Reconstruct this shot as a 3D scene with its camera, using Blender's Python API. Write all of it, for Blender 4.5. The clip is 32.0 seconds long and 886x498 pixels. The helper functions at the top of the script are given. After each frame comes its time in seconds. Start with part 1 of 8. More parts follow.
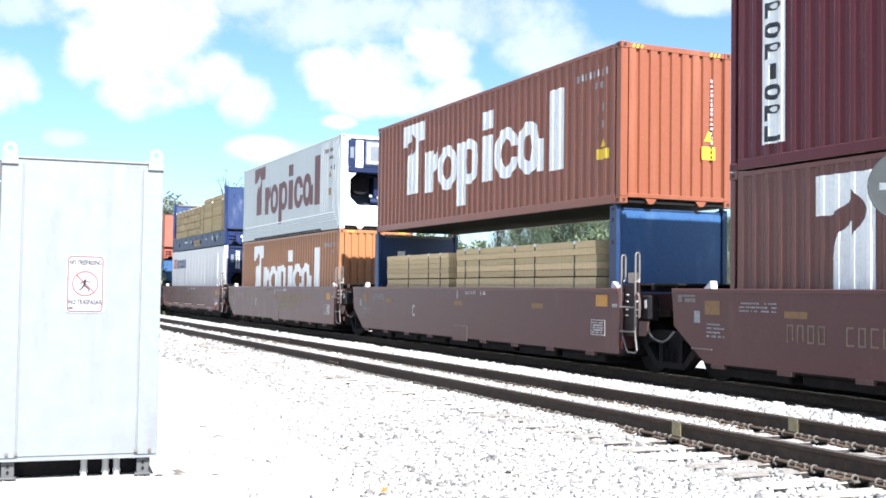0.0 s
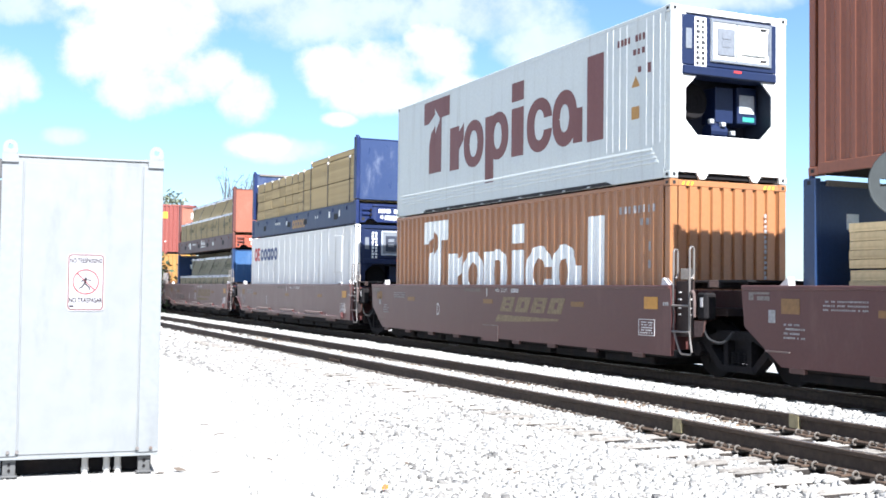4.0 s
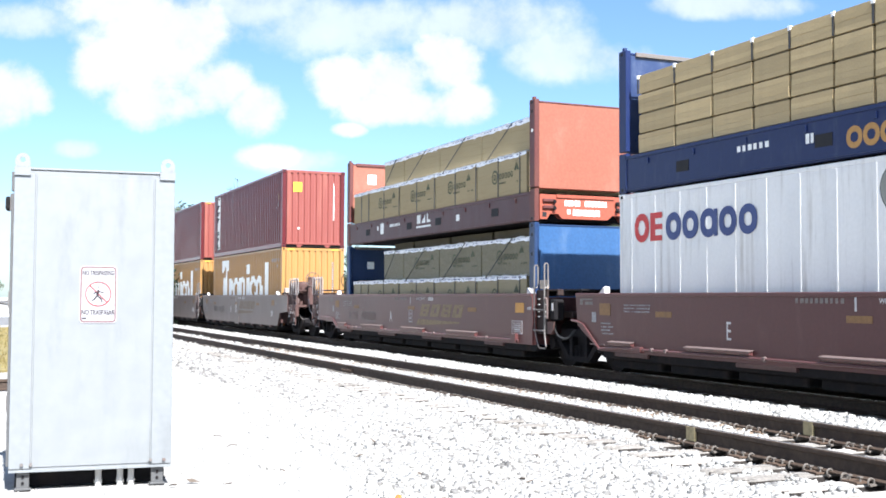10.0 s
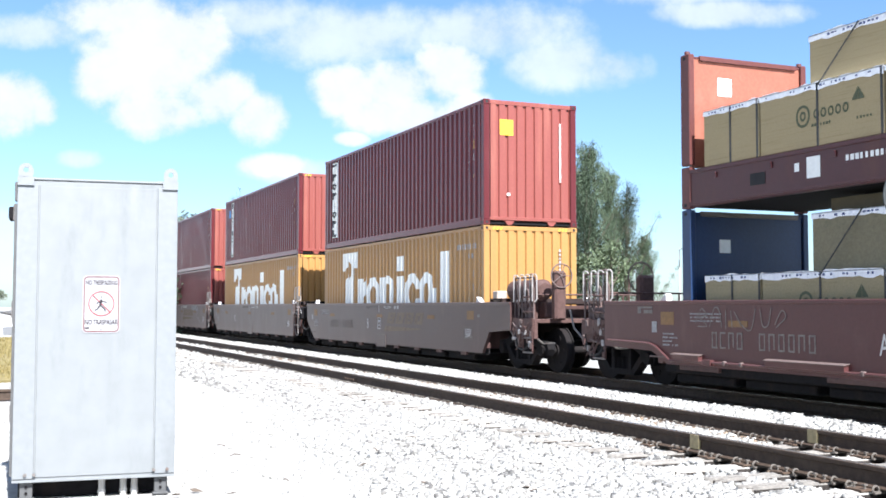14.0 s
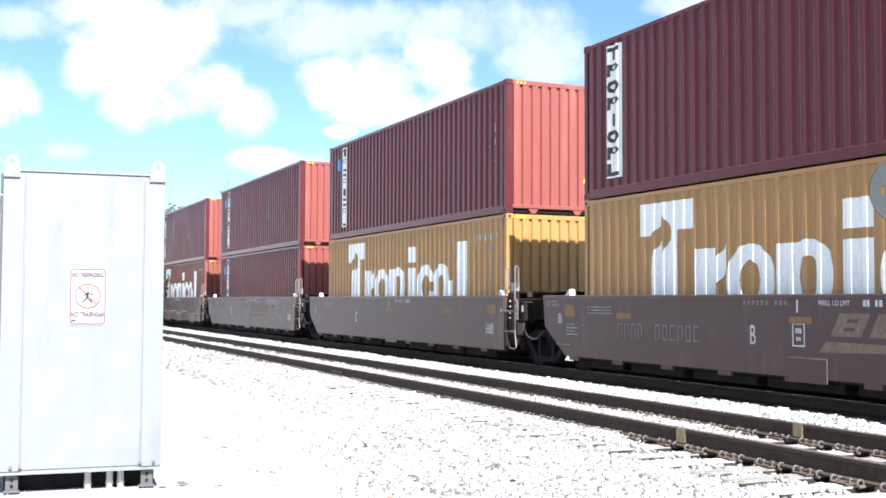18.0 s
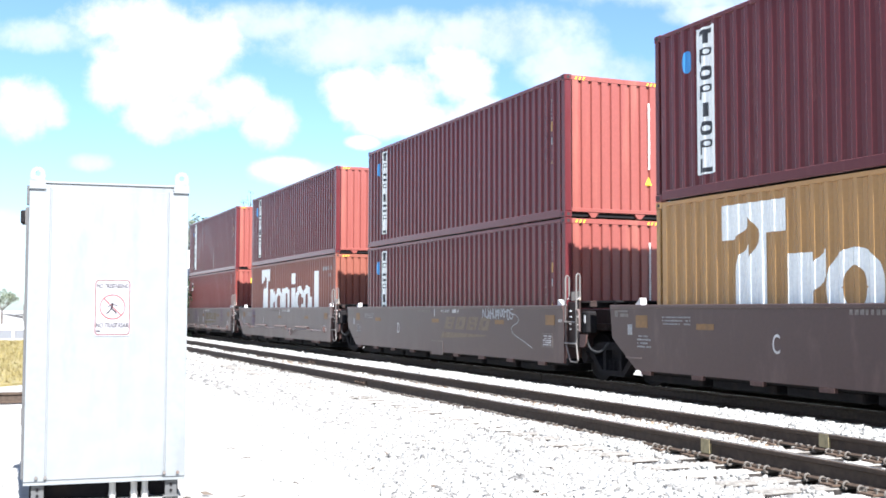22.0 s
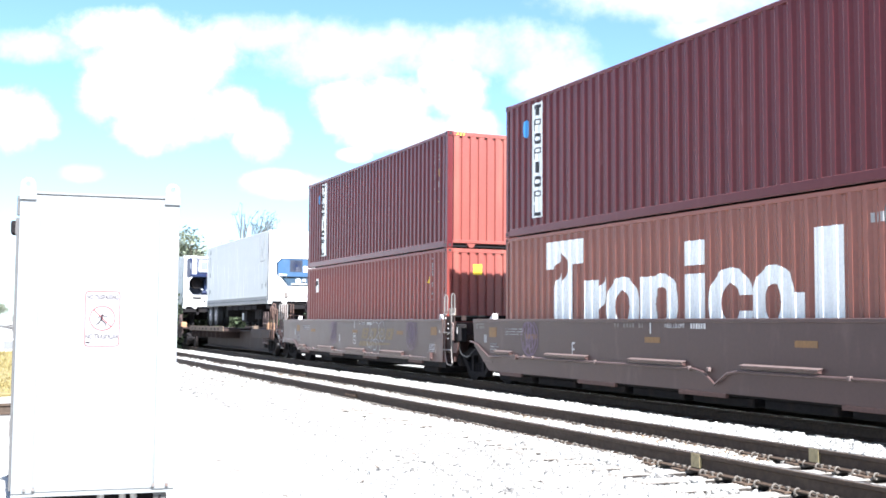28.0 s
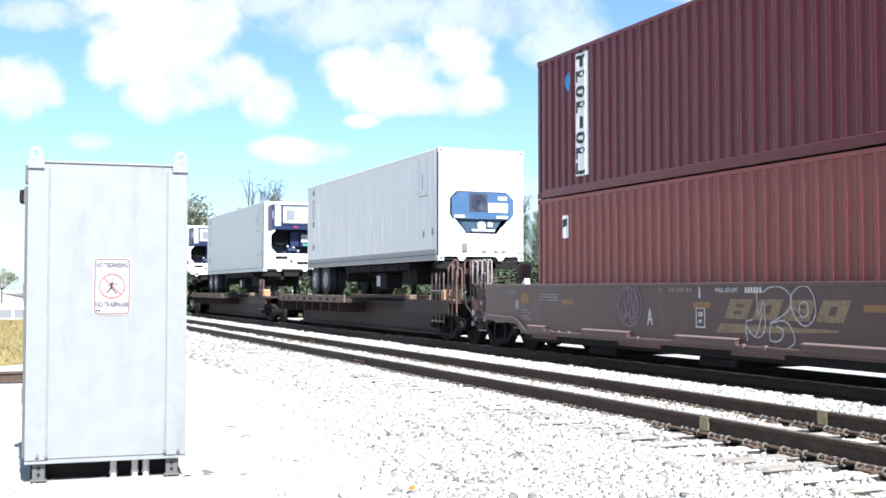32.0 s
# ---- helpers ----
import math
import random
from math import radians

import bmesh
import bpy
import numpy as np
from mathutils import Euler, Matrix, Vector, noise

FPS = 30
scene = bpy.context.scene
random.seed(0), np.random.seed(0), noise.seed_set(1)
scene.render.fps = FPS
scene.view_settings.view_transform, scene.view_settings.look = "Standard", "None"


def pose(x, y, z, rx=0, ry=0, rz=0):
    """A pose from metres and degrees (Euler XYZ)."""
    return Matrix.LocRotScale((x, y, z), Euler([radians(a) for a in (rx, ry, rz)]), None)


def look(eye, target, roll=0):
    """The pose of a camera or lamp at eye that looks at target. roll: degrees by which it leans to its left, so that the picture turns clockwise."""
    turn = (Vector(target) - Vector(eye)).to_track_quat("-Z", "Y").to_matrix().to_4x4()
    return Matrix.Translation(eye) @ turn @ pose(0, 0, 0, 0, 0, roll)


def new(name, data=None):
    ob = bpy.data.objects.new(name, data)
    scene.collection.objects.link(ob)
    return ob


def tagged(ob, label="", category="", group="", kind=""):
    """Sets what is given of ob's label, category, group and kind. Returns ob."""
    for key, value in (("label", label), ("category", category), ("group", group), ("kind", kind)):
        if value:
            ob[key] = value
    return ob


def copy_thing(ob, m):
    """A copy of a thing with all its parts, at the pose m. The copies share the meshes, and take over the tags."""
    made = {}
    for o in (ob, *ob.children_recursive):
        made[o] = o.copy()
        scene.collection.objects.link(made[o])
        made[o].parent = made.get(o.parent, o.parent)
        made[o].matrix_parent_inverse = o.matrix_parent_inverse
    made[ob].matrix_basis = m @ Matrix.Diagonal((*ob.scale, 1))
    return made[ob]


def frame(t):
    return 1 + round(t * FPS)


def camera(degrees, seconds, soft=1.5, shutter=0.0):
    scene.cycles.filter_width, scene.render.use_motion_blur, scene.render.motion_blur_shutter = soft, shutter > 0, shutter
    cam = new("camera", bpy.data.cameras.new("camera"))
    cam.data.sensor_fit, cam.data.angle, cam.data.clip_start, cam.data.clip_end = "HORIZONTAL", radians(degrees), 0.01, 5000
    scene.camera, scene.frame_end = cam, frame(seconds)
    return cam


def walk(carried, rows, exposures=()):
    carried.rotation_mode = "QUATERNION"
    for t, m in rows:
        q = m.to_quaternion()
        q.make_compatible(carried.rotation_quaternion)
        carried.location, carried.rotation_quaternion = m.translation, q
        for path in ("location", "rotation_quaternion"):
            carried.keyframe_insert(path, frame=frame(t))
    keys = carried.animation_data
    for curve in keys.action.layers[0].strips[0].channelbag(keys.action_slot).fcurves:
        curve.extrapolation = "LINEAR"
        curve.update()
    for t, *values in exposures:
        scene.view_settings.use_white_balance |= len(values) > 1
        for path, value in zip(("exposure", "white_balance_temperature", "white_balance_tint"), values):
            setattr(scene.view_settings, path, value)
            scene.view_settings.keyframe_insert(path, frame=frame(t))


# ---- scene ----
cam = camera(43.77, 32.0, soft=1.7)

EXPO = 1.57
# ---- camera: hand-held, standing beside the track ----
EYE = (0.0, -11.986, 1.344)


def held(pitch, roll, yaw):
    return pose(*EYE, 90 + pitch, roll, yaw)


walk(cam, [
    (0.0, held(2.228, -0.838, 65.929)),
    (0.5, held(2.153, -0.758, 65.960)),
    (1.0, held(1.985, -0.782, 66.124)),
    (1.5, held(1.867, -0.711, 66.171)),
    (2.0, held(1.915, -0.699, 66.149)),
    (2.5, held(1.900, -0.781, 65.956)),
    (4.5, held(2.211, -0.629, 65.919)),
    (5.0, held(2.361, -0.554, 65.891)),
    (5.5, held(2.310, -0.549, 66.255)),
    (6.0, held(2.470, -0.464, 66.544)),
    (6.5, held(2.645, -0.323, 66.619)),
    (7.0, held(2.581, -0.128, 66.611)),
    (7.5, held(2.673, -0.113, 66.578)),
    (8.0, held(2.717, -0.135, 66.555)),
    (8.5, held(2.686, -0.327, 66.619)),
    (9.0, held(2.655, -0.376, 66.486)),
    (9.5, held(2.791, -0.378, 66.744)),
    (10.0, held(2.570, -0.248, 66.550)),
    (10.5, held(2.516, -0.264, 66.719)),
    (11.0, held(2.685, -0.306, 66.527)),
    (11.5, held(2.918, -0.083, 66.762)),
    (12.0, held(2.977, -0.136, 67.022)),
    (12.5, held(2.670, -0.118, 67.121)),
    (13.0, held(2.795, -0.155, 67.137)),
    (13.5, held(2.916, -0.244, 66.789)),
    (14.0, held(3.013, -0.059, 66.704)),
    (14.5, held(3.244, 0.051, 66.791)),
    (16.5, held(2.551, -0.625, 66.148)),
    (17.0, held(2.725, -0.429, 65.775)),
    (17.5, held(2.741, -0.340, 65.852)),
    (18.0, held(2.678, -0.244, 66.062)),
    (18.5, held(2.907, -0.160, 66.224)),
    (19.0, held(2.987, -0.174, 65.820)),
    (19.5, held(3.055, -0.161, 65.767)),
    (20.0, held(2.843, -0.272, 66.257)),
    (20.5, held(3.061, -0.375, 66.579)),
    (21.0, held(3.006, -0.366, 67.037)),
    (21.5, held(2.899, -0.428, 67.114)),
    (22.0, held(3.198, -0.123, 67.236)),
    (22.5, held(3.445, -0.067, 66.986)),
    (23.0, held(3.138, -0.471, 66.017)),
    (23.5, held(3.698, -0.377, 65.644)),
    (24.0, held(3.785, -0.266, 66.070)),
    (24.5, held(3.912, -0.491, 66.268)),
    (26.5, held(3.779, -0.269, 66.753)),
    (27.0, held(4.069, -0.018, 67.082)),
    (27.5, held(3.880, -0.243, 67.171)),
    (28.0, held(3.871, -0.399, 66.760)),
    (28.5, held(3.207, -0.257, 66.977)),
    (29.0, held(2.254, -0.249, 66.785)),
    (29.5, held(2.065, -0.310, 66.827)),
    (30.0, held(2.323, -0.132, 67.020)),
    (30.5, held(2.190, -0.163, 67.017)),
    (31.0, held(2.099, -0.157, 67.089)),
    (31.5, held(2.050, -0.174, 67.288)),
    (32.0, held(2.092, -0.016, 67.205)),
], exposures=[(0.0, EXPO + 0.06, 6100, 10), (9.0, EXPO + 0.02, 6100, 10), (14.0, EXPO - 0.05, 6100, 10), (17.0, EXPO + 0.06, 6100, 10), (21.0, EXPO + 0.12, 6100, 10), (22.5, EXPO + 0.16, 6100, 10), (23.0, EXPO + 0.18, 6100, 10), (24.0, EXPO + 0.40, 6100, 10), (28.0, EXPO + 0.42, 6100, 10), (29.0, EXPO + 0.16, 6100, 10), (31.0, EXPO + 0.10, 6100, 10), (32.0, EXPO, 6100, 10)])

# ---- daylight ----
SUN_WAY = Vector((1.0, -0.022, 1.06)).normalized()
SUN_ELEVATION = math.asin(SUN_WAY.z)
sun = new("sun", bpy.data.lights.new("sun", "SUN"))
sun.data.energy, sun.data.angle, sun.data.color = 5.2, radians(0.5), (1.0, 0.97, 0.93)
sun.matrix_world = look(SUN_WAY * 50, (0, 0, 0))


def world_sky():
    """Blue sky with fair-weather cumulus; clouds are soft lumps in the sky's directions, broken up by noise."""
    w = bpy.data.worlds.new("sky")
    w.use_nodes = True
    nt = w.node_tree
    nt.nodes.clear()
    N, Lk = nt.nodes.new, nt.links.new

    def math_node(op, a, b=None, c=None, clamp=False):
        n = N("ShaderNodeMath")
        n.operation, n.use_clamp = op, clamp
        for i, v in enumerate((a, b, c)):
            if v is None:
                continue
            if isinstance(v, (int, float)):
                n.inputs[i].default_value = v
            else:
                Lk(v, n.inputs[i])
        return n.outputs[0]

    out = N("ShaderNodeOutputWorld")
    bg = N("ShaderNodeBackground")
    sky = N("ShaderNodeTexSky")
    sky.sky_type, sky.sun_disc = "NISHITA", False
    sky.sun_elevation = SUN_ELEVATION
    sky.sun_rotation = math.atan2(SUN_WAY.x, SUN_WAY.y)
    sky.air_density, sky.dust_density, sky.ozone_density = 1.0, 0.6, 1.6
    co = N("ShaderNodeTexCoord")
    # plane coordinates about the direction along the railway
    a = radians(66.5)
    fwd, right = Vector((-math.sin(a), math.cos(a), 0)), Vector((math.cos(a), math.sin(a), 0))

    def dot(v):
        n = N("ShaderNodeVectorMath")
        n.operation = "DOT_PRODUCT"
        Lk(co.outputs["Generated"], n.inputs[0])
        n.inputs[1].default_value = v
        return n.outputs["Value"]

    depth = math_node("MAXIMUM", dot(fwd), 0.05)
    u = math_node("DIVIDE", dot(right), depth)
    v = math_node("DIVIDE", dot((0, 0, 1)), depth)
    comb = N("ShaderNodeCombineXYZ")
    Lk(u, comb.inputs[0])
    Lk(v, comb.inputs[1])
    # ragged edges at two scales
    def noise_of(scale, detail, rough):
        n = N("ShaderNodeTexNoise")
        n.inputs["Scale"].default_value, n.inputs["Detail"].default_value, n.inputs["Roughness"].default_value = scale, detail, rough
        Lk(comb.outputs[0], n.inputs["Vector"])
        return n

    nz, big = noise_of(15.0, 9.0, 0.60), noise_of(3.0, 3.0, 0.5)

    def lumps(rows):
        """The densest of several soft ovals: centre across, centre up, half-width, half-height."""
        total = None
        for cu, cv, ru, rv in rows:
            du = math_node("DIVIDE", math_node("SUBTRACT", u, cu), ru)
            dv = math_node("DIVIDE", math_node("SUBTRACT", v, cv), rv)
            d2 = math_node("ADD", math_node("MULTIPLY", du, du), math_node("MULTIPLY", dv, dv))
            k = math_node("SUBTRACT", 1.0, math_node("MULTIPLY", d2, 0.5), clamp=True)
            total = k if total is None else math_node("MAXIMUM", total, k)
        return total

    def cover(total, wild, lo, hi, most):
        dens = math_node("ADD", total, math_node("MULTIPLY", math_node("SUBTRACT", nz.outputs["Fac"], 0.5), wild))
        r = N("ShaderNodeMapRange")
        r.interpolation_type = "SMOOTHSTEP"
        r.inputs["From Min"].default_value, r.inputs["From Max"].default_value, r.inputs["To Max"].default_value = lo, hi, most
        Lk(dens, r.inputs["Value"])
        return r.outputs[0]

    # a general scatter of cloud over the rest of the sky, outside the view along the railway
    aside = math_node("GREATER_THAN", math_node("ABSOLUTE", u), 0.75)
    far = math_node("MULTIPLY", aside, math_node("MULTIPLY", big.outputs["Fac"], 1.1))
    heaps = cover(math_node("MAXIMUM", lumps(CLOUDS), far), 1.9, 0.33, 0.90, 1.0)
    veil = cover(lumps(VEILS), 1.9, 0.30, 1.05, 0.72)
    ramp = math_node("MAXIMUM", heaps, veil)
    shade = N("ShaderNodeMapRange")
    shade.inputs["From Min"].default_value, shade.inputs["From Max"].default_value = 0.3, 0.75
    shade.inputs["To Min"].default_value, shade.inputs["To Max"].default_value = 0.80, 1.04
    Lk(nz.outputs["Fac"], shade.inputs["Value"])
    white = N("ShaderNodeMix")
    white.data_type, white.blend_type = "RGBA", "MULTIPLY"
    white.inputs["Factor"].default_value = 1.0
    white.inputs[6].default_value = (CLOUD_LIGHT * 0.97, CLOUD_LIGHT * 1.01, CLOUD_LIGHT * 1.05, 1)
    Lk(shade.outputs[0], white.inputs[7])
    mix = N("ShaderNodeMix")
    mix.data_type = "RGBA"
    Lk(ramp, mix.inputs["Factor"])
    tint = N("ShaderNodeMix")
    tint.data_type, tint.blend_type = "RGBA", "MULTIPLY"
    tint.inputs["Factor"].default_value = 1.0
    tint.inputs[7].default_value = SKY_TINT
    Lk(sky.outputs[0], tint.inputs[6])
    Lk(tint.outputs[2], mix.inputs[6])
    Lk(white.outputs[2], mix.inputs[7])
    Lk(mix.outputs[2], bg.inputs["Color"])
    bg.inputs["Strength"].default_value = SKY_STRENGTH
    Lk(bg.outputs[0], out.inputs["Surface"])
    scene.world = w


SKY_STRENGTH, CLOUD_LIGHT, SKY_TINT = 0.060, 6.6, (0.86, 1.01, 1.20, 1)
CLOUDS = (
    (-0.398, 0.187, 0.038, 0.032), (-0.370, 0.180, 0.016, 0.017), (-0.273, 0.226, 0.072, 0.054), (-0.316, 0.213, 0.031, 0.031),
    (-0.239, 0.249, 0.054, 0.038), (-0.209, 0.193, 0.038, 0.026), (-0.172, 0.174, 0.029, 0.025), (-0.265, 0.177, 0.049, 0.022),
    (-0.291, 0.267, 0.077, 0.023), (-0.091, 0.198, 0.036, 0.027), (-0.047, 0.203, 0.038, 0.028), (0.001, 0.216, 0.038, 0.032),
    (0.019, 0.177, 0.032, 0.022), (-0.040, 0.175, 0.062, 0.019), (-0.088, 0.153, 0.016, 0.007), (-0.155, 0.129, 0.034, 0.011),
)
VEILS = (
    (-0.091, 0.249, 0.097, 0.031), (0.032, 0.252, 0.097, 0.028), (0.109, 0.224, 0.067, 0.027), (0.150, 0.219, 0.040, 0.021),
    (0.258, 0.269, 0.077, 0.013), (-0.383, 0.252, 0.051, 0.017), (-0.334, 0.136, 0.023, 0.009), (0.073, 0.085, 0.036, 0.026),
    (-0.414, 0.070, 0.041, 0.023), (0.381, 0.213, 0.026, 0.023), (-0.188, 0.265, 0.082, 0.021), (-0.140, 0.126, 0.046, 0.012),
    (0.222, 0.306, 0.133, 0.031),
)
world_sky()

# ---- materials ----
def nodes_of(name):
    m = bpy.data.materials.new(name)
    m.use_nodes = True
    nt = m.node_tree
    return m, nt, nt.nodes["Principled BSDF"]


def surface(name, rgb, rough=0.55, metal=0.0, vary=0.06, grain=18.0, stain=None, stain_amount=0.35, stain_scale=(1.2, 1.2, 0.35),
            bump=0.05, bump_scale=60.0, island=0.0, objvary=0.0, spec=0.5, sheen=0.0, sheen_tint=(0.75, 0.5, 0.52)):
    """A surface with a fine grain, larger stains drawn downwards, and fine relief. Coordinates are the object's own."""
    m, nt, p = nodes_of(name)
    N, Lk = nt.nodes.new, nt.links.new
    co = N("ShaderNodeTexCoord")
    fine = N("ShaderNodeTexNoise")
    fine.inputs["Scale"].default_value, fine.inputs["Detail"].default_value = grain, 6.0
    Lk(co.outputs["Object"], fine.inputs["Vector"])
    mp = N("ShaderNodeMapping")
    mp.inputs["Scale"].default_value = stain_scale
    Lk(co.outputs["Object"], mp.inputs["Vector"])
    large = N("ShaderNodeTexNoise")
    large.inputs["Scale"].default_value, large.inputs["Detail"].default_value, large.inputs["Roughness"].default_value = 2.2, 7.0, 0.65
    Lk(mp.outputs[0], large.inputs["Vector"])
    r1 = N("ShaderNodeMapRange")
    r1.inputs["From Min"].default_value, r1.inputs["From Max"].default_value = 0.3, 0.7
    r1.inputs["To Min"].default_value, r1.inputs["To Max"].default_value = 1 - vary, 1 + vary
    Lk(fine.outputs["Fac"], r1.inputs["Value"])
    base = N("ShaderNodeMix")
    base.data_type, base.blend_type = "RGBA", "MULTIPLY"
    base.inputs["Factor"].default_value = 1.0
    base.inputs[6].default_value = (*rgb, 1)
    Lk(r1.outputs[0], base.inputs[7])
    last = base.outputs[2]
    r2 = N("ShaderNodeMapRange")
    r2.interpolation_type = "SMOOTHSTEP"
    r2.inputs["From Min"].default_value, r2.inputs["From Max"].default_value = 0.5, 0.78
    r2.inputs["To Max"].default_value = stain_amount
    Lk(large.outputs["Fac"], r2.inputs["Value"])
    st = N("ShaderNodeMix")
    st.data_type = "RGBA"
    Lk(r2.outputs[0], st.inputs["Factor"])
    Lk(last, st.inputs[6])
    st.inputs[7].default_value = (*(stain or [c * 0.55 for c in rgb]), 1)
    last = st.outputs[2]
    for amount, source in ((island, "island"), (objvary, "object")):
        if amount:
            src = N("ShaderNodeNewGeometry").outputs["Random Per Island"] if source == "island" else N("ShaderNodeObjectInfo").outputs["Random"]
            rr = N("ShaderNodeMapRange")
            rr.inputs["To Min"].default_value, rr.inputs["To Max"].default_value = 1 - amount, 1 + amount
            Lk(src, rr.inputs["Value"])
            mm = N("ShaderNodeMix")
            mm.data_type, mm.blend_type = "RGBA", "MULTIPLY"
            mm.inputs["Factor"].default_value = 1.0
            Lk(last, mm.inputs[6])
            Lk(rr.outputs[0], mm.inputs[7])
            last = mm.outputs[2]
    Lk(last, p.inputs["Base Color"])
    r3 = N("ShaderNodeMapRange")
    r3.inputs["To Min"].default_value, r3.inputs["To Max"].default_value = max(0.02, rough - 0.12), min(1.0, rough + 0.15)
    Lk(large.outputs["Fac"], r3.inputs["Value"])
    Lk(r3.outputs[0], p.inputs["Roughness"])
    p.inputs["Metallic"].default_value = metal
    p.inputs["Specular IOR Level"].default_value = spec
    # Sheen puts lens veil and dust into the paint, paler at grazing view.
    p.inputs["Sheen Weight"].default_value = sheen
    p.inputs["Sheen Roughness"].default_value = 0.4
    p.inputs["Sheen Tint"].default_value = (*sheen_tint, 1)
    if bump:
        bn = N("ShaderNodeTexNoise")
        bn.inputs["Scale"].default_value, bn.inputs["Detail"].default_value = bump_scale, 4.0
        Lk(co.outputs["Object"], bn.inputs["Vector"])
        b = N("ShaderNodeBump")
        b.inputs["Strength"].default_value, b.inputs["Distance"].default_value = bump, 0.01
        Lk(bn.outputs["Fac"], b.inputs["Height"])
        Lk(b.outputs[0], p.inputs["Normal"])
    return m


DIRT = (0.10, 0.075, 0.06)
RUST = (0.13, 0.055, 0.03)
maroon = surface("maroon_paint", (0.092, 0.0175, 0.0205), 0.22, vary=0.05, stain=(0.14, 0.050, 0.050), stain_amount=0.4, stain_scale=(1.5, 1.5, 0.12), spec=0.25, sheen=0.36)
# Front ends of the maroon and worn red boxes: sunlight put into a brighter red.
sunlit_end_red = surface("brick_red_paint", (0.216, 0.060, 0.049), 0.34, stain=(0.36, 0.15, 0.10), stain_amount=0.35, stain_scale=(1.6, 1.6, 0.12), spec=0.5, sheen=0.1)
orange_red = surface("orange_red_paint", (0.212, 0.068, 0.034), 0.36, stain=(0.42, 0.16, 0.09), stain_amount=0.3, stain_scale=(1.6, 1.6, 0.12), spec=0.5, sheen=0.1)
rust_brown = surface("rust_brown_paint", (0.115, 0.040, 0.030), 0.36, stain=(0.19, 0.075, 0.05), stain_amount=0.4, stain_scale=(1.6, 1.6, 0.12), spec=0.5, sheen=0.1)
ochre = surface("ochre_yellow_paint", (0.34, 0.182, 0.058), 0.36, stain=(0.28, 0.13, 0.05), stain_amount=0.4, stain_scale=(1.6, 1.6, 0.12), spec=0.5, sheen=0.1)
worn_red = surface("worn_dark_red_paint", (0.172, 0.034, 0.027), 0.36, stain=(0.24, 0.085, 0.07), stain_amount=0.4, stain_scale=(1.6, 1.6, 0.12), spec=0.5, sheen=0.12)
orange_brown = surface("orange_brown_paint", (0.31, 0.135, 0.055), 0.36, stain=(0.22, 0.09, 0.05), stain_amount=0.4, stain_scale=(1.6, 1.6, 0.12), spec=0.5, sheen=0.12)
reefer_white = surface("white_aluminium_panel", (0.515, 0.545, 0.53), 0.45, vary=0.05, stain=(0.37, 0.37, 0.34), stain_amount=0.6, stain_scale=(2.6, 2.6, 0.14), bump=0.06, bump_scale=8.0)
reefer_grey = surface("weathered_white_panel", (0.68, 0.675, 0.655), 0.5, vary=0.03, stain=(0.27, 0.24, 0.20), stain_amount=0.7, stain_scale=(2.2, 2.2, 0.16), bump=0.08, bump_scale=6.0)
gloss_white = surface("white_enamel", (0.75, 0.75, 0.74), 0.4, vary=0.04, stain=(0.5, 0.47, 0.42), stain_amount=0.25)
letter_white = surface("white_lettering", (0.78, 0.79, 0.76), 0.5, vary=0.06, stain=(0.42, 0.40, 0.38), stain_amount=0.35, stain_scale=(1.6, 1.6, 0.2))
letter_brown = surface("brown_lettering", (0.14, 0.045, 0.04), 0.5, vary=0.08)
letter_black = surface("black_lettering", (0.02, 0.02, 0.024), 0.5)
stencil = surface("stencil_white", (0.55, 0.53, 0.52), 0.6, vary=0.15, stain=DIRT, stain_amount=0.5)
bright_gold = surface("gold_lettering", (0.19, 0.135, 0.072), 0.6, vary=0.25, stain=(0.085, 0.05, 0.04), stain_amount=0.6, stain_scale=(2.5, 2.5, 1.0))
serial_white = surface("faded_serial_paint", (0.29, 0.28, 0.28), 0.6, vary=0.25)
generator_blue = surface("generator_blue", (0.035, 0.085, 0.17), 0.4, vary=0.15, stain=(0.15, 0.18, 0.22), stain_amount=0.3)
faded_gold = surface("faded_gold_lettering", (0.165, 0.118, 0.080), 0.6, vary=0.2, stain=(0.08, 0.042, 0.038), stain_amount=0.7, stain_scale=(2.5, 2.5, 1.0))
amber = surface("amber_reflector", (0.46, 0.21, 0.02), 0.4, vary=0.1, stain=DIRT, stain_amount=0.5)
dull_amber = surface("grimy_amber_reflector", (0.20, 0.10, 0.03), 0.5, vary=0.15, stain=DIRT, stain_amount=0.6)
yellow = surface("yellow_label", (0.75, 0.50, 0.03), 0.45, vary=0.08)
blue_paint = surface("navy_blue_paint", (0.011, 0.021, 0.078), 0.40, vary=0.06, stain=(0.07, 0.085, 0.13), stain_amount=0.4, stain_scale=(2.5, 2.5, 0.6), spec=0.3)
blue_panel = surface("scuffed_blue_panel", (0.028, 0.046, 0.112), 0.30, vary=0.05, stain=(0.26, 0.29, 0.36), stain_amount=0.42, stain_scale=(0.9, 1.1, 0.5), bump=0.25, bump_scale=3.0)
unit_blue = surface("dark_blue_machinery", (0.008, 0.016, 0.052), 0.45, vary=0.06, spec=0.3)
red_lettering = surface("red_lettering", (0.45, 0.03, 0.03), 0.5)
navy_lettering = surface("navy_lettering", (0.03, 0.05, 0.16), 0.5)
red_end = surface("orange_red_end_panel", (0.255, 0.086, 0.053), 0.5, vary=0.10, stain=(0.34, 0.145, 0.10), stain_amount=0.5, stain_scale=(1.0, 1.0, 0.5))
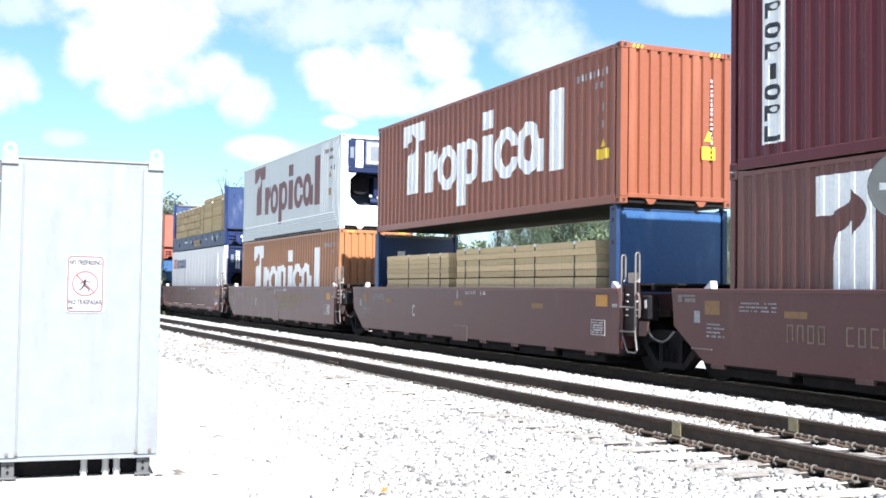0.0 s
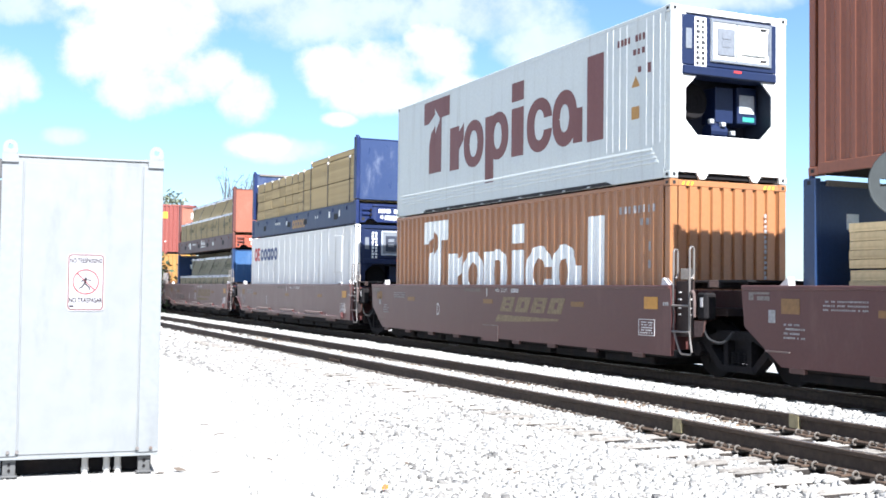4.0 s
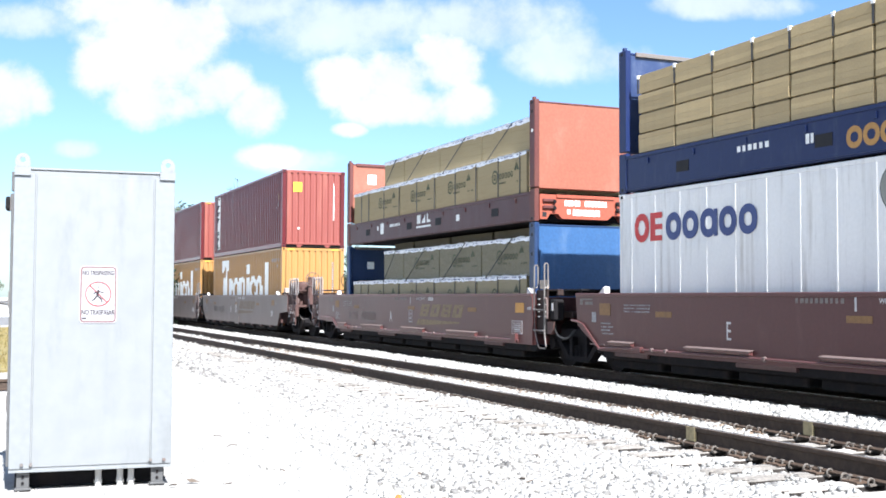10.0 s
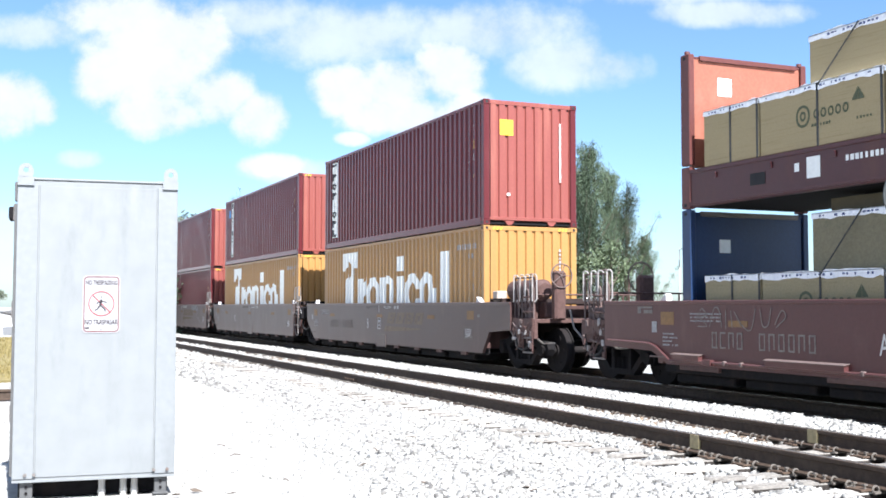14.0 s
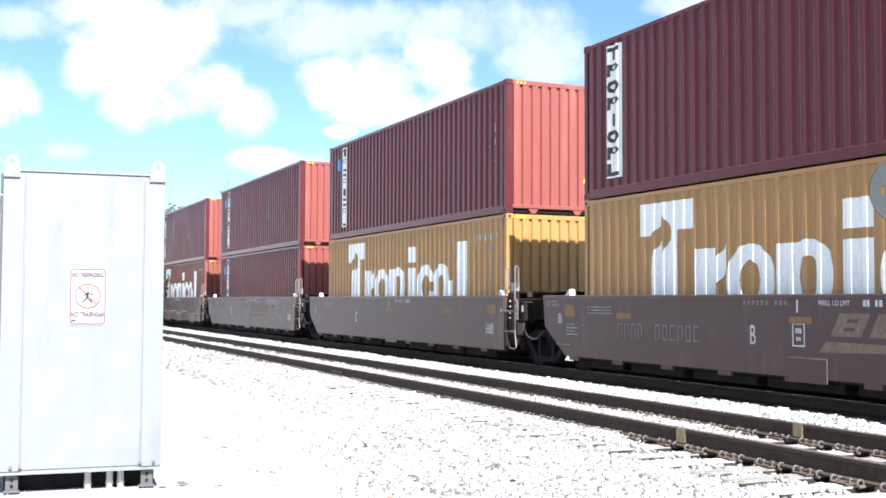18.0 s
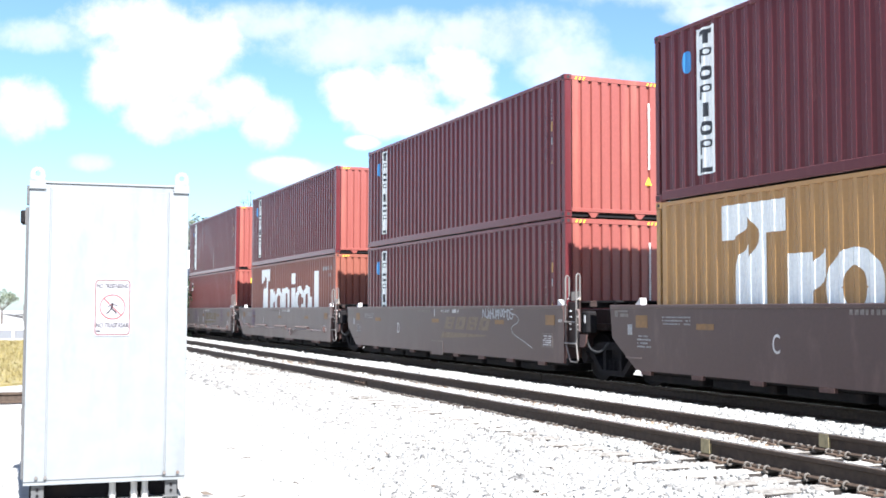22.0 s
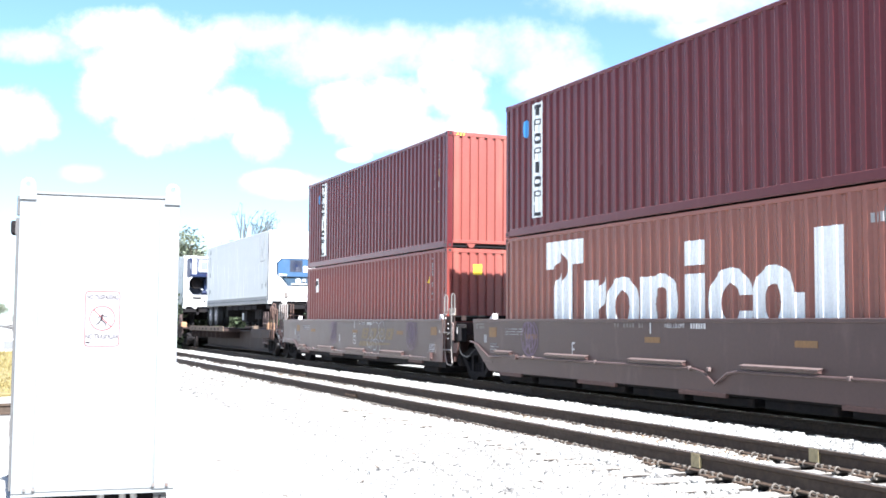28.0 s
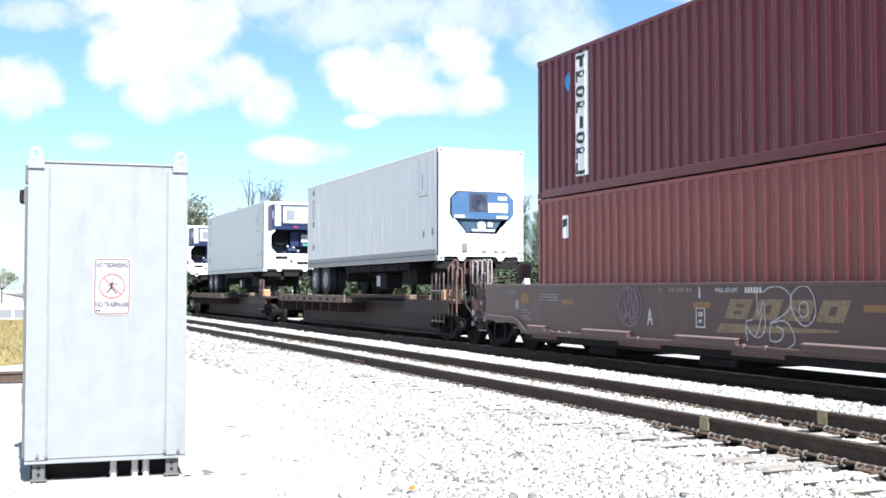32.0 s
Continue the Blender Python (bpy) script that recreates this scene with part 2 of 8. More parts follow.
# Rack posts: the shade on their side faces is put into a darker red.
red_post_shaded = surface("dark_red_rack_post", (0.095, 0.026, 0.022), 0.5, vary=0.12, stain=RUST, stain_amount=0.4)
red_sill = surface("orange_red_sill", (0.30, 0.070, 0.040), 0.5, vary=0.12, stain=(0.16, 0.05, 0.035), stain_amount=0.6, stain_scale=(4, 4, 3))
# Blue rack's front wall: sunlight put into a lighter copy of blue_plain.
blue_end = surface("chalky_blue_end_panel", (0.026, 0.082, 0.200), 0.5, vary=0.12, stain=(0.085, 0.15, 0.26), stain_amount=0.6, stain_scale=(1.2, 1.2, 0.4))
rack_brown = surface("dark_brown_rack", (0.062, 0.016, 0.018), 0.45, stain=RUST, stain_amount=0.35)
car_brown = surface("mineral_brown_car_paint", (0.088, 0.034, 0.033), 0.32, vary=0.06, stain=(0.14, 0.075, 0.062), stain_amount=0.55, stain_scale=(0.9, 1.2, 0.3), spec=0.3, sheen=0.15, sheen_tint=(0.85, 0.66, 0.62))
car_dusty = surface("dusty_brown_car_paint", (0.070, 0.041, 0.038), 0.34, vary=0.06, stain=(0.15, 0.10, 0.085), stain_amount=0.55, stain_scale=(0.9, 1.2, 0.3), spec=0.3, sheen=0.2, sheen_tint=(0.85, 0.72, 0.68))
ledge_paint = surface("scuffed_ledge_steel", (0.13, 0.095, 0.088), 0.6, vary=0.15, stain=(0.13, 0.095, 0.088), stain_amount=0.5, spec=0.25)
truck_black = surface("grimy_cast_steel", (0.013, 0.012, 0.013), 0.9, vary=0.2, stain=(0.04, 0.028, 0.022), stain_amount=0.5, bump=0.3, spec=0.12)
steel_bar = surface("worn_steel_bar", (0.17, 0.155, 0.145), 0.5, metal=0.3, stain=RUST, stain_amount=0.5)
wheel_steel = surface("wheel_steel", (0.014, 0.012, 0.012), 0.85, stain=(0.035, 0.022, 0.018), stain_amount=0.6, spec=0.15)
rubber = surface("tyre_rubber", (0.022, 0.022, 0.023), 0.8, bump=0.3)
dark_gap = surface("dark_void", (0.012, 0.012, 0.014), 0.8, bump=0)
lumber = surface("pressure_treated_timber", (0.60, 0.46, 0.26), 0.8, vary=0.09, grain=14, stain=(0.30, 0.20, 0.09), stain_amount=0.75, stain_scale=(0.35, 6.0, 20.0), objvary=0.17, bump=0.3, spec=0.2)
lumber_pale = surface("pale_treated_timber", (0.42, 0.325, 0.18), 0.8, vary=0.06, grain=30, stain=(0.29, 0.21, 0.10), stain_amount=0.6, stain_scale=(0.6, 6.0, 12.0), objvary=0.10, bump=0.25, spec=0.2)
lumber_gap = surface("timber_joint_shade", (0.10, 0.08, 0.045), 0.85)
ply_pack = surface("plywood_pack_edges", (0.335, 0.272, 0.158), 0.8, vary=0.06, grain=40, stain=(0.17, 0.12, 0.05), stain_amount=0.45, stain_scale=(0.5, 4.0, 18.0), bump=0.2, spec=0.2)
# Lower-rack packs: film wrap darkened, the upper rack's shade put into the colour.
ply_film_shaded = surface("film_wrapped_plywood", (0.27, 0.225, 0.125), 0.5, vary=0.12, grain=40, stain=(0.15, 0.13, 0.06), stain_amount=0.5, stain_scale=(0.8, 4.0, 6.0), bump=0.2, spec=0.35)
ply_film_deep_shade = surface("dull_film_wrapped_plywood", (0.155, 0.135, 0.08), 0.5, vary=0.15, grain=30, stain=(0.10, 0.10, 0.055), stain_amount=0.6, stain_scale=(1.2, 4.0, 3.0), bump=0.2, spec=0.35)
wrap = surface("white_plastic_wrap", (0.80, 0.81, 0.84), 0.3, vary=0.08, stain=(0.40, 0.44, 0.55), stain_amount=0.6, stain_scale=(5, 5, 5), bump=0.5, bump_scale=14.0)
strap_mat = surface("dark_steel_strap", (0.03, 0.03, 0.03), 0.5)
print_mat = surface("faded_green_print", (0.075, 0.085, 0.045), 0.7)
rail_steel = surface("rusty_rail_web", (0.056, 0.038, 0.027), 0.75, vary=0.3, stain=(0.045, 0.030, 0.022), stain_amount=0.6, stain_scale=(1.0, 4, 4), bump=0.15, spec=0.3)
rail_head = surface("polished_rail_head", (0.62, 0.60, 0.58), 0.25, metal=0.9, vary=0.1, stain=(0.3, 0.24, 0.2), stain_amount=0.3, stain_scale=(0.6, 6, 6), bump=0)
tie_wood = surface("weathered_sleeper_timber", (0.34, 0.315, 0.285), 0.9, vary=0.3, grain=26, stain=(0.06, 0.05, 0.045), stain_amount=0.8, stain_scale=(11.0, 0.6, 4.0), bump=0.6, bump_scale=40, objvary=0.35, spec=0.15)
# Creosoted sleeper hearts; also train-track sleepers, with the train's shade put in.
tie_creosote_shade = surface("oil_soaked_sleeper_timber", (0.035, 0.030, 0.027), 0.85, vary=0.3, grain=26, bump=0.5, bump_scale=40, objvary=0.3, spec=0.2)
# Bed below the train: the shade there is put into dark ballast.
shaded_bed = surface("oil_stained_ballast", (0.075, 0.072, 0.070), 0.95, vary=0.35, grain=20, stain=(0.03, 0.03, 0.03), stain_amount=0.7, bump=0.6, bump_scale=24.0)
plate_rust = surface("rusty_tie_plate", (0.085, 0.058, 0.042), 0.8, vary=0.25, bump=0.3, spec=0.2)
anchor_steel = surface("weathered_anchor_steel", (0.13, 0.115, 0.10), 0.75, vary=0.25, bump=0.2, spec=0.2)
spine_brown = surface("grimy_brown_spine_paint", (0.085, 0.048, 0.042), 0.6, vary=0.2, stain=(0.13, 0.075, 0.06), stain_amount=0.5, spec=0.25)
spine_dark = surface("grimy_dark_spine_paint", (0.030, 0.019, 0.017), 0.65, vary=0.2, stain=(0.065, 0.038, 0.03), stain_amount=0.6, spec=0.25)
valve_tan = surface("sunlit_tan_cast_iron", (0.30, 0.17, 0.09), 0.75, vary=0.25, stain=(0.12, 0.07, 0.05), stain_amount=0.7, stain_scale=(6, 6, 6))
rusty_bar = surface("rust_tan_pipe", (0.105, 0.062, 0.050), 0.7, vary=0.2, stain=(0.09, 0.045, 0.035), stain_amount=0.6, stain_scale=(4, 4, 4))
plank_edge = surface("weathered_platform_planks", (0.115, 0.082, 0.060), 0.8, vary=0.25, stain=(0.045, 0.03, 0.022), stain_amount=0.9, stain_scale=(3.0, 3.0, 3.0), bump=0.3)
target_grey = surface("weathered_grey_target_paint", (0.052, 0.058, 0.058), 0.7, vary=0.08, stain=(0.04, 0.043, 0.04), stain_amount=0.5, spec=0.2)
mark_yellow = surface("chipped_yellow_rail_paint", (0.30, 0.245, 0.13), 0.65, vary=0.2, stain=(0.10, 0.065, 0.04), stain_amount=0.85, stain_scale=(9, 9, 9))
stone = surface("crushed_limestone", (0.33, 0.32, 0.30), 0.9, vary=0.12, grain=40, stain=(0.25, 0.235, 0.21), stain_amount=0.4, stain_scale=(9, 9, 9), island=0.32, bump=0.3)
ground_mat = surface("limestone_grit", (0.33, 0.32, 0.30), 0.95, vary=0.16, grain=16, stain=(0.28, 0.265, 0.24), stain_amount=0.5, stain_scale=(0.5, 0.5, 0.5), bump=0.45, bump_scale=26.0)
aluminium = surface("brushed_aluminium_cabinet", (0.205, 0.215, 0.219), 0.5, metal=0.1, vary=0.06, grain=5, stain=(0.135, 0.146, 0.15), stain_amount=0.8, stain_scale=(1.4, 1.4, 0.45), bump=0.03)
aluminium_trim = surface("aluminium_trim", (0.205, 0.216, 0.222), 0.5, metal=0.1, vary=0.05, bump=0.03)
sign_white = surface("sign_face", (0.30, 0.30, 0.31), 0.4, vary=0.03)
sign_red = surface("sign_red", (0.30, 0.055, 0.06), 0.45)
sign_border = surface("faded_red_brown_sign_ink", (0.13, 0.045, 0.045), 0.5)
sign_black = surface("sign_black", (0.035, 0.025, 0.03), 0.45)
grass_mat = surface("dry_grass", (0.20, 0.16, 0.06), 0.9, vary=0.3, grain=8, stain=(0.12, 0.13, 0.04), stain_amount=0.6, stain_scale=(0.3, 0.3, 0.3), bump=0.8)
asphalt = surface("pale_asphalt", (0.16, 0.16, 0.16), 0.9, vary=0.15, bump=0.3)
bark = surface("bark", (0.11, 0.085, 0.065), 0.9, bump=0.6, bump_scale=20)
leaf_dark = surface("pine_foliage", (0.070, 0.100, 0.058), 0.8, vary=0.25, island=0.45, bump=0)
leaf_green = surface("broadleaf_foliage", (0.095, 0.125, 0.065), 0.65, vary=0.25, island=0.4, bump=0)
graffiti_silver = surface("silver_spray_paint", (0.33, 0.33, 0.34), 0.55, vary=0.3)
stencil_dim = surface("faded_pale_spray_paint", (0.165, 0.14, 0.125), 0.6, vary=0.3)
graffiti_violet = surface("violet_spray_paint", (0.19, 0.135, 0.18), 0.7, vary=0.35, grain=40)
blue_plain = surface("smooth_blue_paint", (0.012, 0.032, 0.090), 0.4, vary=0.12, stain=(0.04, 0.06, 0.11), stain_amount=0.4, stain_scale=(1.2, 1.2, 0.4))
trailer_white = surface("streaked_white_trailer_panel", (0.60, 0.61, 0.60), 0.5, vary=0.06, stain=(0.80, 0.80, 0.79), stain_amount=1.0, stain_scale=(3.2, 3.2, 0.22), bump=0.1, bump_scale=5.0)
field_grass = surface("rough_field_grass", (0.085, 0.085, 0.035), 0.95, vary=0.35, grain=3, stain=(0.15, 0.12, 0.06), stain_amount=0.6, stain_scale=(0.2, 0.2, 0.2), bump=0.8, bump_scale=12.0)
# Far trees: the haze of distance is put into a paler leaf colour.
leaf_hazy = surface("hazy_grey_green_foliage", (0.19, 0.215, 0.15), 0.8, vary=0.2, island=0.35, bump=0)
dull_gold = surface("dull_orange_lettering", (0.38, 0.20, 0.05), 0.5, vary=0.1)
globe_blue = surface("blue_emblem", (0.05, 0.25, 0.55), 0.45)
grab_pale = surface("pale_worn_grab_steel", (0.30, 0.28, 0.27), 0.55, vary=0.15, stain=RUST, stain_amount=0.4)
board_tan = surface("pale_tan_board", (0.36, 0.30, 0.25), 0.75, vary=0.2)
concrete = surface("pale_concrete", (0.45, 0.44, 0.42), 0.85, bump=0.2)


# ---- building helpers ----
def part(name, bm, material, parent, label="", kind=""):
    """Links a bmesh, or a finished mesh, as one object under a thing or a part."""
    if isinstance(bm, bmesh.types.BMesh):
        me = bpy.data.meshes.new(name)
        bm.normal_update()
        bm.to_mesh(me)
        bm.free()
        me.materials.append(material)
    else:
        me = bm
    ob = new(name, me)
    ob.parent = parent
    return tagged(ob, label, kind=kind)


def again(ob, m, parent=None):
    """The same part once more, on the same mesh, at the local pose m."""
    o = new(ob.name.split(".")[0], ob.data)
    o.parent = parent or ob.parent
    o.matrix_local = m
    for key in ("label", "kind"):
        if key in ob:
            o[key] = ob[key]
    return o


def thing(name, label, category, group="", kind="", at=None):
    ob = new(name)
    ob.empty_display_size = 0.3
    if at is not None:
        ob.matrix_world = at
    return tagged(ob, label, category, group, kind)


def box(bm, x0, x1, y0, y1, z0, z1, bevel=0.0):
    vs = [bm.verts.new((x, y, z)) for x in (x0, x1) for y in (y0, y1) for z in (z0, z1)]
    faces = [bm.faces.new([vs[i] for i in f]) for f in ((0, 1, 3, 2), (4, 6, 7, 5), (0, 4, 5, 1), (2, 3, 7, 6), (0, 2, 6, 4), (1, 5, 7, 3))]
    if bevel:
        edges = list({e for f in faces for e in f.edges})
        bmesh.ops.bevel(bm, geom=edges, offset=bevel, segments=1, affect="EDGES")
    return bm


def boxes(*rows, bevel=0.0):
    bm = bmesh.new()
    for r in rows:
        box(bm, *r, bevel=bevel)
    return bm


def prism(bm, outline, lo, hi, axis="y"):
    """A closed outline pushed along an axis: for y the outline is (x, z), for z (x, y), for x (y, z)."""
    def put(p, v):
        return {"y": (p[0], v, p[1]), "z": (p[0], p[1], v), "x": (v, p[0], p[1])}[axis]
    a = [bm.verts.new(put(p, lo)) for p in outline]
    b = [bm.verts.new(put(p, hi)) for p in outline]
    n = len(outline)
    fs = [bm.faces.new(a), bm.faces.new(b[::-1])]
    for i in range(n):
        fs.append(bm.faces.new((a[i], b[i], b[(i + 1) % n], a[(i + 1) % n])))
    bmesh.ops.recalc_face_normals(bm, faces=fs)
    return bm


def rod(bm, p0, p1, r, seg=8, r1=None):
    p0, p1 = Vector(p0), Vector(p1)
    r1 = r if r1 is None else r1
    q = (p1 - p0).to_track_quat("Z", "Y")
    rings = []
    for p, rr in ((p0, r), (p1, r1)):
        rings.append([bm.verts.new(p + q @ Vector((rr * math.cos(2 * math.pi * i / seg), rr * math.sin(2 * math.pi * i / seg), 0))) for i in range(seg)])
    for i in range(seg):
        bm.faces.new((rings[0][i], rings[0][(i + 1) % seg], rings[1][(i + 1) % seg], rings[1][i]))
    bm.faces.new(rings[0][::-1])
    bm.faces.new(rings[1])
    return bm


def pipe(bm, points, r, seg=8):
    """One unbroken tube through the points."""
    P = [Vector(p) for p in points]
    n = len(P)
    ways = [(P[min(i + 1, n - 1)] - P[max(i - 1, 0)]).normalized() for i in range(n)]
    side = ways[0].orthogonal().normalized()
    rings = []
    for p, w in zip(P, ways):
        side = (side - w * side.dot(w)).normalized()
        up = w.cross(side)
        rings.append([bm.verts.new(p + (side * math.cos(2 * math.pi * k / seg) + up * math.sin(2 * math.pi * k / seg)) * r) for k in range(seg)])
    for a, b in zip(rings[:-1], rings[1:]):
        for k in range(seg):
            bm.faces.new((a[k], a[(k + 1) % seg], b[(k + 1) % seg], b[k]))
    bm.faces.new(rings[0][::-1])
    bm.faces.new(rings[-1])
    return bm


def smooth_path(points, steps=5):
    """Points along a smooth curve through the given ones."""
    out = []
    n = len(points)
    P = [Vector(p) for p in points]
    for i in range(n - 1):
        a, b, c, d = P[max(i - 1, 0)], P[i], P[i + 1], P[min(i + 2, n - 1)]
        for k in range(steps):
            t = k / steps
            out.append(0.5 * ((2 * b) + (c - a) * t + (2 * a - 5 * b + 4 * c - d) * t * t + (3 * b - a - 3 * c + d) * t ** 3))
    return out + [P[-1]]


def ring(bm, centre, radius, r, axis="x", n=20, seg=6):
    c = Vector(centre)
    pts = []
    for i in range(n + 1):
        a = 2 * math.pi * i / n
        d = {"x": (0, math.cos(a), math.sin(a)), "y": (math.cos(a), 0, math.sin(a)), "z": (math.cos(a), math.sin(a), 0)}[axis]
        pts.append(c + Vector(d) * radius)
    return pipe(bm, pts, r, seg)


def letters(text, size, material, parent, at, name="lettering", depth=0.002, bold=0.0):
    """Words in the built-in font, as a mesh under its thing; at is the local pose of the text's middle."""
    cu = bpy.data.curves.new(name, "FONT")
    cu.body, cu.size, cu.align_x, cu.align_y, cu.extrude = text, size, "CENTER", "CENTER", depth
    cu.offset = bold
    tmp = bpy.data.objects.new(name, cu)
    scene.collection.objects.link(tmp)
    bpy.context.view_layer.update()
    me = bpy.data.meshes.new_from_object(tmp.evaluated_get(bpy.context.evaluated_depsgraph_get()))
    bpy.data.objects.remove(tmp)
    bpy.data.curves.remove(cu)
    me.materials.clear()
    me.materials.append(material)
    ob = new(name, me)
    ob.parent = parent
    ob.matrix_local = at
    return ob


SIDE = pose(0, 0, 0, 90, 0, 0)      # text that faces the near side (-y)


# ---- painted marks that follow a corrugated or flat side ----
def spans(prim, x):
    """The heights that a shape covers at x. Shapes: bar (x0, x1, z0, z1), slant (x0, x1, z0, z1, lean), oval (cx, cz, rx, rz, hole)."""
    kind, *v = prim
    if kind == "bar":
        x0, x1, z0, z1 = v
        return [(z0, z1)] if x0 <= x <= x1 else []
    if kind == "wedge":
        x0, x1, z0, z1, z2, z3 = v          # heights at the one side and at the other
        if not x0 <= x <= x1:
            return []
        k = (x - x0) / (x1 - x0)
        return [(z0 + (z2 - z0) * k, z1 + (z3 - z1) * k)]
    cx, cz, rx, rz, hx, hz = v[:6]
    gap = v[6] if len(v) > 6 else 0.0       # an opening in the ring, at the far side of the hole
    k = 1 - ((x - cx) / rx) ** 2
    if k <= 0:
        return []
    h = rz * k ** 0.42
    q = 1 - ((x - cx) / hx) ** 2 if hx else -1
    if q <= 0:
        g = 0.0
    else:
        g = hz * q ** 0.42
    if gap and x > cx:
        g = min(max(g, gap), h)
    return [(cz - h, cz - g), (cz + g, cz + h)]


def painted(prims, depth_at, breaks, floor_z=-9.0, lift=0.003):
    """Marks as thin skins laid over the near side, whose surface lies at y = depth_at(x)."""
    bm = bmesh.new()
    for number, prim in enumerate(prims):
        number = number % 4
        if prim[0] == "oval":
            a, b = prim[1] - prim[3], prim[1] + prim[3]
        else:
            a, b = prim[1], prim[2]
        cuts = {a + 1e-4, b - 1e-4} | {c for c in breaks if a < c < b}
        if prim[0] == "oval":
            n = max(10, int((b - a) / 0.03))
            cuts |= {a + (b - a) * (0.5 - 0.5 * math.cos(math.pi * i / n)) for i in range(1, n)}
            if prim[5]:
                cuts |= {prim[1] + (prim[5] - 1e-4) * math.cos(math.pi * i / 24) for i in range(25)}
        cuts = sorted(cuts)
        skin = lift + 0.0012 * number
        for p, q in zip(cuts[:-1], cuts[1:]):
            sp, sq = spans(prim, p), spans(prim, q)
            if not sp or not sq:
                continue
            for (p0, p1), (q0, q1) in zip(sp, sq):
                p0, p1, q0, q1 = (max(floor_z, w) for w in (p0, p1, q0, q1))
                yp, yq = depth_at(p) - skin, depth_at(q) - skin
                v = [bm.verts.new(c) for c in ((p, yp, p0), (q, yq, q0), (q, yq, q1), (p, yp, p1))]
                bm.faces.new(v)
    return bm


# ---- ground ----
GROUND_Z = -0.24


def ground_height(x, y):
    """Nearly level yard; the ballast beds stand a little prouder."""
    bed = 0.042 if y > -5.30 else 0.042 * max(0.0, 1 - (-5.30 - y) / 0.16) - (0.012 if y < -5.4 else 0.0)
    if y > -5.3 and x > -10.9:
        k = max(0.0, 1 - (x + 10.9) / 1.2)       # sleepers lie bare here
        bed = bed * k - (1 - k) * (0.035 if -5.78 < y < -2.7 else 0.0)
    if -3.25 < y < -1.5:
        bed += 0.085 * max(0.0, min(1.0, (y + 3.25) / 0.5, (-1.50 - y) / 0.22))
    near = 1.0 if abs(x) < 120 and abs(y) < 60 else 0.0
    return GROUND_Z + bed * (1 if y < 3 else max(0, 1 - (y - 3) / 3)) * near + near * 0.015 * noise.noise((x * 0.4, y * 0.4, 0))


def build_ground():
    xs = sorted({-3000, -1500, -700, -300, *range(-150, -30, 6), *[i * 0.5 for i in range(-60, 13)], *range(8, 60, 8), 150, 600, 3000})
    ys = sorted({-3000, -900, -300, -100, -60, -40, -25, -18, *[-14 + i * 0.2 for i in range(42)], *[-5.6 + i * 0.08 for i in range(60)], *[-0.8 + i * 0.25 for i in range(20)], 8, 14, 25, 60, 200, 700, 3000})
    verts = [(x, y, ground_height(x, y)) for x in xs for y in ys]
    m = len(ys)
    faces = [(i * m + j, (i + 1) * m + j, (i + 1) * m + j + 1, i * m + j + 1) for i in range(len(xs) - 1) for j in range(m - 1)]
    me = bpy.data.meshes.new("ground")
    me.from_pydata(verts, [], faces)
    me.materials.append(ground_mat)
    for f in me.polygons:
        f.use_smooth = True
    return tagged(new("ground", me), "sun-bleached white limestone gravel ground of a rail yard", "ground", kind="structure")


build_ground()

# ---- the two tracks ----
GAUGE = 1.505          # between the middles of the rail heads
RAIL_H = 0.186


def rail_outline(y):
    """Section of a flat-bottomed rail, foot to head, about y; the running surface is at z = 0."""
    half = [(0.0, -RAIL_H), (0.074, -RAIL_H), (0.074, -RAIL_H + 0.012), (0.012, -RAIL_H + 0.034), (0.009, -0.052), (0.036, -0.040), (0.036, -0.006), (0.028, 0.0)]
    return [(y + a, b) for a, b in half[1:]] + [(y - a, b) for a, b in reversed(half[1:])]


def build_track(name, label, y, x0, x1):
    root = thing(name, label, "railway track", kind="structure")
    for k in (-1, 1):
        yy = y + k * GAUGE / 2
        bm = bmesh.new()
        cuts = [x0, -60, -21.25, -21.22, x1] if k < 0 else [x0, -50, -30.0, -29.97, x1]
        for a, b in zip(cuts[:-1], cuts[1:]):
            if b - a < 0.05:
                continue
            prism(bm, rail_outline(yy), a, b, "x")
        r = part("rail", bm, rail_steel, root, "rusty rail with a bright running surface")
        part("running_surface", boxes((x0, x1, yy - 0.027, yy + 0.027, 0.0006, 0.0022)), rail_head, r)
    return root


NEAR_Y = -4.1
near_track = build_track("railway_track", "empty near track of rusty rails on weathered timber sleepers", NEAR_Y, -400, 60)
train_track = build_track("railway_track", "shaded track of rusty rails under the freight train", 0.0, -400, 60)


def build_joint(root, x, y):
    """A bolted joint: two fish plates with four bolts."""
    bm = bmesh.new()
    for s in (-1, 1):
        box(bm, x - 0.35, x + 0.35, y + s * 0.012, y + s * 0.034, -0.148, -0.055, bevel=0.004)
    fp = part("fish_plate", bm, plate_rust, root, "bolted steel joint bar")
    bm = bmesh.new()
    for dx in (-0.26, -0.1, 0.1, 0.26):
        rod(bm, (x + dx, y - 0.06, -0.1), (x + dx, y + 0.06, -0.1), 0.014, 6)
    part("bolts", bm, plate_rust, fp)


build_joint(near_track, -21.23, NEAR_Y - GAUGE / 2)
build_joint(near_track, -29.98, NEAR_Y + GAUGE / 2)
for x, y in ((-9.75, NEAR_Y - GAUGE / 2), (-9.66, NEAR_Y + GAUGE / 2)):
    bm = bmesh.new()
    box(bm, x - 0.075, x + 0.075, y - 0.0395, y - 0.0125, -0.15, -0.004)
    part("paint_mark", bm, mark_yellow, near_track, "yellow paint mark across the rail")


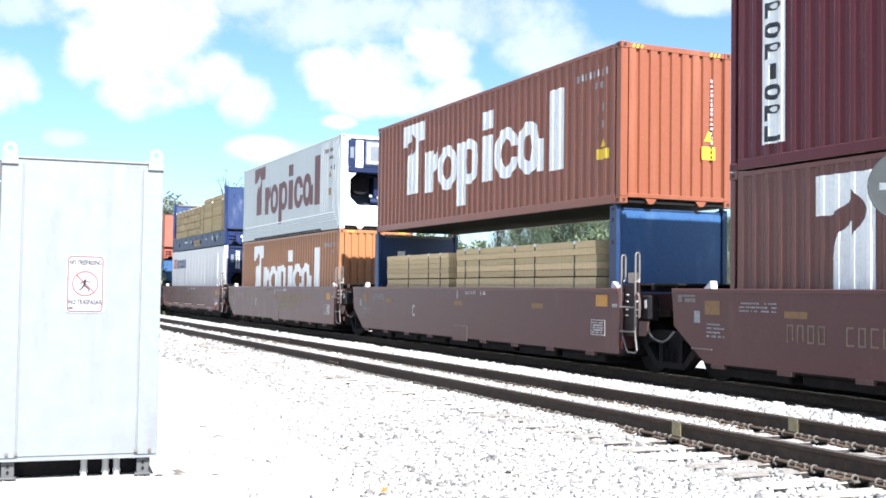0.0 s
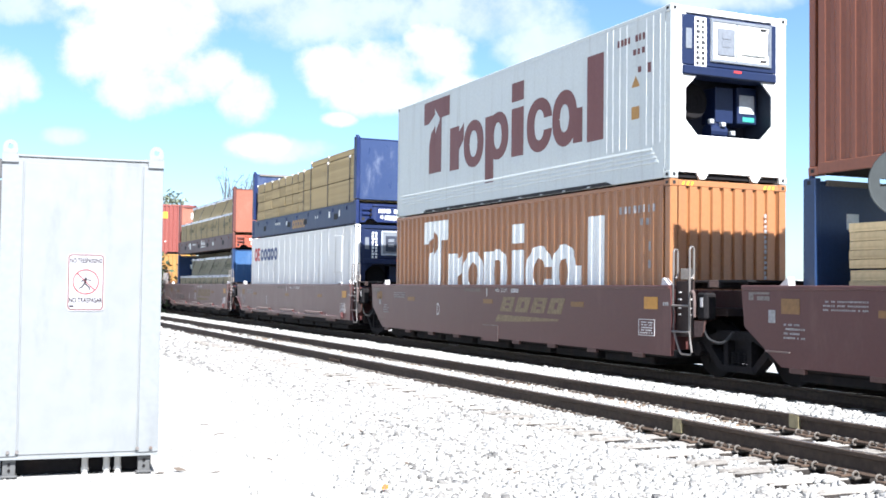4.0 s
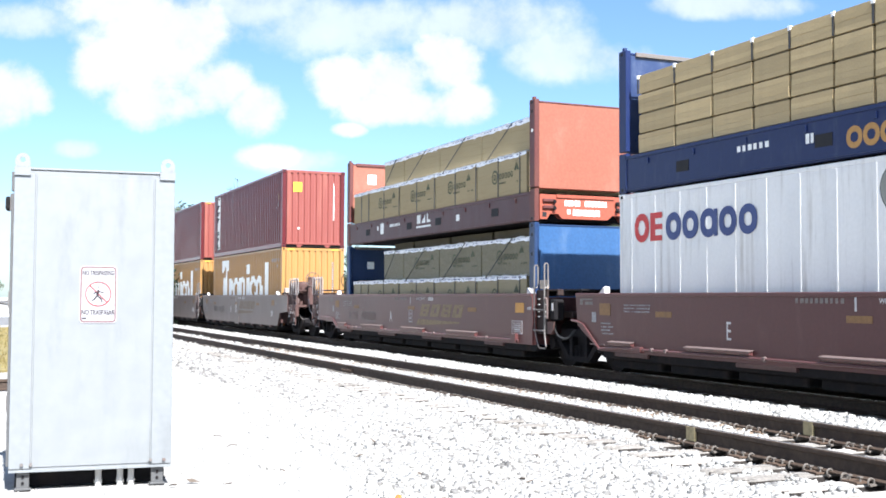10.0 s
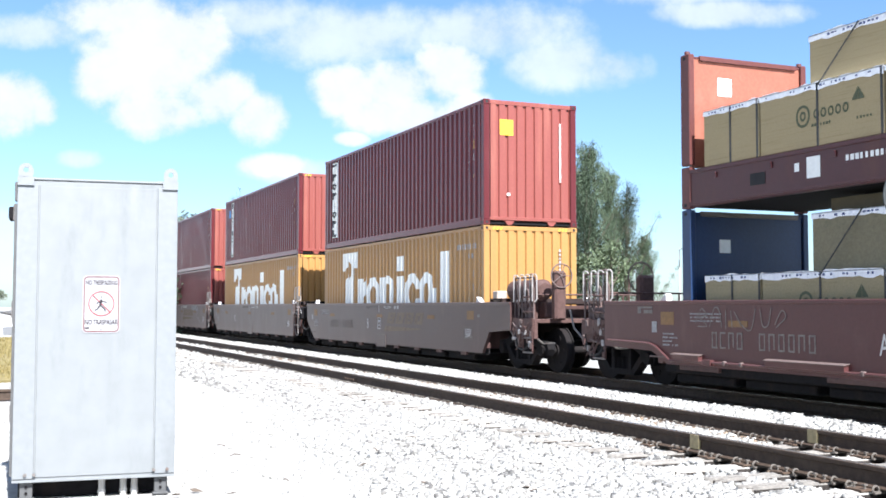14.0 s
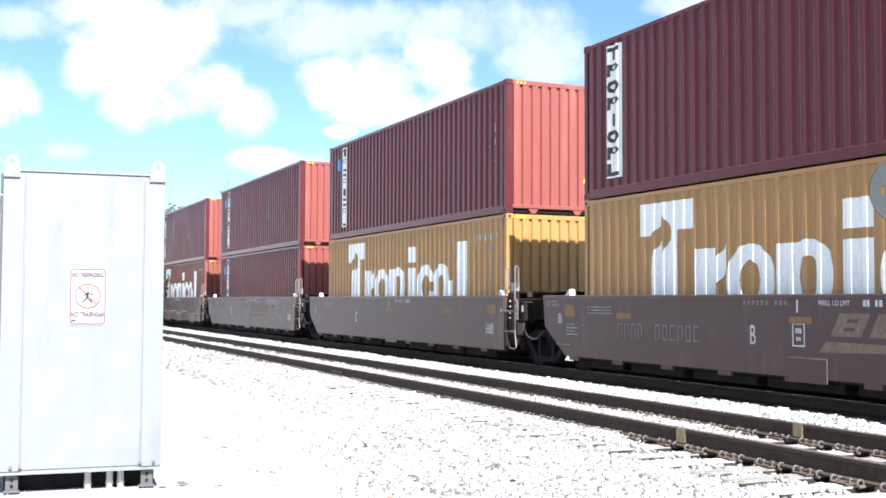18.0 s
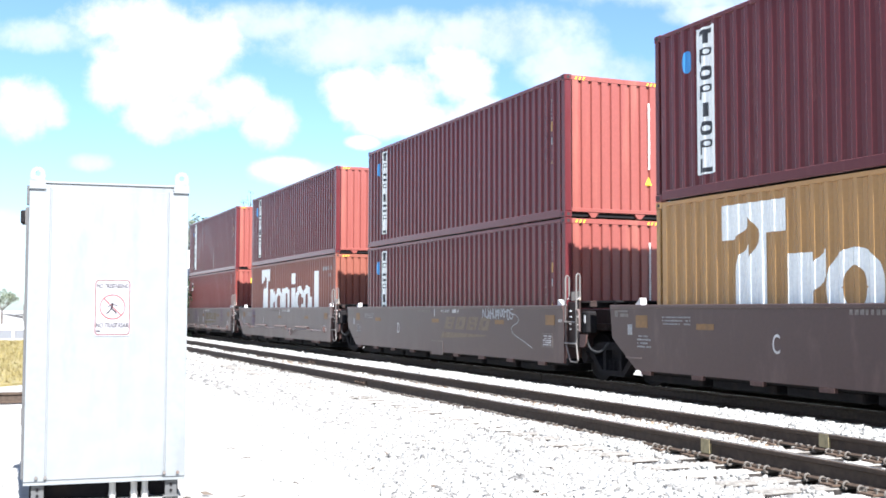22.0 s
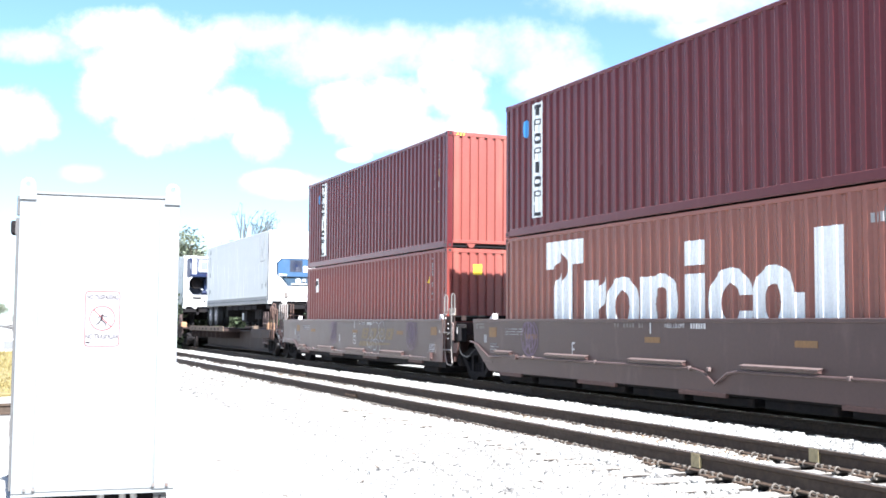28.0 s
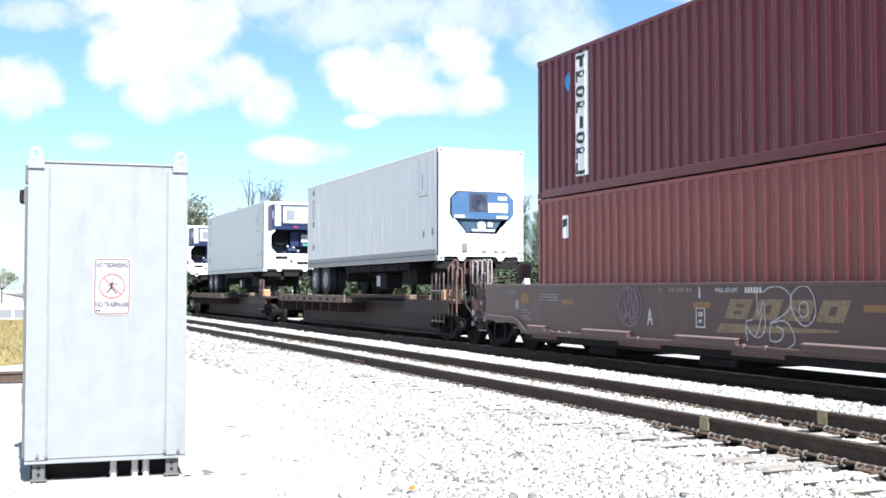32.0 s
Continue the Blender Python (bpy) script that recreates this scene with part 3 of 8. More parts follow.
def build_sleepers():
    rng = random.Random(4)
    bm = bmesh.new()
    for x0, x1, y0, z1 in ((-0.115, -0.062, -1.66, -0.006), (-0.050, 0.008, -1.71, 0.0), (0.026, 0.066, -1.60, -0.004), (0.074, 0.115, -1.69, -0.012)):
        prism(bm, [(x0, y0), (x1, y0 + 0.05), (x1 - 0.004, -0.3), (x1, 1.44), (x0, 1.40), (x0 + 0.005, 0.2)], -0.16, z1, "z")
    base = part("sleeper", bm, tie_wood, near_track)
    heart = part("heart", boxes((-0.122, 0.122, -1.66, 1.38, -0.16, -0.020)), tie_creosote_shade, base, "dark creosoted heart showing in the splits")
    bm = bmesh.new()
    box(bm, -0.115, 0.115, -1.44, 1.44, -0.16, 0.0, bevel=0.012)
    shaded_tie = part("sleeper", bm, tie_creosote_shade, train_track)
    plates = part("tie_plate", boxes((-0.09, 0.09, -GAUGE / 2 - 0.17, -GAUGE / 2 + 0.17, 0, 0.016), (-0.09, 0.09, GAUGE / 2 - 0.17, GAUGE / 2 + 0.17, 0, 0.016)), plate_rust, base)
    bm = bmesh.new()
    for s in (-1, 1):
        for dx in (-0.06, 0.06):
            for dy in (-0.1, 0.1):
                rod(bm, (dx, s * GAUGE / 2 + dy, 0.01), (dx, s * GAUGE / 2 + dy, 0.05), 0.011, 6)
                box(bm, dx - 0.016, dx + 0.016, s * GAUGE / 2 + dy - 0.02, s * GAUGE / 2 + dy + 0.02, 0.045, 0.058)
    spikes = part("spikes", bm, anchor_steel, base, kind="stuff")
    bm = bmesh.new()
    # wire clip anchors against the rail foot
    for s in (-1, 1):
        for k in (-1, 1):
            ring(bm, (k * 0.15, s * GAUGE / 2 - 0.07, 0.018), 0.035, 0.010, "x", 10, 5)
            box(bm, k * 0.15 - 0.02, k * 0.15 + 0.02, s * GAUGE / 2 - 0.1, s * GAUGE / 2 + 0.1, -0.012, 0.006)
    anchors = part("rail_anchor", bm, anchor_steel, base)
    fresh = [base, shaded_tie]
    step = 0.53
    top = -RAIL_H - 0.016
    for y, root, x_end in ((NEAR_Y, near_track, -75.0), (0.0, train_track, -75.0)):
        x = -2.0
        while x > x_end:
            jig = pose(x + rng.uniform(-0.03, 0.03), y + rng.uniform(-0.06, 0.06), top, 0, 0, rng.uniform(-1.5, 1.5))
            kind = base if root is near_track else shaded_tie
            if kind in fresh:
                kind.matrix_local = jig
                fresh.remove(kind)
            else:
                o = again(kind, jig, root)
                if root is near_track:
                    again(heart, Matrix(), o)
                again(plates, Matrix(), o)
                if x > -35 and root is near_track:
                    again(spikes, Matrix(), o)
                    again(anchors, Matrix(), o)
            x -= step


build_sleepers()


def stone_field(name, label, count, region, size, seed, sink=0.35, category="gravel", material=None):
    """Loose angular stones, each a squashed eight-cornered lump; one mesh."""
    rng = np.random.default_rng(seed)
    x, y = region(rng, count)
    n = len(x)
    cube = np.array([(a, b, c) for a in (-1, 1) for b in (-1, 1) for c in (-1, 1)], float)
    quads = np.array([(0, 1, 3, 2), (4, 6, 7, 5), (0, 4, 5, 1), (2, 3, 7, 6), (0, 2, 6, 4), (1, 5, 7, 3)])
    v = np.repeat(cube[None], n, 0) * rng.uniform(0.45, 1.0, (n, 8, 3))
    v[:, :, 2] *= rng.uniform(0.55, 0.85, (n, 1))
    s = size[0] + (size[1] - size[0]) * rng.random((n, 1, 1)) ** 2
    v *= s
    a = rng.uniform(0, 2 * np.pi, n)
    t = rng.uniform(-0.7, 0.7, n)
    ca, sa, ct, st = np.cos(a), np.sin(a), np.cos(t), np.sin(t)
    vy, vz = v[:, :, 1] * ct[:, None] - v[:, :, 2] * st[:, None], v[:, :, 1] * st[:, None] + v[:, :, 2] * ct[:, None]
    vx = v[:, :, 0] * ca[:, None] - vy * sa[:, None]
    vy = v[:, :, 0] * sa[:, None] + vy * ca[:, None]
    z = np.array([ground_height(float(p), float(q)) for p, q in zip(x, y)])
    co = np.stack([vx + x[:, None], vy + y[:, None], vz + (z + s[:, 0, 0] * (0.5 - sink))[:, None]], 2).reshape(-1, 3)
    me = bpy.data.meshes.new(name)
    fc = (quads[None] + 8 * np.arange(n)[:, None, None]).reshape(-1, 4)
    me.vertices.add(n * 8)
    me.vertices.foreach_set("co", co.ravel().astype(np.float32))
    me.loops.add(n * 24)
    me.loops.foreach_set("vertex_index", fc.ravel().astype(np.int32))
    me.polygons.add(n * 6)
    me.polygons.foreach_set("loop_start", np.arange(0, n * 24, 4, dtype=np.int32))
    me.polygons.foreach_set("loop_total", np.full(n * 6, 4, np.int32))
    me.update(calc_edges=True)
    me.materials.append(material or stone)
    return tagged(new(name, me), label, category, kind="stuff")


def beside_track(rng, n):
    """Denser towards the camera, thinning away from the near track's shoulder."""
    x = -4.5 - 22 * rng.random(n) ** 1.5
    y = -4.9 - 5.4 * rng.random(n) ** 1.15
    edge = -8.9 + (x + 8.2) * -0.12
    bare = (x > -10.7 + rng.uniform(-0.5, 0.5, n)) & (rng.random(n) > 0.05) & (y > -5.78) & (np.abs((x + 2.0) / 0.53 - np.round((x + 2.0) / 0.53)) < 0.27)
    keep = (y > edge) | (rng.random(n) < np.exp((y - edge) * 2.6) * 0.16)
    clear = ~bare
    return x[keep & clear], y[keep & clear]


def between_rails(rng, n):
    x = -4 - 26 * rng.random(n) ** 1.4
    y = np.where(rng.random(n) < 0.5, rng.uniform(-4.75, -3.45, n), rng.uniform(-3.25, -1.55, n))
    return x, y


def far_bed(rng, n):
    x = rng.uniform(-70, -25, n)
    return x, rng.uniform(-7.5, -1.2, n)


stone_field("ballast_stones", "loose crushed limestone ballast beside the near track", 46000, beside_track, (0.016, 0.042), 11)
stone_field("ballast_stones", "white crushed limestone ballast between and beside the rails", 26000, between_rails, (0.018, 0.045), 12)
stone_field("ballast_stones", "distant white ballast along the tracks", 9000, far_bed, (0.03, 0.06), 13)


def track_shoulder(rng, n):
    """A band beside the near track that widens towards the camera."""
    x = -5.5 - 27 * rng.random(n) ** 1.1
    edge = np.where(x > -13, -7.4 - (x + 13) * 0.33, -7.5)
    return x, -4.95 + (edge + 4.95) * rng.random(n)


def middle_of_track(rng, n):
    x = -5 - 28 * rng.random(n) ** 1.2
    side = np.where(rng.random(n) < 0.5, -3.50, -4.70)
    return x, side + rng.normal(0, 0.09, n)


# Darker stones whose colour stands for the shadows between ballast stones.
gap_shade_stone = surface("weathered_grey_limestone", (0.150, 0.143, 0.134), 0.9, vary=0.15, grain=40, island=0.35, bump=0.3)
tan_stone = surface("rust_stained_limestone", (0.20, 0.145, 0.10), 0.9, vary=0.15, grain=40, island=0.35, bump=0.3)
stone_field("ballast_stones", "dark grey stones painted as shadowed gaps in the ballast beside the track", 4600, track_shoulder, (0.018, 0.046), 15, 0.45, material=gap_shade_stone)
stone_field("ballast_stones", "rust-stained stones along the rail feet", 3400, middle_of_track, (0.014, 0.036), 16, 0.3, material=tan_stone)


def thin_grit(rng, n):
    x = rng.uniform(-26, -7.6, n)
    return x, rng.uniform(-12.5, -7.5, n)


stone_field("gravel_grit", "scattered small stones on the bleached ground", 5000, thin_grit, (0.006, 0.018), 14, 0.3)


# ---- steel equipment cabinet ----
def build_cabinet():
    W, D, H, T = CAB_W, 1.0, CAB_H, 0.02
    root = thing("equipment_cabinet", "pale aluminium trackside equipment cabinet raised on short legs", "cabinet", at=CAB_AT)
    # front faces local -y; x runs across, origin on the ground in the middle of the front
    z0 = 0.16
    bm = bmesh.new()
    box(bm, -W / 2, W / 2, 0.0, D, z0, z0 + H, bevel=0.012)
    body = part("body", bm, aluminium, root)
    # folded edge strips and raised door leaf
    for s in (-1, 1):
        part("edge_strip", boxes((s * W / 2 - (0.165 if s > 0 else 0), s * W / 2 + (0.165 if s < 0 else 0), -0.012, -0.001, z0 + 0.02, z0 + H - 0.035), bevel=0.004), aluminium_trim, root)
    part("door_leaf", boxes((-W / 2 + 0.176, W / 2 - 0.176, -0.009, -0.001, z0 + 0.03, z0 + H - 0.05), bevel=0.003), aluminium, root, "broad flat aluminium cabinet door")
    part("roof_lip", boxes((-W / 2 - 0.004, W / 2 + 0.004, -0.010, D + 0.004, z0 + H - 0.004, z0 + H + 0.016), bevel=0.006), aluminium_trim, root)
    part("bottom_lip", boxes((-W / 2, W / 2, -0.006, 0.0, z0 - 0.010, z0 + 0.012), bevel=0.002), aluminium, root)
    # lifting lugs with an eye
    for s in (-1, 1):
        x = s * (W / 2 - 0.064)
        bm = bmesh.new()
        box(bm, x - 0.064, x + 0.064, -0.030, -0.014, z0 + H - 0.05, z0 + H + 0.02)
        lug = part("lifting_lug", bm, aluminium_trim, root, "welded lifting lug with an eye")
        zc, n = z0 + H + 0.070, 24
        head = [(x + (0.058 if math.sin(a) > -0.2 else 0.062) * math.cos(a), zc + 0.062 * max(math.sin(a), -1.15)) for a in (2 * math.pi * k / n for k in range(n))]
        head = [(px, zc - 0.052 if pz < zc - 0.03 else pz) for px, pz in head]
        eye = [(x + 0.021 * math.cos(2 * math.pi * k / n), zc + 0.006 + 0.021 * math.sin(2 * math.pi * k / n)) for k in range(n)]
        bm = bmesh.new()
        va, vb, vc, vd = ([bm.verts.new((px, y, pz)) for px, pz in o] for o, y in ((head, -0.030), (eye, -0.030), (head, -0.014), (eye, -0.014)))
        for k in range(n):
            m = (k + 1) % n
            for quad in ((va[k], va[m], vb[m], vb[k]), (vc[m], vc[k], vd[k], vd[m]), (va[m], va[k], vc[k], vc[m]), (vb[k], vb[m], vd[m], vd[k])):
                bm.faces.new(quad)
        part("eye_plate", bm, aluminium_trim, lug, "rounded plate with a drilled eye")
        bm = bmesh.new()
        prism(bm, [(x - 0.05, z0 + H + 0.02), (x + 0.05, z0 + H + 0.02), (x + 0.04, z0 + H + 0.13), (x - 0.04, z0 + H + 0.13)], D - 0.03, D - 0.012)
        part("rear_lug", bm, aluminium_trim, root)
    # bolts along the lower edge
    for x in (-W / 2 + 0.10, -W / 2 + 0.17, W / 2 - 0.17, W / 2 - 0.06):
        bm = bmesh.new()
        rod(bm, (x, -0.03, z0 + 0.055), (x, -0.001, z0 + 0.055), 0.014, 8)
        part("bolt", bm, steel_bar, root)
    # legs with feet, conduits, and a black block for the shade beneath
    for x in (-W / 2 + 0.11, W / 2 - 0.11):
        for y in (0.06, D - 0.1):
            bm = boxes((x - 0.05, x + 0.05, y - 0.02, y + 0.02, 0.0, z0 - 0.01), (x - 0.065, x + 0.065, y - 0.035, y + 0.035, 0.0, 0.018), bevel=0.004)
            leg = part("leg", bm, leg_grey, root)
            if y < 0.5:
                for z in (0.06, 0.11):
                    part("leg_bolt", rod(bmesh.new(), (x, y - 0.032, z), (x, y - 0.02, z), 0.012, 6), truck_black, leg)
    for x in (0.06, 0.235, 0.325):
        bm = bmesh.new()
        rod(bm, (x, 0.14, -0.05), (x, 0.14, z0), 0.027, 12)
        rod(bm, (x, 0.14, 0.02), (x, 0.14, 0.045), 0.033, 12)
        part("conduit", bm, concrete, root, "grey cable conduit")
    # Black block added to stand for the shade below the cabinet.
    part("skid", boxes((-W / 2 + 0.04, W / 2 - 0.04, 0.22, D - 0.02, 0.0, z0 - 0.005)), truck_black, root)
    # hinges and latch on the narrow side
    for z in (0.55, 1.4, 2.2):
        part("hinge", boxes((-W / 2 - 0.03, -W / 2 - 0.001, 0.03, 0.10, z0 + z - 0.07, z0 + z + 0.07), bevel=0.005), steel_bar, root)
    part("side_gasket", boxes((-W / 2 - 0.022, -W / 2 - 0.001, 0.02, 0.05, z0 + 0.04, z0 + H - 0.20), (-W / 2 - 0.022, -W / 2 - 0.001, 0.02, 0.10, z0 + H - 0.18, z0 + H - 0.02), bevel=0.004), leg_grey, root, "dark rubber edge along the narrow side")
    part("vent_hood", boxes((-W / 2 - 0.07, -W / 2 - 0.001, 0.10, 0.30, z0 + H - 0.33, z0 + H - 0.22), bevel=0.01), truck_black, root, "dark vent hood")
    # the warning sign
    sx, sz = SIGN_X, SIGN_Z
    sw, sh = SIGN_W / 2, SIGN_H / 2
    sign = thing("warning_sign", "white bilingual no trespassing sign with red prohibition ring on the cabinet", "sign", at=CAB_AT)

    def rounded(w, h, r):
        pts = []
        for cx, cz, a0 in ((w - r, h - r, 0), (-w + r, h - r, 90), (-w + r, -h + r, 180), (w - r, -h + r, 270)):
            for i in range(6):
                a = radians(a0 + 18 * i)
                pts.append((sx + cx + r * math.cos(a), sz + cz + r * math.sin(a)))
        return pts
    bm = bmesh.new()
    prism(bm, rounded(sw, sh, 0.035), -0.0135, -0.0095)
    part("plate", bm, sign_white, sign)
    bm = bmesh.new()
    outer, inner = rounded(sw - 0.008, sh - 0.008, 0.032), rounded(sw - 0.017, sh - 0.017, 0.026)
    n = len(outer)
    va, vb = [bm.verts.new((x, -0.0145, z)) for x, z in outer], [bm.verts.new((x, -0.0145, z)) for x, z in inner]
    for i in range(n):
        bm.faces.new((va[i], va[(i + 1) % n], vb[(i + 1) % n], vb[i]))
    part("border", bm, sign_border, sign)
    bm = bmesh.new()
    ring(bm, (sx, -0.0145, sz + 0.005), SIGN_W * 0.335, 0.0050, "y", 32, 4)
    rod(bm, (sx - SIGN_W * 0.23, -0.0146, sz + 0.005 + SIGN_W * 0.23), (sx + SIGN_W * 0.23, -0.0146, sz + 0.005 - SIGN_W * 0.23), 0.0045, 4)
    part("prohibition_ring", bm, sign_red, sign)
    bm = bmesh.new()
    # plain striding mark
    for a, b, r in (((0.005, 0.075), (0.0, 0.075), 0.020), ((0.0, 0.045), (-0.01, -0.005), 0.016), ((0.0, 0.03), (0.05, 0.02), 0.007), ((-0.005, 0.035), (-0.045, 0.005), 0.007),
                    ((-0.01, -0.01), (0.035, -0.05), 0.009), ((0.035, -0.05), (0.035, -0.075), 0.007), ((-0.012, -0.01), (-0.035, -0.045), 0.009), ((-0.035, -0.045), (-0.06, -0.06), 0.007)):
        rod(bm, (sx + a[0] * 0.85, -0.0142, sz + a[1] * 0.85), (sx + b[0] * 0.85, -0.0142, sz + b[1] * 0.85), r * 0.62, 6)
    part("symbol", bm, sign_black, sign)
    letters("NO TRESPASSING", 0.052, sign_black, sign, Matrix.Translation((sx, -0.015, sz + sh * 0.74)) @ SIDE @ Matrix.Diagonal((0.62, 1, 1, 1)), depth=0.0004, bold=0.0012)
    letters("NO TRASPASAR", 0.056, sign_black, sign, Matrix.Translation((sx, -0.015, sz - sh * 0.63)) @ SIDE @ Matrix.Diagonal((0.66, 1, 1, 1)), depth=0.0004, bold=0.0012)
    part("small_print", boxes((sx - sw * 0.85, sx - sw * 0.62, -0.0152, -0.0142, sz - sh * 0.86, sz - sh * 0.80)), sign_black, sign)
    for z in (sh - 0.03, -sh + 0.03):
        bm = bmesh.new()
        rod(bm, (sx, -0.017, sz + z), (sx, -0.013, sz + z), 0.007, 8)
        part("rivet", bm, steel_bar, sign)


leg_grey = surface("galvanised_leg_steel", (0.09, 0.09, 0.09), 0.6, metal=0.2)
CAB_W, CAB_H = 1.287, 2.473
CAB_AT = pose(-9.626, -10.987, GROUND_Z, 0, 0, 85.15)
SIGN_X, SIGN_Z, SIGN_W, SIGN_H = 0.03, 1.605, 0.30, 0.48
build_cabinet()


# ---- the train: every thing in it has its origin at the front of its load, on the track's middle line ----
TRAIN = []          # (thing, metres ahead of the train's mark)


def rides(ob, ahead, z=0.0, y=0.0):
    ob.matrix_world = pose(ahead, y, z)
    TRAIN.append((ob, ahead, y, z))
    return ob


CARS = {"B1": 96.55, "C1": 81.36, "D1": 65.97, "E1": 50.53, "A1": 35.14, "B2": 15.36, "C2": 0.0, "D2": -15.40, "E2": -30.86, "A2": -46.28}
WELL_FLOOR = 0.32
BOX_L, BOX_W = 12.192, 2.438
UPPER = 3.23

# ---- shipping containers ----
RIB = 0.278


def rib_breaks(x0=-0.20, x1=-12.0):
    """Where the side's corrugation bends, front to back, with the depth there."""
    out, x = [], x0
    while x - RIB > x1:
        out += [(x, -1.213), (x - 0.074, -1.213), (x - 0.138, -1.175), (x - 0.214, -1.175)]
        x -= RIB
    out += [(x, -1.213), (x1, -1.213)]
    return out


RIBS = rib_breaks()
RIB_X = sorted(p[0] for p in RIBS)


def rib_depth(x):
    pts = RIBS
    if x >= pts[0][0] or x <= pts[-1][0]:
        return -1.213
    for (xa, ya), (xb, yb) in zip(pts[:-1], pts[1:]):
        if xb <= x <= xa:
            k = (xa - x) / (xa - xb) if xa > xb else 0
            return ya + (yb - ya) * k
    return -1.213


def flat_depth(x):
    return -1.2155


MESHES = {}


def shared(key, make, material):
    """One mesh for each shape and material."""
    k = (key, material.name)
    if k not in MESHES:
        bm = make()
        bm.normal_update()
        me = bpy.data.meshes.new(key[:24])
        bm.to_mesh(me)
        bm.free()
        me.materials.append(material)
        MESHES[k] = me
    return MESHES[k]


def side_sheet(h):
    def make():
        bm = bmesh.new()
        out = [(x, y) for x, y in RIBS]
        prism(bm, out + [(RIBS[-1][0], -1.12), (RIBS[0][0], -1.12)], 0.16, h - 0.075, "z")
        return bm
    return make


def end_sheet(h):
    def make():
        bm = bmesh.new()
        pts, y = [], -1.04
        pitch = 2.08 / 9
        for i in range(9):
            pts += [(y, -0.012), (y + pitch * 0.62, -0.012), (y + pitch * 0.70, -0.055), (y + pitch * 0.92, -0.055)]
            y += pitch
        pts += [(1.04, -0.012)]
        prism(bm, [(b, a) for a, b in pts] + [(-0.10, 1.04), (-0.10, -1.04)], 0.185, h - 0.11, "z")
        return bm
    return make


def add_shell(root, h, paint, end_paint=None, corrugated=True, length=BOX_L):
    """Posts, rails, castings, roof, floor and back doors that every closed box has."""
    L = length
    end_paint = end_paint or paint
    for x0, x1 in ((-0.16, -0.004), (-L + 0.004, -L + 0.12)):
        for s in (-1, 1):
            part("corner_post", shared(f"corner_post_{h}_{x0:.2f}_{s}_{L}", lambda: boxes((x0, x1, min(s * 1.21, s * 1.06), max(s * 1.21, s * 1.06), 0.118, h - 0.118), bevel=0.012), paint), paint, root)
    for x0, x1 in ((-0.178, 0.0), (-L, -L + 0.178)):
        for s in (-1, 1):
            for z0 in (0.0, h - 0.118):
                y0, y1 = sorted((s * 1.219, s * 1.057))

                def cast():
                    bm = boxes((x0, x1, y0, y1, z0, z0 + 0.118), bevel=0.008)
                    return bm
                c = part("corner_casting", shared(f"corner_casting_{h}_{x0:.2f}_{s}_{z0}_{L}", cast, paint), paint, root)
                if s < 0:
                    xm = (x0 + x1) / 2

                    def hole():
                        return boxes((xm - 0.035, xm + 0.035, -1.2205, -1.2195, z0 + 0.035, z0 + 0.085), bevel=0.0)
                    part("aperture", shared(f"aperture_{h}_{x0:.2f}_{z0}_{L}", hole, dark_gap), dark_gap, c)
                if x0 > -1:
                    def hole2():
                        ym = (y0 + y1) / 2
                        return boxes((0.0005, 0.0015, ym - 0.03, ym + 0.03, z0 + 0.03, z0 + 0.09))
                    part("aperture", shared(f"aperture_end_{h}_{s}_{z0}", hole2, dark_gap), dark_gap, c)
    for s in (-1, 1):
        a, b = sorted((s * 1.217, s * 1.15))
        part("top_rail", shared(f"top_rail_{h}_{s}_{L}", lambda: boxes((-L + 0.178, -0.178, a, b, h - 0.085, h - 0.012), bevel=0.01), paint), paint, root)
        part("bottom_rail", shared(f"bottom_rail_{h}_{s}_{L}", lambda: boxes((-L + 0.178, -0.178, a, b, 0.012, 0.17), bevel=0.01), paint), paint, root)
    part("front_header", shared(f"front_header_{h}", lambda: boxes((-0.10, -0.006, -1.057, 1.057, h - 0.115, h - 0.01), bevel=0.01), end_paint), end_paint, root)
    part("front_sill", shared(f"front_sill_{h}", lambda: boxes((-0.10, -0.006, -1.057, 1.057, 0.105, 0.19), bevel=0.01), end_paint), end_paint, root)

    for y in (-0.55, 0.55):
        def foot(y=y):
            bm = bmesh.new()
            prism(bm, [(y - 0.13, 0.11), (y + 0.13, 0.11), (y + 0.05, 0.005), (y - 0.05, 0.005)], -0.10, -0.02, "x")
            return bm
        part("fork_guide", shared(f"fork_guide_{y}_{h}", foot, end_paint), end_paint, root)
    part("roof", shared(f"roof_{h}_{L}", lambda: boxes((-L + 0.06, -0.06, -1.16, 1.16, h - 0.04, h - 0.016)), paint), paint, root)
    part("floor", shared(f"floor_{h}_{L}", lambda: boxes((-L + 0.06, -0.06, -1.14, 1.14, 0.02, 0.12)), truck_black), truck_black, root, "dark grimy container floor")
    for s in (-1, 1):
        a, b = sorted((s * 0.02, s * 1.06))
        d = part("door", shared(f"door_{h}_{s}_{L}", lambda: boxes((-L + 0.01, -L + 0.06, a, b, 0.15, h - 0.1), bevel=0.012), paint), paint, root)
        for k in (0.3, 0.75):
            def bar_():
                bm = bmesh.new()
                rod(bm, (-L - 0.002, s * k, 0.1), (-L - 0.002, s * k, h - 0.06), 0.017, 8)
                return bm
            part("locking_bar", shared(f"locking_bar_{h}_{s}_{k}_{L}", bar_, steel_bar), steel_bar, d)


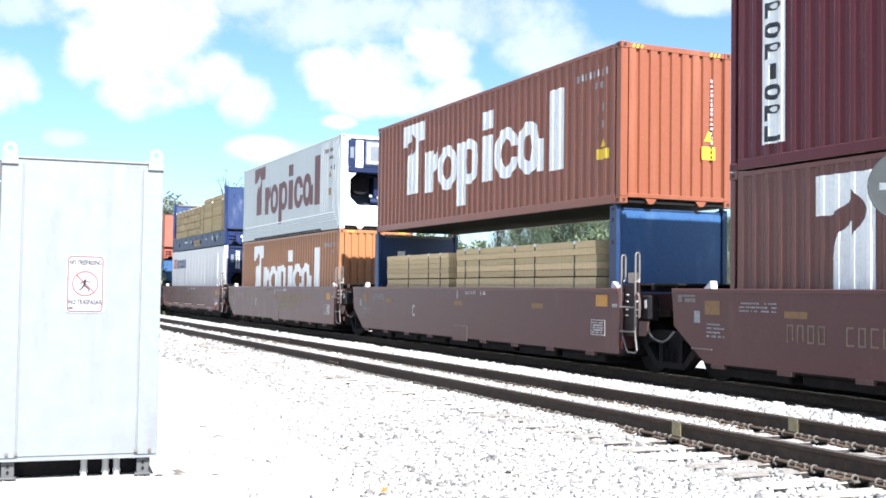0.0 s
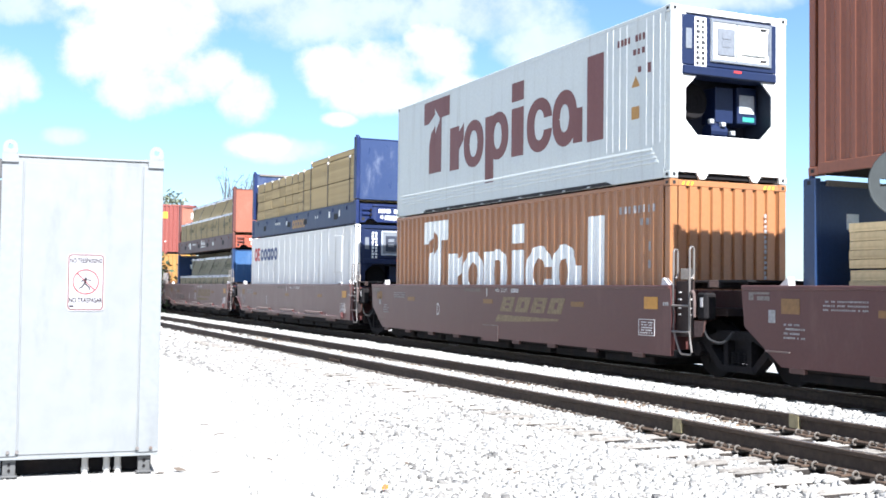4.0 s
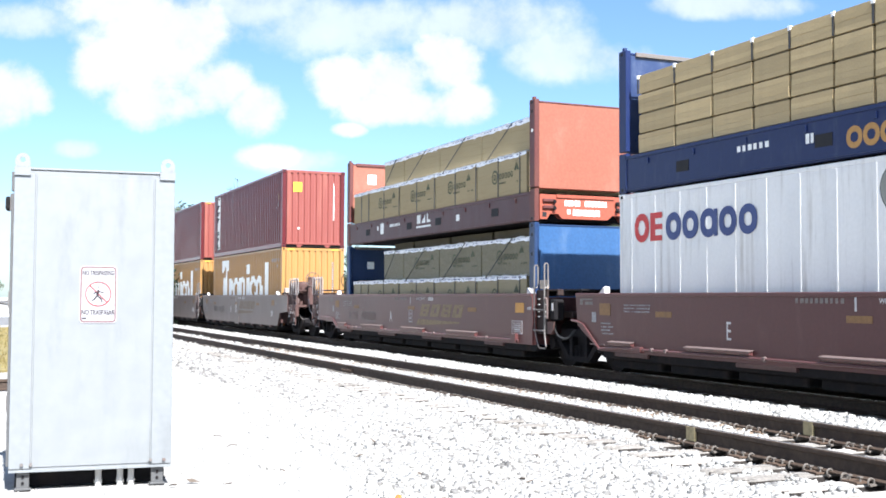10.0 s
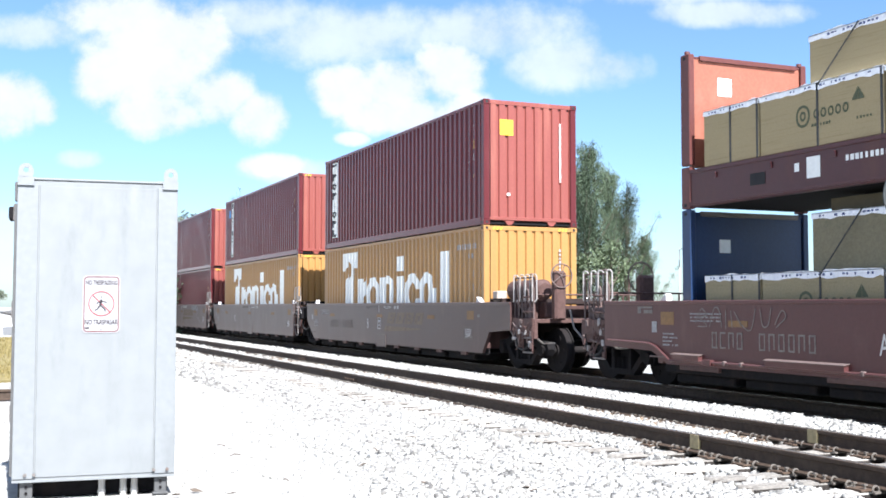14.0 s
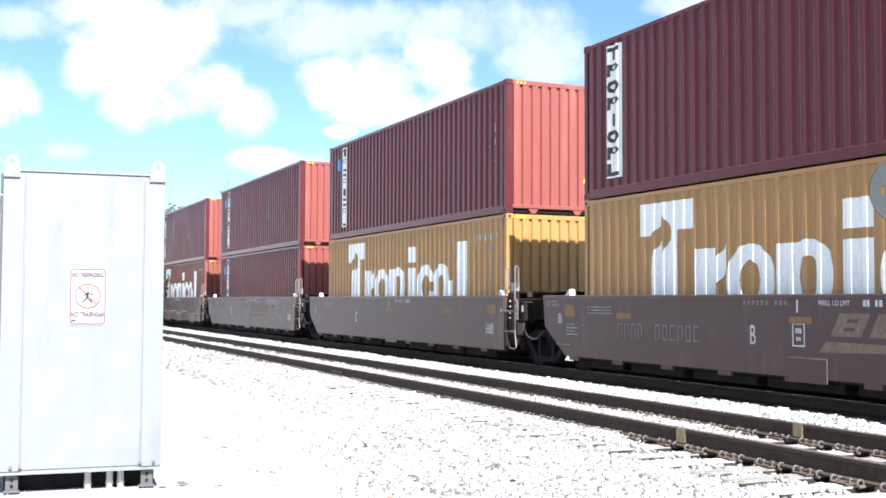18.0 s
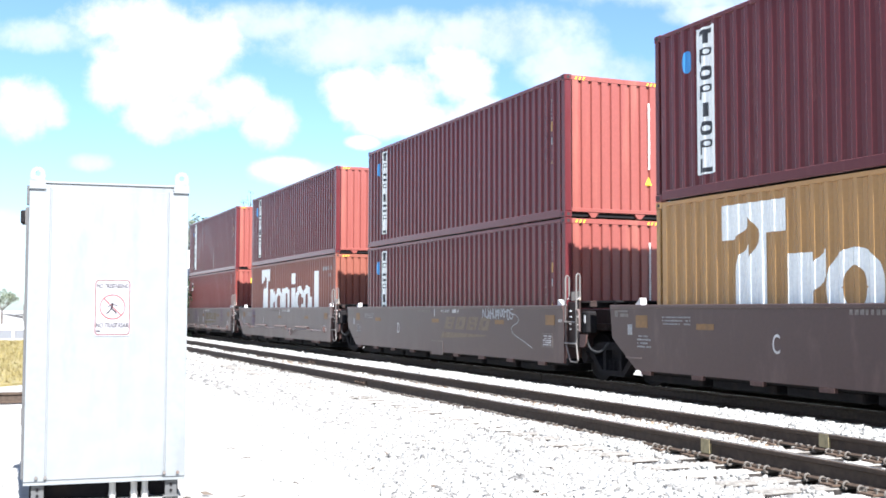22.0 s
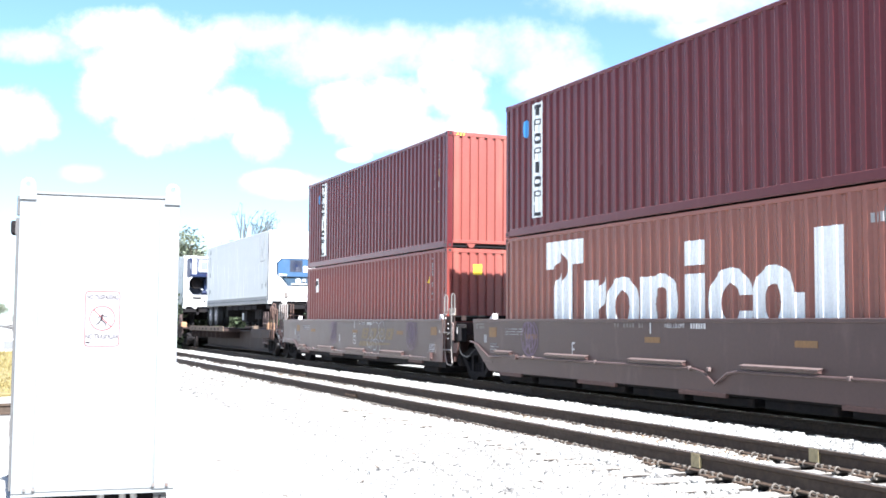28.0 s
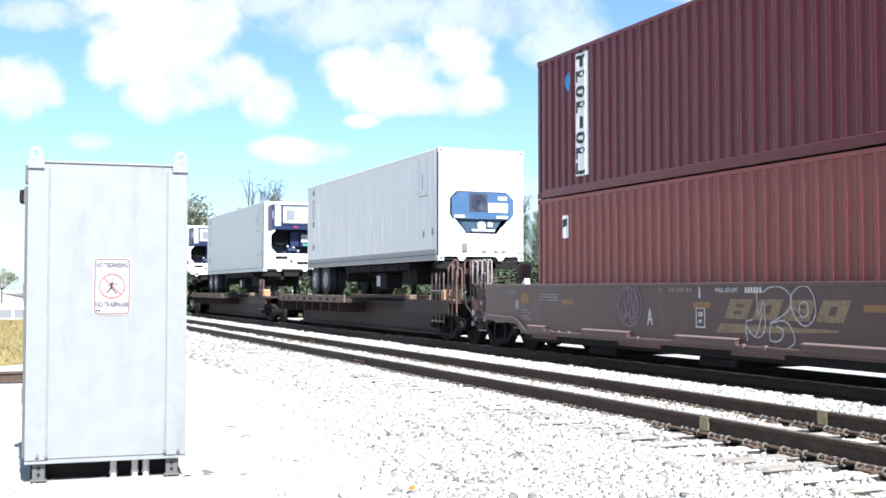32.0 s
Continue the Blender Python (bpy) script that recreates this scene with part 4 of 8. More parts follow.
def dry_box(label, paint, end_paint=None, h=2.896, group="shipping containers"):
    root = thing("shipping_container", label, "shipping container", group)
    add_shell(root, h, paint, end_paint)
    part("side_panel", shared(f"side_panel_{h}", side_sheet(h), paint), paint, root)
    far = part("side_panel", shared(f"side_panel_{h}", side_sheet(h), paint), paint, root)
    far.matrix_local = Matrix.Translation((-BOX_L, 0, 0)) @ Matrix.Rotation(math.pi, 4, "Z")
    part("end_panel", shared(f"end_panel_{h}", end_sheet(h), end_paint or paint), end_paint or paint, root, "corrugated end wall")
    return root


def wordmark(dz=0.0):
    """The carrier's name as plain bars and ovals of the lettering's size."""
    lo, up = 0.88 + dz, 2.68 + dz
    G = [[("wedge", -10.4, -10.1, 2.13 + dz, up, 2.13 + dz, up), ("wedge", -10.1, -9.72, 2.13 + dz, up, 2.32 + dz, up), ("wedge", -9.72, -9.44, 2.46 + dz, up, 2.2 + dz, up), ("bar", -9.44, -8.85, 2.20 + dz, up)]]
    G += [[("wedge", -10.07, -9.95, lo, 1.60 + dz, lo, 1.88 + dz), ("wedge", -9.95, -9.70, lo, 1.88 + dz, lo, 2.04 + dz), ("wedge", -9.70, -9.44, lo, 1.84 + dz, lo, 2.14 + dz), ("bar", -9.44, -9.32, lo, 2.20 + dz)]]
    G += [[("bar", -8.82, -8.30, 0.84 + dz, 1.86 + dz), ("wedge", -8.30, -8.04, 1.30 + dz, 1.72 + dz, 1.50 + dz, 1.90 + dz)]]
    G += [[("oval", -7.52, 1.35 + dz, 0.52, 0.54, 0.20, 0.30)]]
    G += [[("bar", -6.92, -6.50, 0.39 + dz, 1.86 + dz), ("oval", -6.30, 1.38 + dz, 0.50, 0.52, 0.18, 0.29)]]
    G += [[("bar", -5.66, -5.12, 0.84 + dz, 1.86 + dz)], [("bar", -5.66, -5.12, 2.0 + dz, 2.40 + dz)]]
    G += [[("oval", -4.45, 1.37 + dz, 0.53, 0.55, 0.20, 0.31, 0.12)]]
    G += [[("oval", -3.45, 1.37 + dz, 0.47, 0.55, 0.17, 0.27), ("bar", -3.12, -2.78, 0.84 + dz, 1.50 + dz)]]
    G += [[("bar", -2.62, -2.05, 0.80 + dz, 2.40 + dz)]]
    return G


def paint_wordmark(root, material, dz=0.0, depth_at=None, breaks=None):
    for g in wordmark(dz):
        marks(root, "wordmark_shape", g, material, depth_at or rib_depth, RIB_X if breaks is None else breaks)


def marks(root, name, prims, material, depth_at=rib_depth, breaks=RIB_X, lift=0.003, label=""):
    stuff = "stuff" if name in ("serial_mark", "name_block", "caution_mark", "wordmark_shape") else ""
    key = f"{name}_{depth_at(-5.0):.4f}_{depth_at(-5.1):.4f}_{lift}_{prims}"
    return part(name, shared(key, lambda: painted(prims, depth_at, breaks, lift=lift), material), material, root, label, stuff)


def tick_column(x, z0, z1, w, n, seed):
    """A column of small unreadable characters."""
    rng = random.Random(seed)
    out, step = [], (z1 - z0) / n
    for i in range(n):
        if rng.random() < 0.85:
            out.append(("bar", x, x + w * rng.uniform(0.6, 1.0), z0 + i * step, z0 + (i + rng.uniform(0.5, 0.75)) * step))
    return out


def tick_row(x, z, length, h, n, seed):
    rng = random.Random(seed)
    step = length / n
    return [("bar", x + i * step, x + (i + rng.uniform(0.45, 0.75)) * step, z, z + h) for i in range(n) if rng.random() < 0.88]


def name_plate(root, depth_at=rib_depth, z0=0.33, z1=2.74, x=-11.0):
    """White upright plate with the carrier's name as plain black blocks."""
    w = 0.50
    marks(root, "name_plate", [("bar", x, x + w, z0, z1)], letter_white, depth_at, label="upright white name panel")
    P, n = [], 8
    step = (z1 - z0) / n
    for i in range(n):
        a = z1 - (i + 0.90) * step
        b = z1 - (i + 0.14) * step
        l, r = x + 0.07, x + w - 0.07
        m = (l + r) / 2
        kind = "TPOPIOPL"[i]
        if kind in "T":
            P += [("bar", l, r, b - 0.075, b), ("bar", m - 0.05, m + 0.05, a, b - 0.075)]
        elif kind in "I":
            P += [("bar", m - 0.05, m + 0.05, a, b)]
        elif kind in "L":
            P += [("bar", l, l + 0.1, a, b), ("bar", l + 0.1, r, a, a + 0.075)]
        elif kind in "OC":
            P += [("oval", m, (a + b) / 2, (r - l) / 2, (b - a) / 2, (r - l) / 2 - 0.09, (b - a) / 2 - 0.07)]
        else:
            P += [("bar", l, l + 0.09, a, b), ("oval", m + 0.02, (a + b) / 2 + 0.05, (r - l) / 2 - 0.02, (b - a) / 2 - 0.05, 0.07, 0.04)]
    marks(root, "name_block", P, letter_black, depth_at, lift=0.006)


def front_ticks(root, x, y, z0, z1, w, n, seed, material):
    """A column of small characters on the front end wall."""
    rng = random.Random(seed)
    bm = bmesh.new()
    step = (z1 - z0) / n
    for i in range(n):
        box(bm, x, x + 0.003, y, y + w * rng.uniform(0.7, 1.0), z0 + i * step, z0 + (i + rng.uniform(0.55, 0.8)) * step)
    return part("serial_mark", bm, material, root, kind="stuff")


def front_plate(root, name, y0, y1, z0, z1, material, label=""):
    return part(name, boxes((-0.0095, -0.0065, y0, y1, z0, z1)), material, root, label)


def triangle_mark(root, y, z, s, material):
    bm = bmesh.new()
    prism(bm, [(y - s / 2, z), (y + s / 2, z), (y, z + s)], -0.0095, -0.0065, "x")
    return part("hazard_triangle", bm, material, root)


def corner_stripes(root, h, side=True):
    bm = bmesh.new()
    for y in (-0.98, 0.72):
        for k in range(3):
            prism(bm, [(y + k * 0.09, h - 0.095), (y + k * 0.09 + 0.035, h - 0.095), (y + k * 0.09 + 0.060, h - 0.035), (y + k * 0.09 + 0.025, h - 0.035)], -0.0055, -0.003, "x")
    part("height_stripes", bm, yellow, root, "yellow and black height stripes", "stuff")


def maroon_box(label, paint=None, plate_x=-11.0, globe=True, square=False, end=None):
    # The front end wall takes the brighter red that holds its sunlight.
    root = dry_box(label, paint or maroon, end or sunlit_end_red)
    name_plate(root, x=plate_x)
    if globe:
        marks(root, "emblem", [("oval", plate_x - 0.26, 2.26, 0.11, 0.19, 0, 0)], globe_blue)
    marks(root, "serial_mark", tick_column(-0.63, 2.06, 2.5, 0.085, 5, 3) + tick_column(-0.90, 1.25, 2.5, 0.075, 15, 4) + [("bar", -0.63, -0.52, 1.53, 1.68)], serial_white)
    marks(root, "caution_mark", [("wedge", -0.64, -0.58, 1.14, 1.15, 1.14, 1.26), ("wedge", -0.58, -0.52, 1.14, 1.26, 1.14, 1.15), ("bar", -0.64, -0.51, 1.81, 2.01)], dull_gold)
    front_ticks(root, -0.0095, 0.76, 1.05, 2.45, 0.05, 28, 7, letter_white)
    if square:
        front_plate(root, "label", -0.80, -0.46, 2.08, 2.44, yellow, "square yellow label")
        front_plate(root, "label", -0.62, -0.54, 0.68, 0.74, letter_white)
    else:
        triangle_mark(root, 0.76, 0.72, 0.17, yellow)
        corner_stripes(root, 2.896)
    return root


def branded_box(label, paint, end_paint=None, letter=None, h=2.896):
    root = dry_box(label, paint, end_paint, h)
    paint_wordmark(root, letter or letter_white)
    marks(root, "serial_mark", tick_row(-1.55, 2.38, 1.15, 0.13, 12, 5) + tick_row(-0.92, 2.16, 0.4, 0.12, 4, 6) + [("bar", -0.66, -0.54, 1.72, 1.88), ("bar", -0.67, -0.54, 1.42, 1.56)], serial_white)
    front_ticks(root, -0.0095, 0.74, 0.9, 2.4, 0.06, 17, 9, serial_white)
    corner_stripes(root, h)
    return root


# ---- refrigerated containers ----
def reefer_shell(label, paint, h=2.896, end=None, ribs=0, group="shipping containers", name="refrigerated_container", smooth_low=True):
    root = thing(name, label, "refrigerated container", group)
    add_shell(root, h, paint, end or gloss_white)
    for s in (-1, 1):
        a, b = sorted((s * 1.2155, s * 1.15))

        def make():
            bm = boxes((-BOX_L + 0.12, -0.16, a, b, 0.16, h - 0.08))
            return bm
        part("side_panel", shared(f"reefer_side_{h}_{s}_{ribs}", make, paint), paint, root)
    if smooth_low:
        for k, z in enumerate((0.27, 0.345, 0.42, 0.495)):
            part("skirt_fold", prism(bmesh.new(), [(-1.2165, z), (-1.225, z + 0.014), (-1.225, z + 0.024), (-1.2165, z + 0.058)], -BOX_L + 0.30 + 0.03 * k, -0.34 - 0.06 * k, "x"), paint, root, "pressed fold along the lower side")
        # Ribs in whiter enamel: their pale highlights are put into the colour.
        for x in (-0.30, -0.50, -0.70, -1.30, -1.52, -1.74, -1.94):
            part("rib", boxes((x - 0.007, x + 0.007, -1.2195, -1.2165, 0.60, h - 0.09)), gloss_white, root)
        # A flat dark strip paints the shaded gap below the box.
        part("tunnel_recess", prism(bmesh.new(), [(-10.4, 0.014), (-10.25, 0.085), (-1.95, 0.085), (-1.72, 0.014)], -1.2195, -1.2168), dark_gap, root, "dark strip painted as shade along the lower edge")
        for i in range(9):
            part("drain_tab", boxes((-2.6 - i * 0.9, -2.5 - i * 0.9, -1.222, -1.2196, 0.015, 0.05)), surface_pale, root)
    if ribs:
        rib = None
        for i in range(ribs):
            at = pose(-0.4 - i * (BOX_L - 0.8) / (ribs - 1), 0, 0)
            if rib is None:
                rib = part("rib", boxes((-0.02, 0.02, -1.2215, -1.2165, 0.2, h - 0.09), bevel=0.002), paint, root)
                rib.matrix_local = at
            else:
                again(rib, at)
    return root


def reefer_machinery(root, h, blue_end=False):
    """The cooling end: upper shroud with doors, fan recess, compressor bay."""
    white = unit_blue if blue_end else gloss_white
    part("end_frame", boxes((-0.05, -0.012, -1.05, -0.90, 0.2, h - 0.12), bevel=0.006), white, root)
    part("end_frame", boxes((-0.05, -0.012, 0.90, 1.05, 0.2, h - 0.12), bevel=0.006), white, root)
    part("lower_panel", boxes((-0.05, -0.012, -0.90, 0.90, 0.2, 0.74), bevel=0.006), white, root)
    for s in (-1, 1):
        for z, k in ((0.74, 1), (h - 1.14, -1)):
            bm = bmesh.new()
            prism(bm, [(s * 0.90, z), (s * 0.90, z + k * 0.24), (s * 0.66, z)], -0.05, -0.016, "x")
            part("corner_gusset", bm, white, root)
    part("recess_wall", boxes((-0.86, -0.80, -0.95, 0.95, 0.5, h - 0.2), (-0.86, -0.05, -0.95, -0.91, 0.5, h - 0.9), (-0.86, -0.05, 0.91, 0.95, 0.5, h - 0.9), (-0.86, -0.05, -0.95, 0.95, 0.5, 0.70)), unit_dark, root, "dark machinery recess")
    sh = part("shroud", boxes((-0.60, 0.0, -1.0, 1.0, h - 1.0, h - 0.14), bevel=0.02), unit_blue, root, "dark blue machinery shroud")
    panel = part("inspection_panel", boxes((0.001, 0.016, -0.42, 0.86, h - 0.90, h - 0.17), bevel=0.006), panel_grey if blue_end else gloss_white, sh)
    part("display_door", boxes((0.017, 0.034, 0.20, 0.74, h - 0.74, h - 0.42), bevel=0.006), panel_grey if blue_end else reefer_white, panel)
    part("door_label", boxes((0.0345, 0.036, 0.27, 0.67, h - 0.68, h - 0.49)), surface_pale, panel)
    part("control_box", boxes((0.017, 0.034, -0.28, 0.08, h - 0.78, h - 0.32), bevel=0.006), unit_dark if blue_end else panel_grey, panel)
    for z in (h - 0.50, h - 0.64):
        part("gauge", boxes((0.0345, 0.04, -0.20, -0.02, z, z + 0.09), bevel=0.004), panel_grey, panel)
    for y0, y1, z0, z1 in ((-0.42, -0.37, h - 0.90, h - 0.17), (0.81, 0.86, h - 0.90, h - 0.17), (-0.37, 0.81, h - 0.22, h - 0.17), (-0.37, 0.81, h - 0.90, h - 0.85), (0.11, 0.14, h - 0.85, h - 0.22), (0.78, 0.80, h - 0.70, h - 0.30)):
        part("panel_frame", boxes((0.017, 0.030, y0, y1, z0, z1), bevel=0.003), surface_pale if blue_end else panel_grey, panel)
    for z in (h - 0.80, h - 0.26):
        part("latch", boxes((0.031, 0.040, 0.62, 0.76, z - 0.012, z + 0.012)), truck_black, panel)
    part("door_seam", boxes((0.0345, 0.0352, 0.22, 0.72, h - 0.735, h - 0.725), (0.0345, 0.0352, 0.22, 0.72, h - 0.435, h - 0.425)), truck_black, panel, kind="stuff")
    part("bumper", boxes((-0.35, 0.03, -0.98, 0.98, h - 1.16, h - 1.0), bevel=0.02), unit_blue, sh)
    part("warning_strip", boxes((0.0305, 0.033, 0.05, 0.22, h - 1.06, h - 1.02)), red_lettering, sh)
    part("side_vent", boxes((0.001, 0.012, -0.92, -0.80, h - 0.72, h - 0.38), bevel=0.004), panel_grey, sh)
    part("serial_plate", boxes((0.001, 0.004, -0.74, -0.50, h - 1.0, h - 0.17)), unit_blue if blue_end else gloss_white, sh)
    bm = bmesh.new()
    rng = random.Random(8)
    for y in (-0.71, -0.60):
        for i in range(9):
            box(bm, 0.0045, 0.006, y, y + rng.uniform(0.05, 0.08), h - 0.98 + i * 0.088, h - 0.98 + i * 0.088 + 0.06)
    part("serial_mark", bm, letter_white if blue_end else letter_black, sh, kind="stuff")
    bm = bmesh.new()
    rod(bm, (-0.80, -0.40, h - 1.50), (-0.50, -0.40, h - 1.50), 0.30, 24)
    fan = part("condenser_fan", bm, truck_black, root, "black condenser fan")
    bm = bmesh.new()
    for r in (0.1, 0.19, 0.28):
        ring(bm, (-0.49, -0.40, h - 1.50), r, 0.005, "x", 24, 4)
    part("fan_guard", bm, truck_black, fan)
    part("electrical_box", boxes((-0.80, -0.42, 0.02, 0.40, h - 1.84, h - 1.22), bevel=0.01), unit_blue, root)
    eb = part("electrical_box", boxes((-0.80, -0.36, 0.44, 0.86, h - 1.84, h - 1.2), bevel=0.01), unit_blue, root)
    part("data_plate", boxes((-0.359, -0.35, 0.48, 0.80, h - 1.66, h - 1.34)), surface_pale, eb)
    part("display", boxes((-0.359, -0.35, 0.55, 0.80, h - 1.80, h - 1.72)), display_green, eb)
    bm = bmesh.new()
    rod(bm, (-0.50, -0.10, h - 2.0), (-0.50, 0.25, h - 2.0), 0.13, 14)
    rod(bm, (-0.50, 0.05, h - 2.1), (-0.50, 0.05, h - 1.85), 0.09, 12)
    part("compressor", bm, unit_blue, root)
    for y, z in ((0.10, h - 1.92), (-0.15, h - 1.88), (0.3, h - 2.06)):
        part("valve", boxes((-0.42, -0.34, y, y + 0.09, z, z + 0.08), bevel=0.01), surface_pale, root)


unit_dark = surface("dark_recess_paint", (0.02, 0.026, 0.045), 0.6, vary=0.15)
panel_grey = surface("grey_machinery_panel", (0.15, 0.165, 0.19), 0.5, vary=0.12)
surface_pale = surface("pale_data_plate", (0.36, 0.38, 0.40), 0.5, vary=0.1)
display_green = surface("green_display", (0.05, 0.30, 0.24), 0.3)


def white_reefer():
    root = reefer_shell("white refrigerated container with brown carrier lettering, stacked on an orange box", reefer_white)
    paint_wordmark(root, letter_brown, 0.08, flat_depth, [])
    marks(root, "serial_mark", tick_row(-1.6, 2.45, 0.9, 0.12, 8, 5) + tick_row(-1.1, 2.22, 0.4, 0.1, 3, 6) + [("bar", -0.66, -0.56, 1.85, 2.02), ("bar", -0.95, -0.85, 1.9, 2.0)], letter_brown, flat_depth, [])
    marks(root, "caution_mark", [("wedge", -1.14, -1.02, 1.66, 1.68, 1.66, 1.86), ("wedge", -1.02, -0.90, 1.66, 1.86, 1.66, 1.68), ("bar", -1.14, -0.90, 1.10, 1.32)], dull_gold, flat_depth, [])
    reefer_machinery(root, 2.896)
    return root


def grey_reefer():
    root = reefer_shell("weathered white ribbed refrigerated container beneath a lumber rack", reefer_grey, end=unit_blue, ribs=17, smooth_low=False)
    marks(root, "wordmark_shape", [("oval", -11.46, 2.26, 0.22, 0.25, 0.10, 0.13)], red_lettering, flat_depth, [], lift=0.010)
    marks(root, "wordmark_shape", [("bar", -11.20, -11.05, 2.02, 2.50), ("bar", -11.05, -10.85, 2.40, 2.50), ("bar", -11.05, -10.85, 2.21, 2.30), ("bar", -11.05, -10.85, 2.02, 2.11)], red_lettering, flat_depth, [], lift=0.010)
    for i, x in enumerate((-10.72, -10.26, -9.78, -9.30, -8.82)):
        g = [("oval", x + 0.19, 2.24, 0.215, 0.23, 0.09, 0.105)]
        if i == 2:
            g.append(("bar", x + 0.33, x + 0.42, 2.02, 2.45))
        marks(root, "wordmark_shape", g, navy_lettering, flat_depth, [], lift=0.010)
    part("hatch", boxes((-1.45, -1.15, -1.236, -1.217, 0.55, 1.2), bevel=0.006), reefer_grey, root, "small panel hatch")
    part("hatch", boxes((-2.0, -1.2, -1.232, -1.217, 1.5, 2.62), bevel=0.006), reefer_grey, root)
    part("data_plate", boxes((-1.4, -1.25, -1.243, -1.237, 1.0, 1.16)), truck_black, root)
    reefer_machinery(root, 2.896, blue_end=True)
    return root


# ---- flat racks and their loads ----
def flat_rack(label, beam_paint, end_paint, post_paint, h, deck=0.65, plate=True, pockets=(-10.3, -7.05, -5.1, -1.9), sill_paint=None):
    root = thing("flat_rack", label, "flat rack container", "flat racks")
    L = BOX_L
    bm = bmesh.new()
    box(bm, -L + 0.2, -0.2, -1.2, -1.08, 0.02, deck, bevel=0.01)
    box(bm, -L + 0.2, -0.2, -1.219, -1.2, deck - 0.06, deck - 0.003)
    box(bm, -L + 0.2, -0.2, -1.219, -1.2, 0.05, 0.10)
    part("side_beam", bm, beam_paint, root, "deep steel side beam")
    part("side_beam", boxes((-L + 0.2, -0.2, 1.08, 1.2, 0.05, deck), bevel=0.01), beam_paint, root)
    part("deck", boxes((-L + 0.2, -0.2, -1.08, 1.08, 0.02, deck - 0.02)), truck_black, root, "grimy rack deck")
    # pockets and lashing rings on the near beam
    for x in pockets:
        part("pocket", boxes((x - 0.17, x + 0.17, -1.207, -1.199, 0.22, 0.40)), dark_gap, root)
    for i in range(9):
        x = -0.9 - i * 1.3
        bm = bmesh.new()
        rod(bm, (x, -1.228, deck - 0.12), (x, -1.19, deck - 0.12), 0.022, 8)
        box(bm, x - 0.03, x + 0.03, -1.222, -1.2, deck - 0.19, deck - 0.1)
        part("lashing_ring", bm, beam_paint, root)
    for x0, x1, front in ((-0.24, 0.0, True), (-L, -L + 0.24, False)):
        # The blue rack's lighter sunlit colour goes on its front wall only.
        frame_ob = part("end_wall", boxes((x0 + 0.05, x1 - 0.04, -1.10, 1.10, deck + 0.06, h - 0.05), bevel=0.012), end_paint if front or end_paint is not blue_end else beam_paint, root, "solid end wall of the rack")
        for s in (-1, 1):
            a, b = sorted((s * 1.219, s * 1.11))
            part("post", boxes((x0, x1, a, b, deck + 0.08, h), bevel=0.012), post_paint, frame_ob)
            part("post_foot", boxes((x0, x1, a, b, 0.0, deck + 0.05), bevel=0.012), post_paint, frame_ob)
            bm = bmesh.new()
            rod(bm, ((x0 + x1) / 2, s * 1.165, h - 0.01), ((x0 + x1) / 2, s * 1.165, h + 0.055), 0.045, 8)
            part("locking_pin", bm, post_paint, frame_ob)
            if s < 0:
                for z in (0.03, h - 0.09):
                    part("aperture", boxes((x0 + 0.08, x0 + 0.15, -1.2215, -1.2195, z, z + 0.055)), dark_gap, frame_ob)
        part("head_bar", boxes((x0 + 0.03, x1 - 0.03, -1.10, 1.10, h - 0.075, h - 0.035), bevel=0.01), post_paint, frame_ob)
        if front:
            for s in (-1, 1):
                for k, z in enumerate((h - 0.22, h - 0.62)):
                    part("post_plate", boxes((x0 + 0.09, x0 + 0.15, s * 1.221 - 0.002, s * 1.221 + 0.002, z - 0.07, z)), letter_white if k and post_paint is red_post_shaded else dark_gap, frame_ob)
        if not front:
            part("edge_bar", boxes((x1 - 0.05, x1 + 0.006, -1.0, 1.0, h - 0.10, h - 0.02), bevel=0.006), post_paint if post_paint is red_post_shaded else steel_bar, frame_ob)
    # the sill hangs lower in its middle and at the feet, with a notch between them
    half = [(1.09, deck - 0.06), (1.09, 0.05), (0.92, 0.05), (0.84, 0.17), (0.66, 0.17), (0.55, 0.07)]
    outline = half + [(-y, z) for y, z in reversed(half)]
    sill = part("end_sill", prism(bmesh.new(), outline, -0.20, -0.02, "x"), sill_paint or post_paint, root, "notched end sill of the rack")
    part("sill_lip", boxes((-0.02, 0.006, -0.70, 0.70, deck - 0.13, deck - 0.06), bevel=0.006), sill_paint or post_paint, sill)
    for s in (-1, 1):
        for z in (0.30, 0.44):
            latch = part("latch", boxes((-0.02, 0.03, s * 0.90 - 0.13, s * 0.90 + 0.13, z - 0.035, z + 0.035), bevel=0.012), post_paint, sill, "twist-lock latch bar")
            part("latch_hook", boxes((0.0, 0.05, s * 0.76 - 0.035, s * 0.76 + 0.035, z - 0.06, z + 0.02), bevel=0.012), truck_black, latch)
        part("lock_pocket", boxes((-0.022, -0.016, s * 0.98 - 0.05, s * 0.98 + 0.05, 0.10, 0.20)), dark_gap, sill)
    if plate:
        part("serial_mark", painted_front(tick_front(-0.50, 0.34, 1.05, 0.12, 13, 3) + tick_front(-0.30, 0.14, 0.66, 0.13, 11, 9) + tick_front(-0.44, 0.17, 0.10, 0.10, 2, 4)), letter_white, sill, kind="stuff")
    return root


def tick_front(y, z, length, h, n, seed):
    rng = random.Random(seed)
    step = length / n
    return [(y + i * step, y + (i + rng.uniform(0.5, 0.85)) * step, z, z + h) for i in range(n) if rng.random() < 0.9]


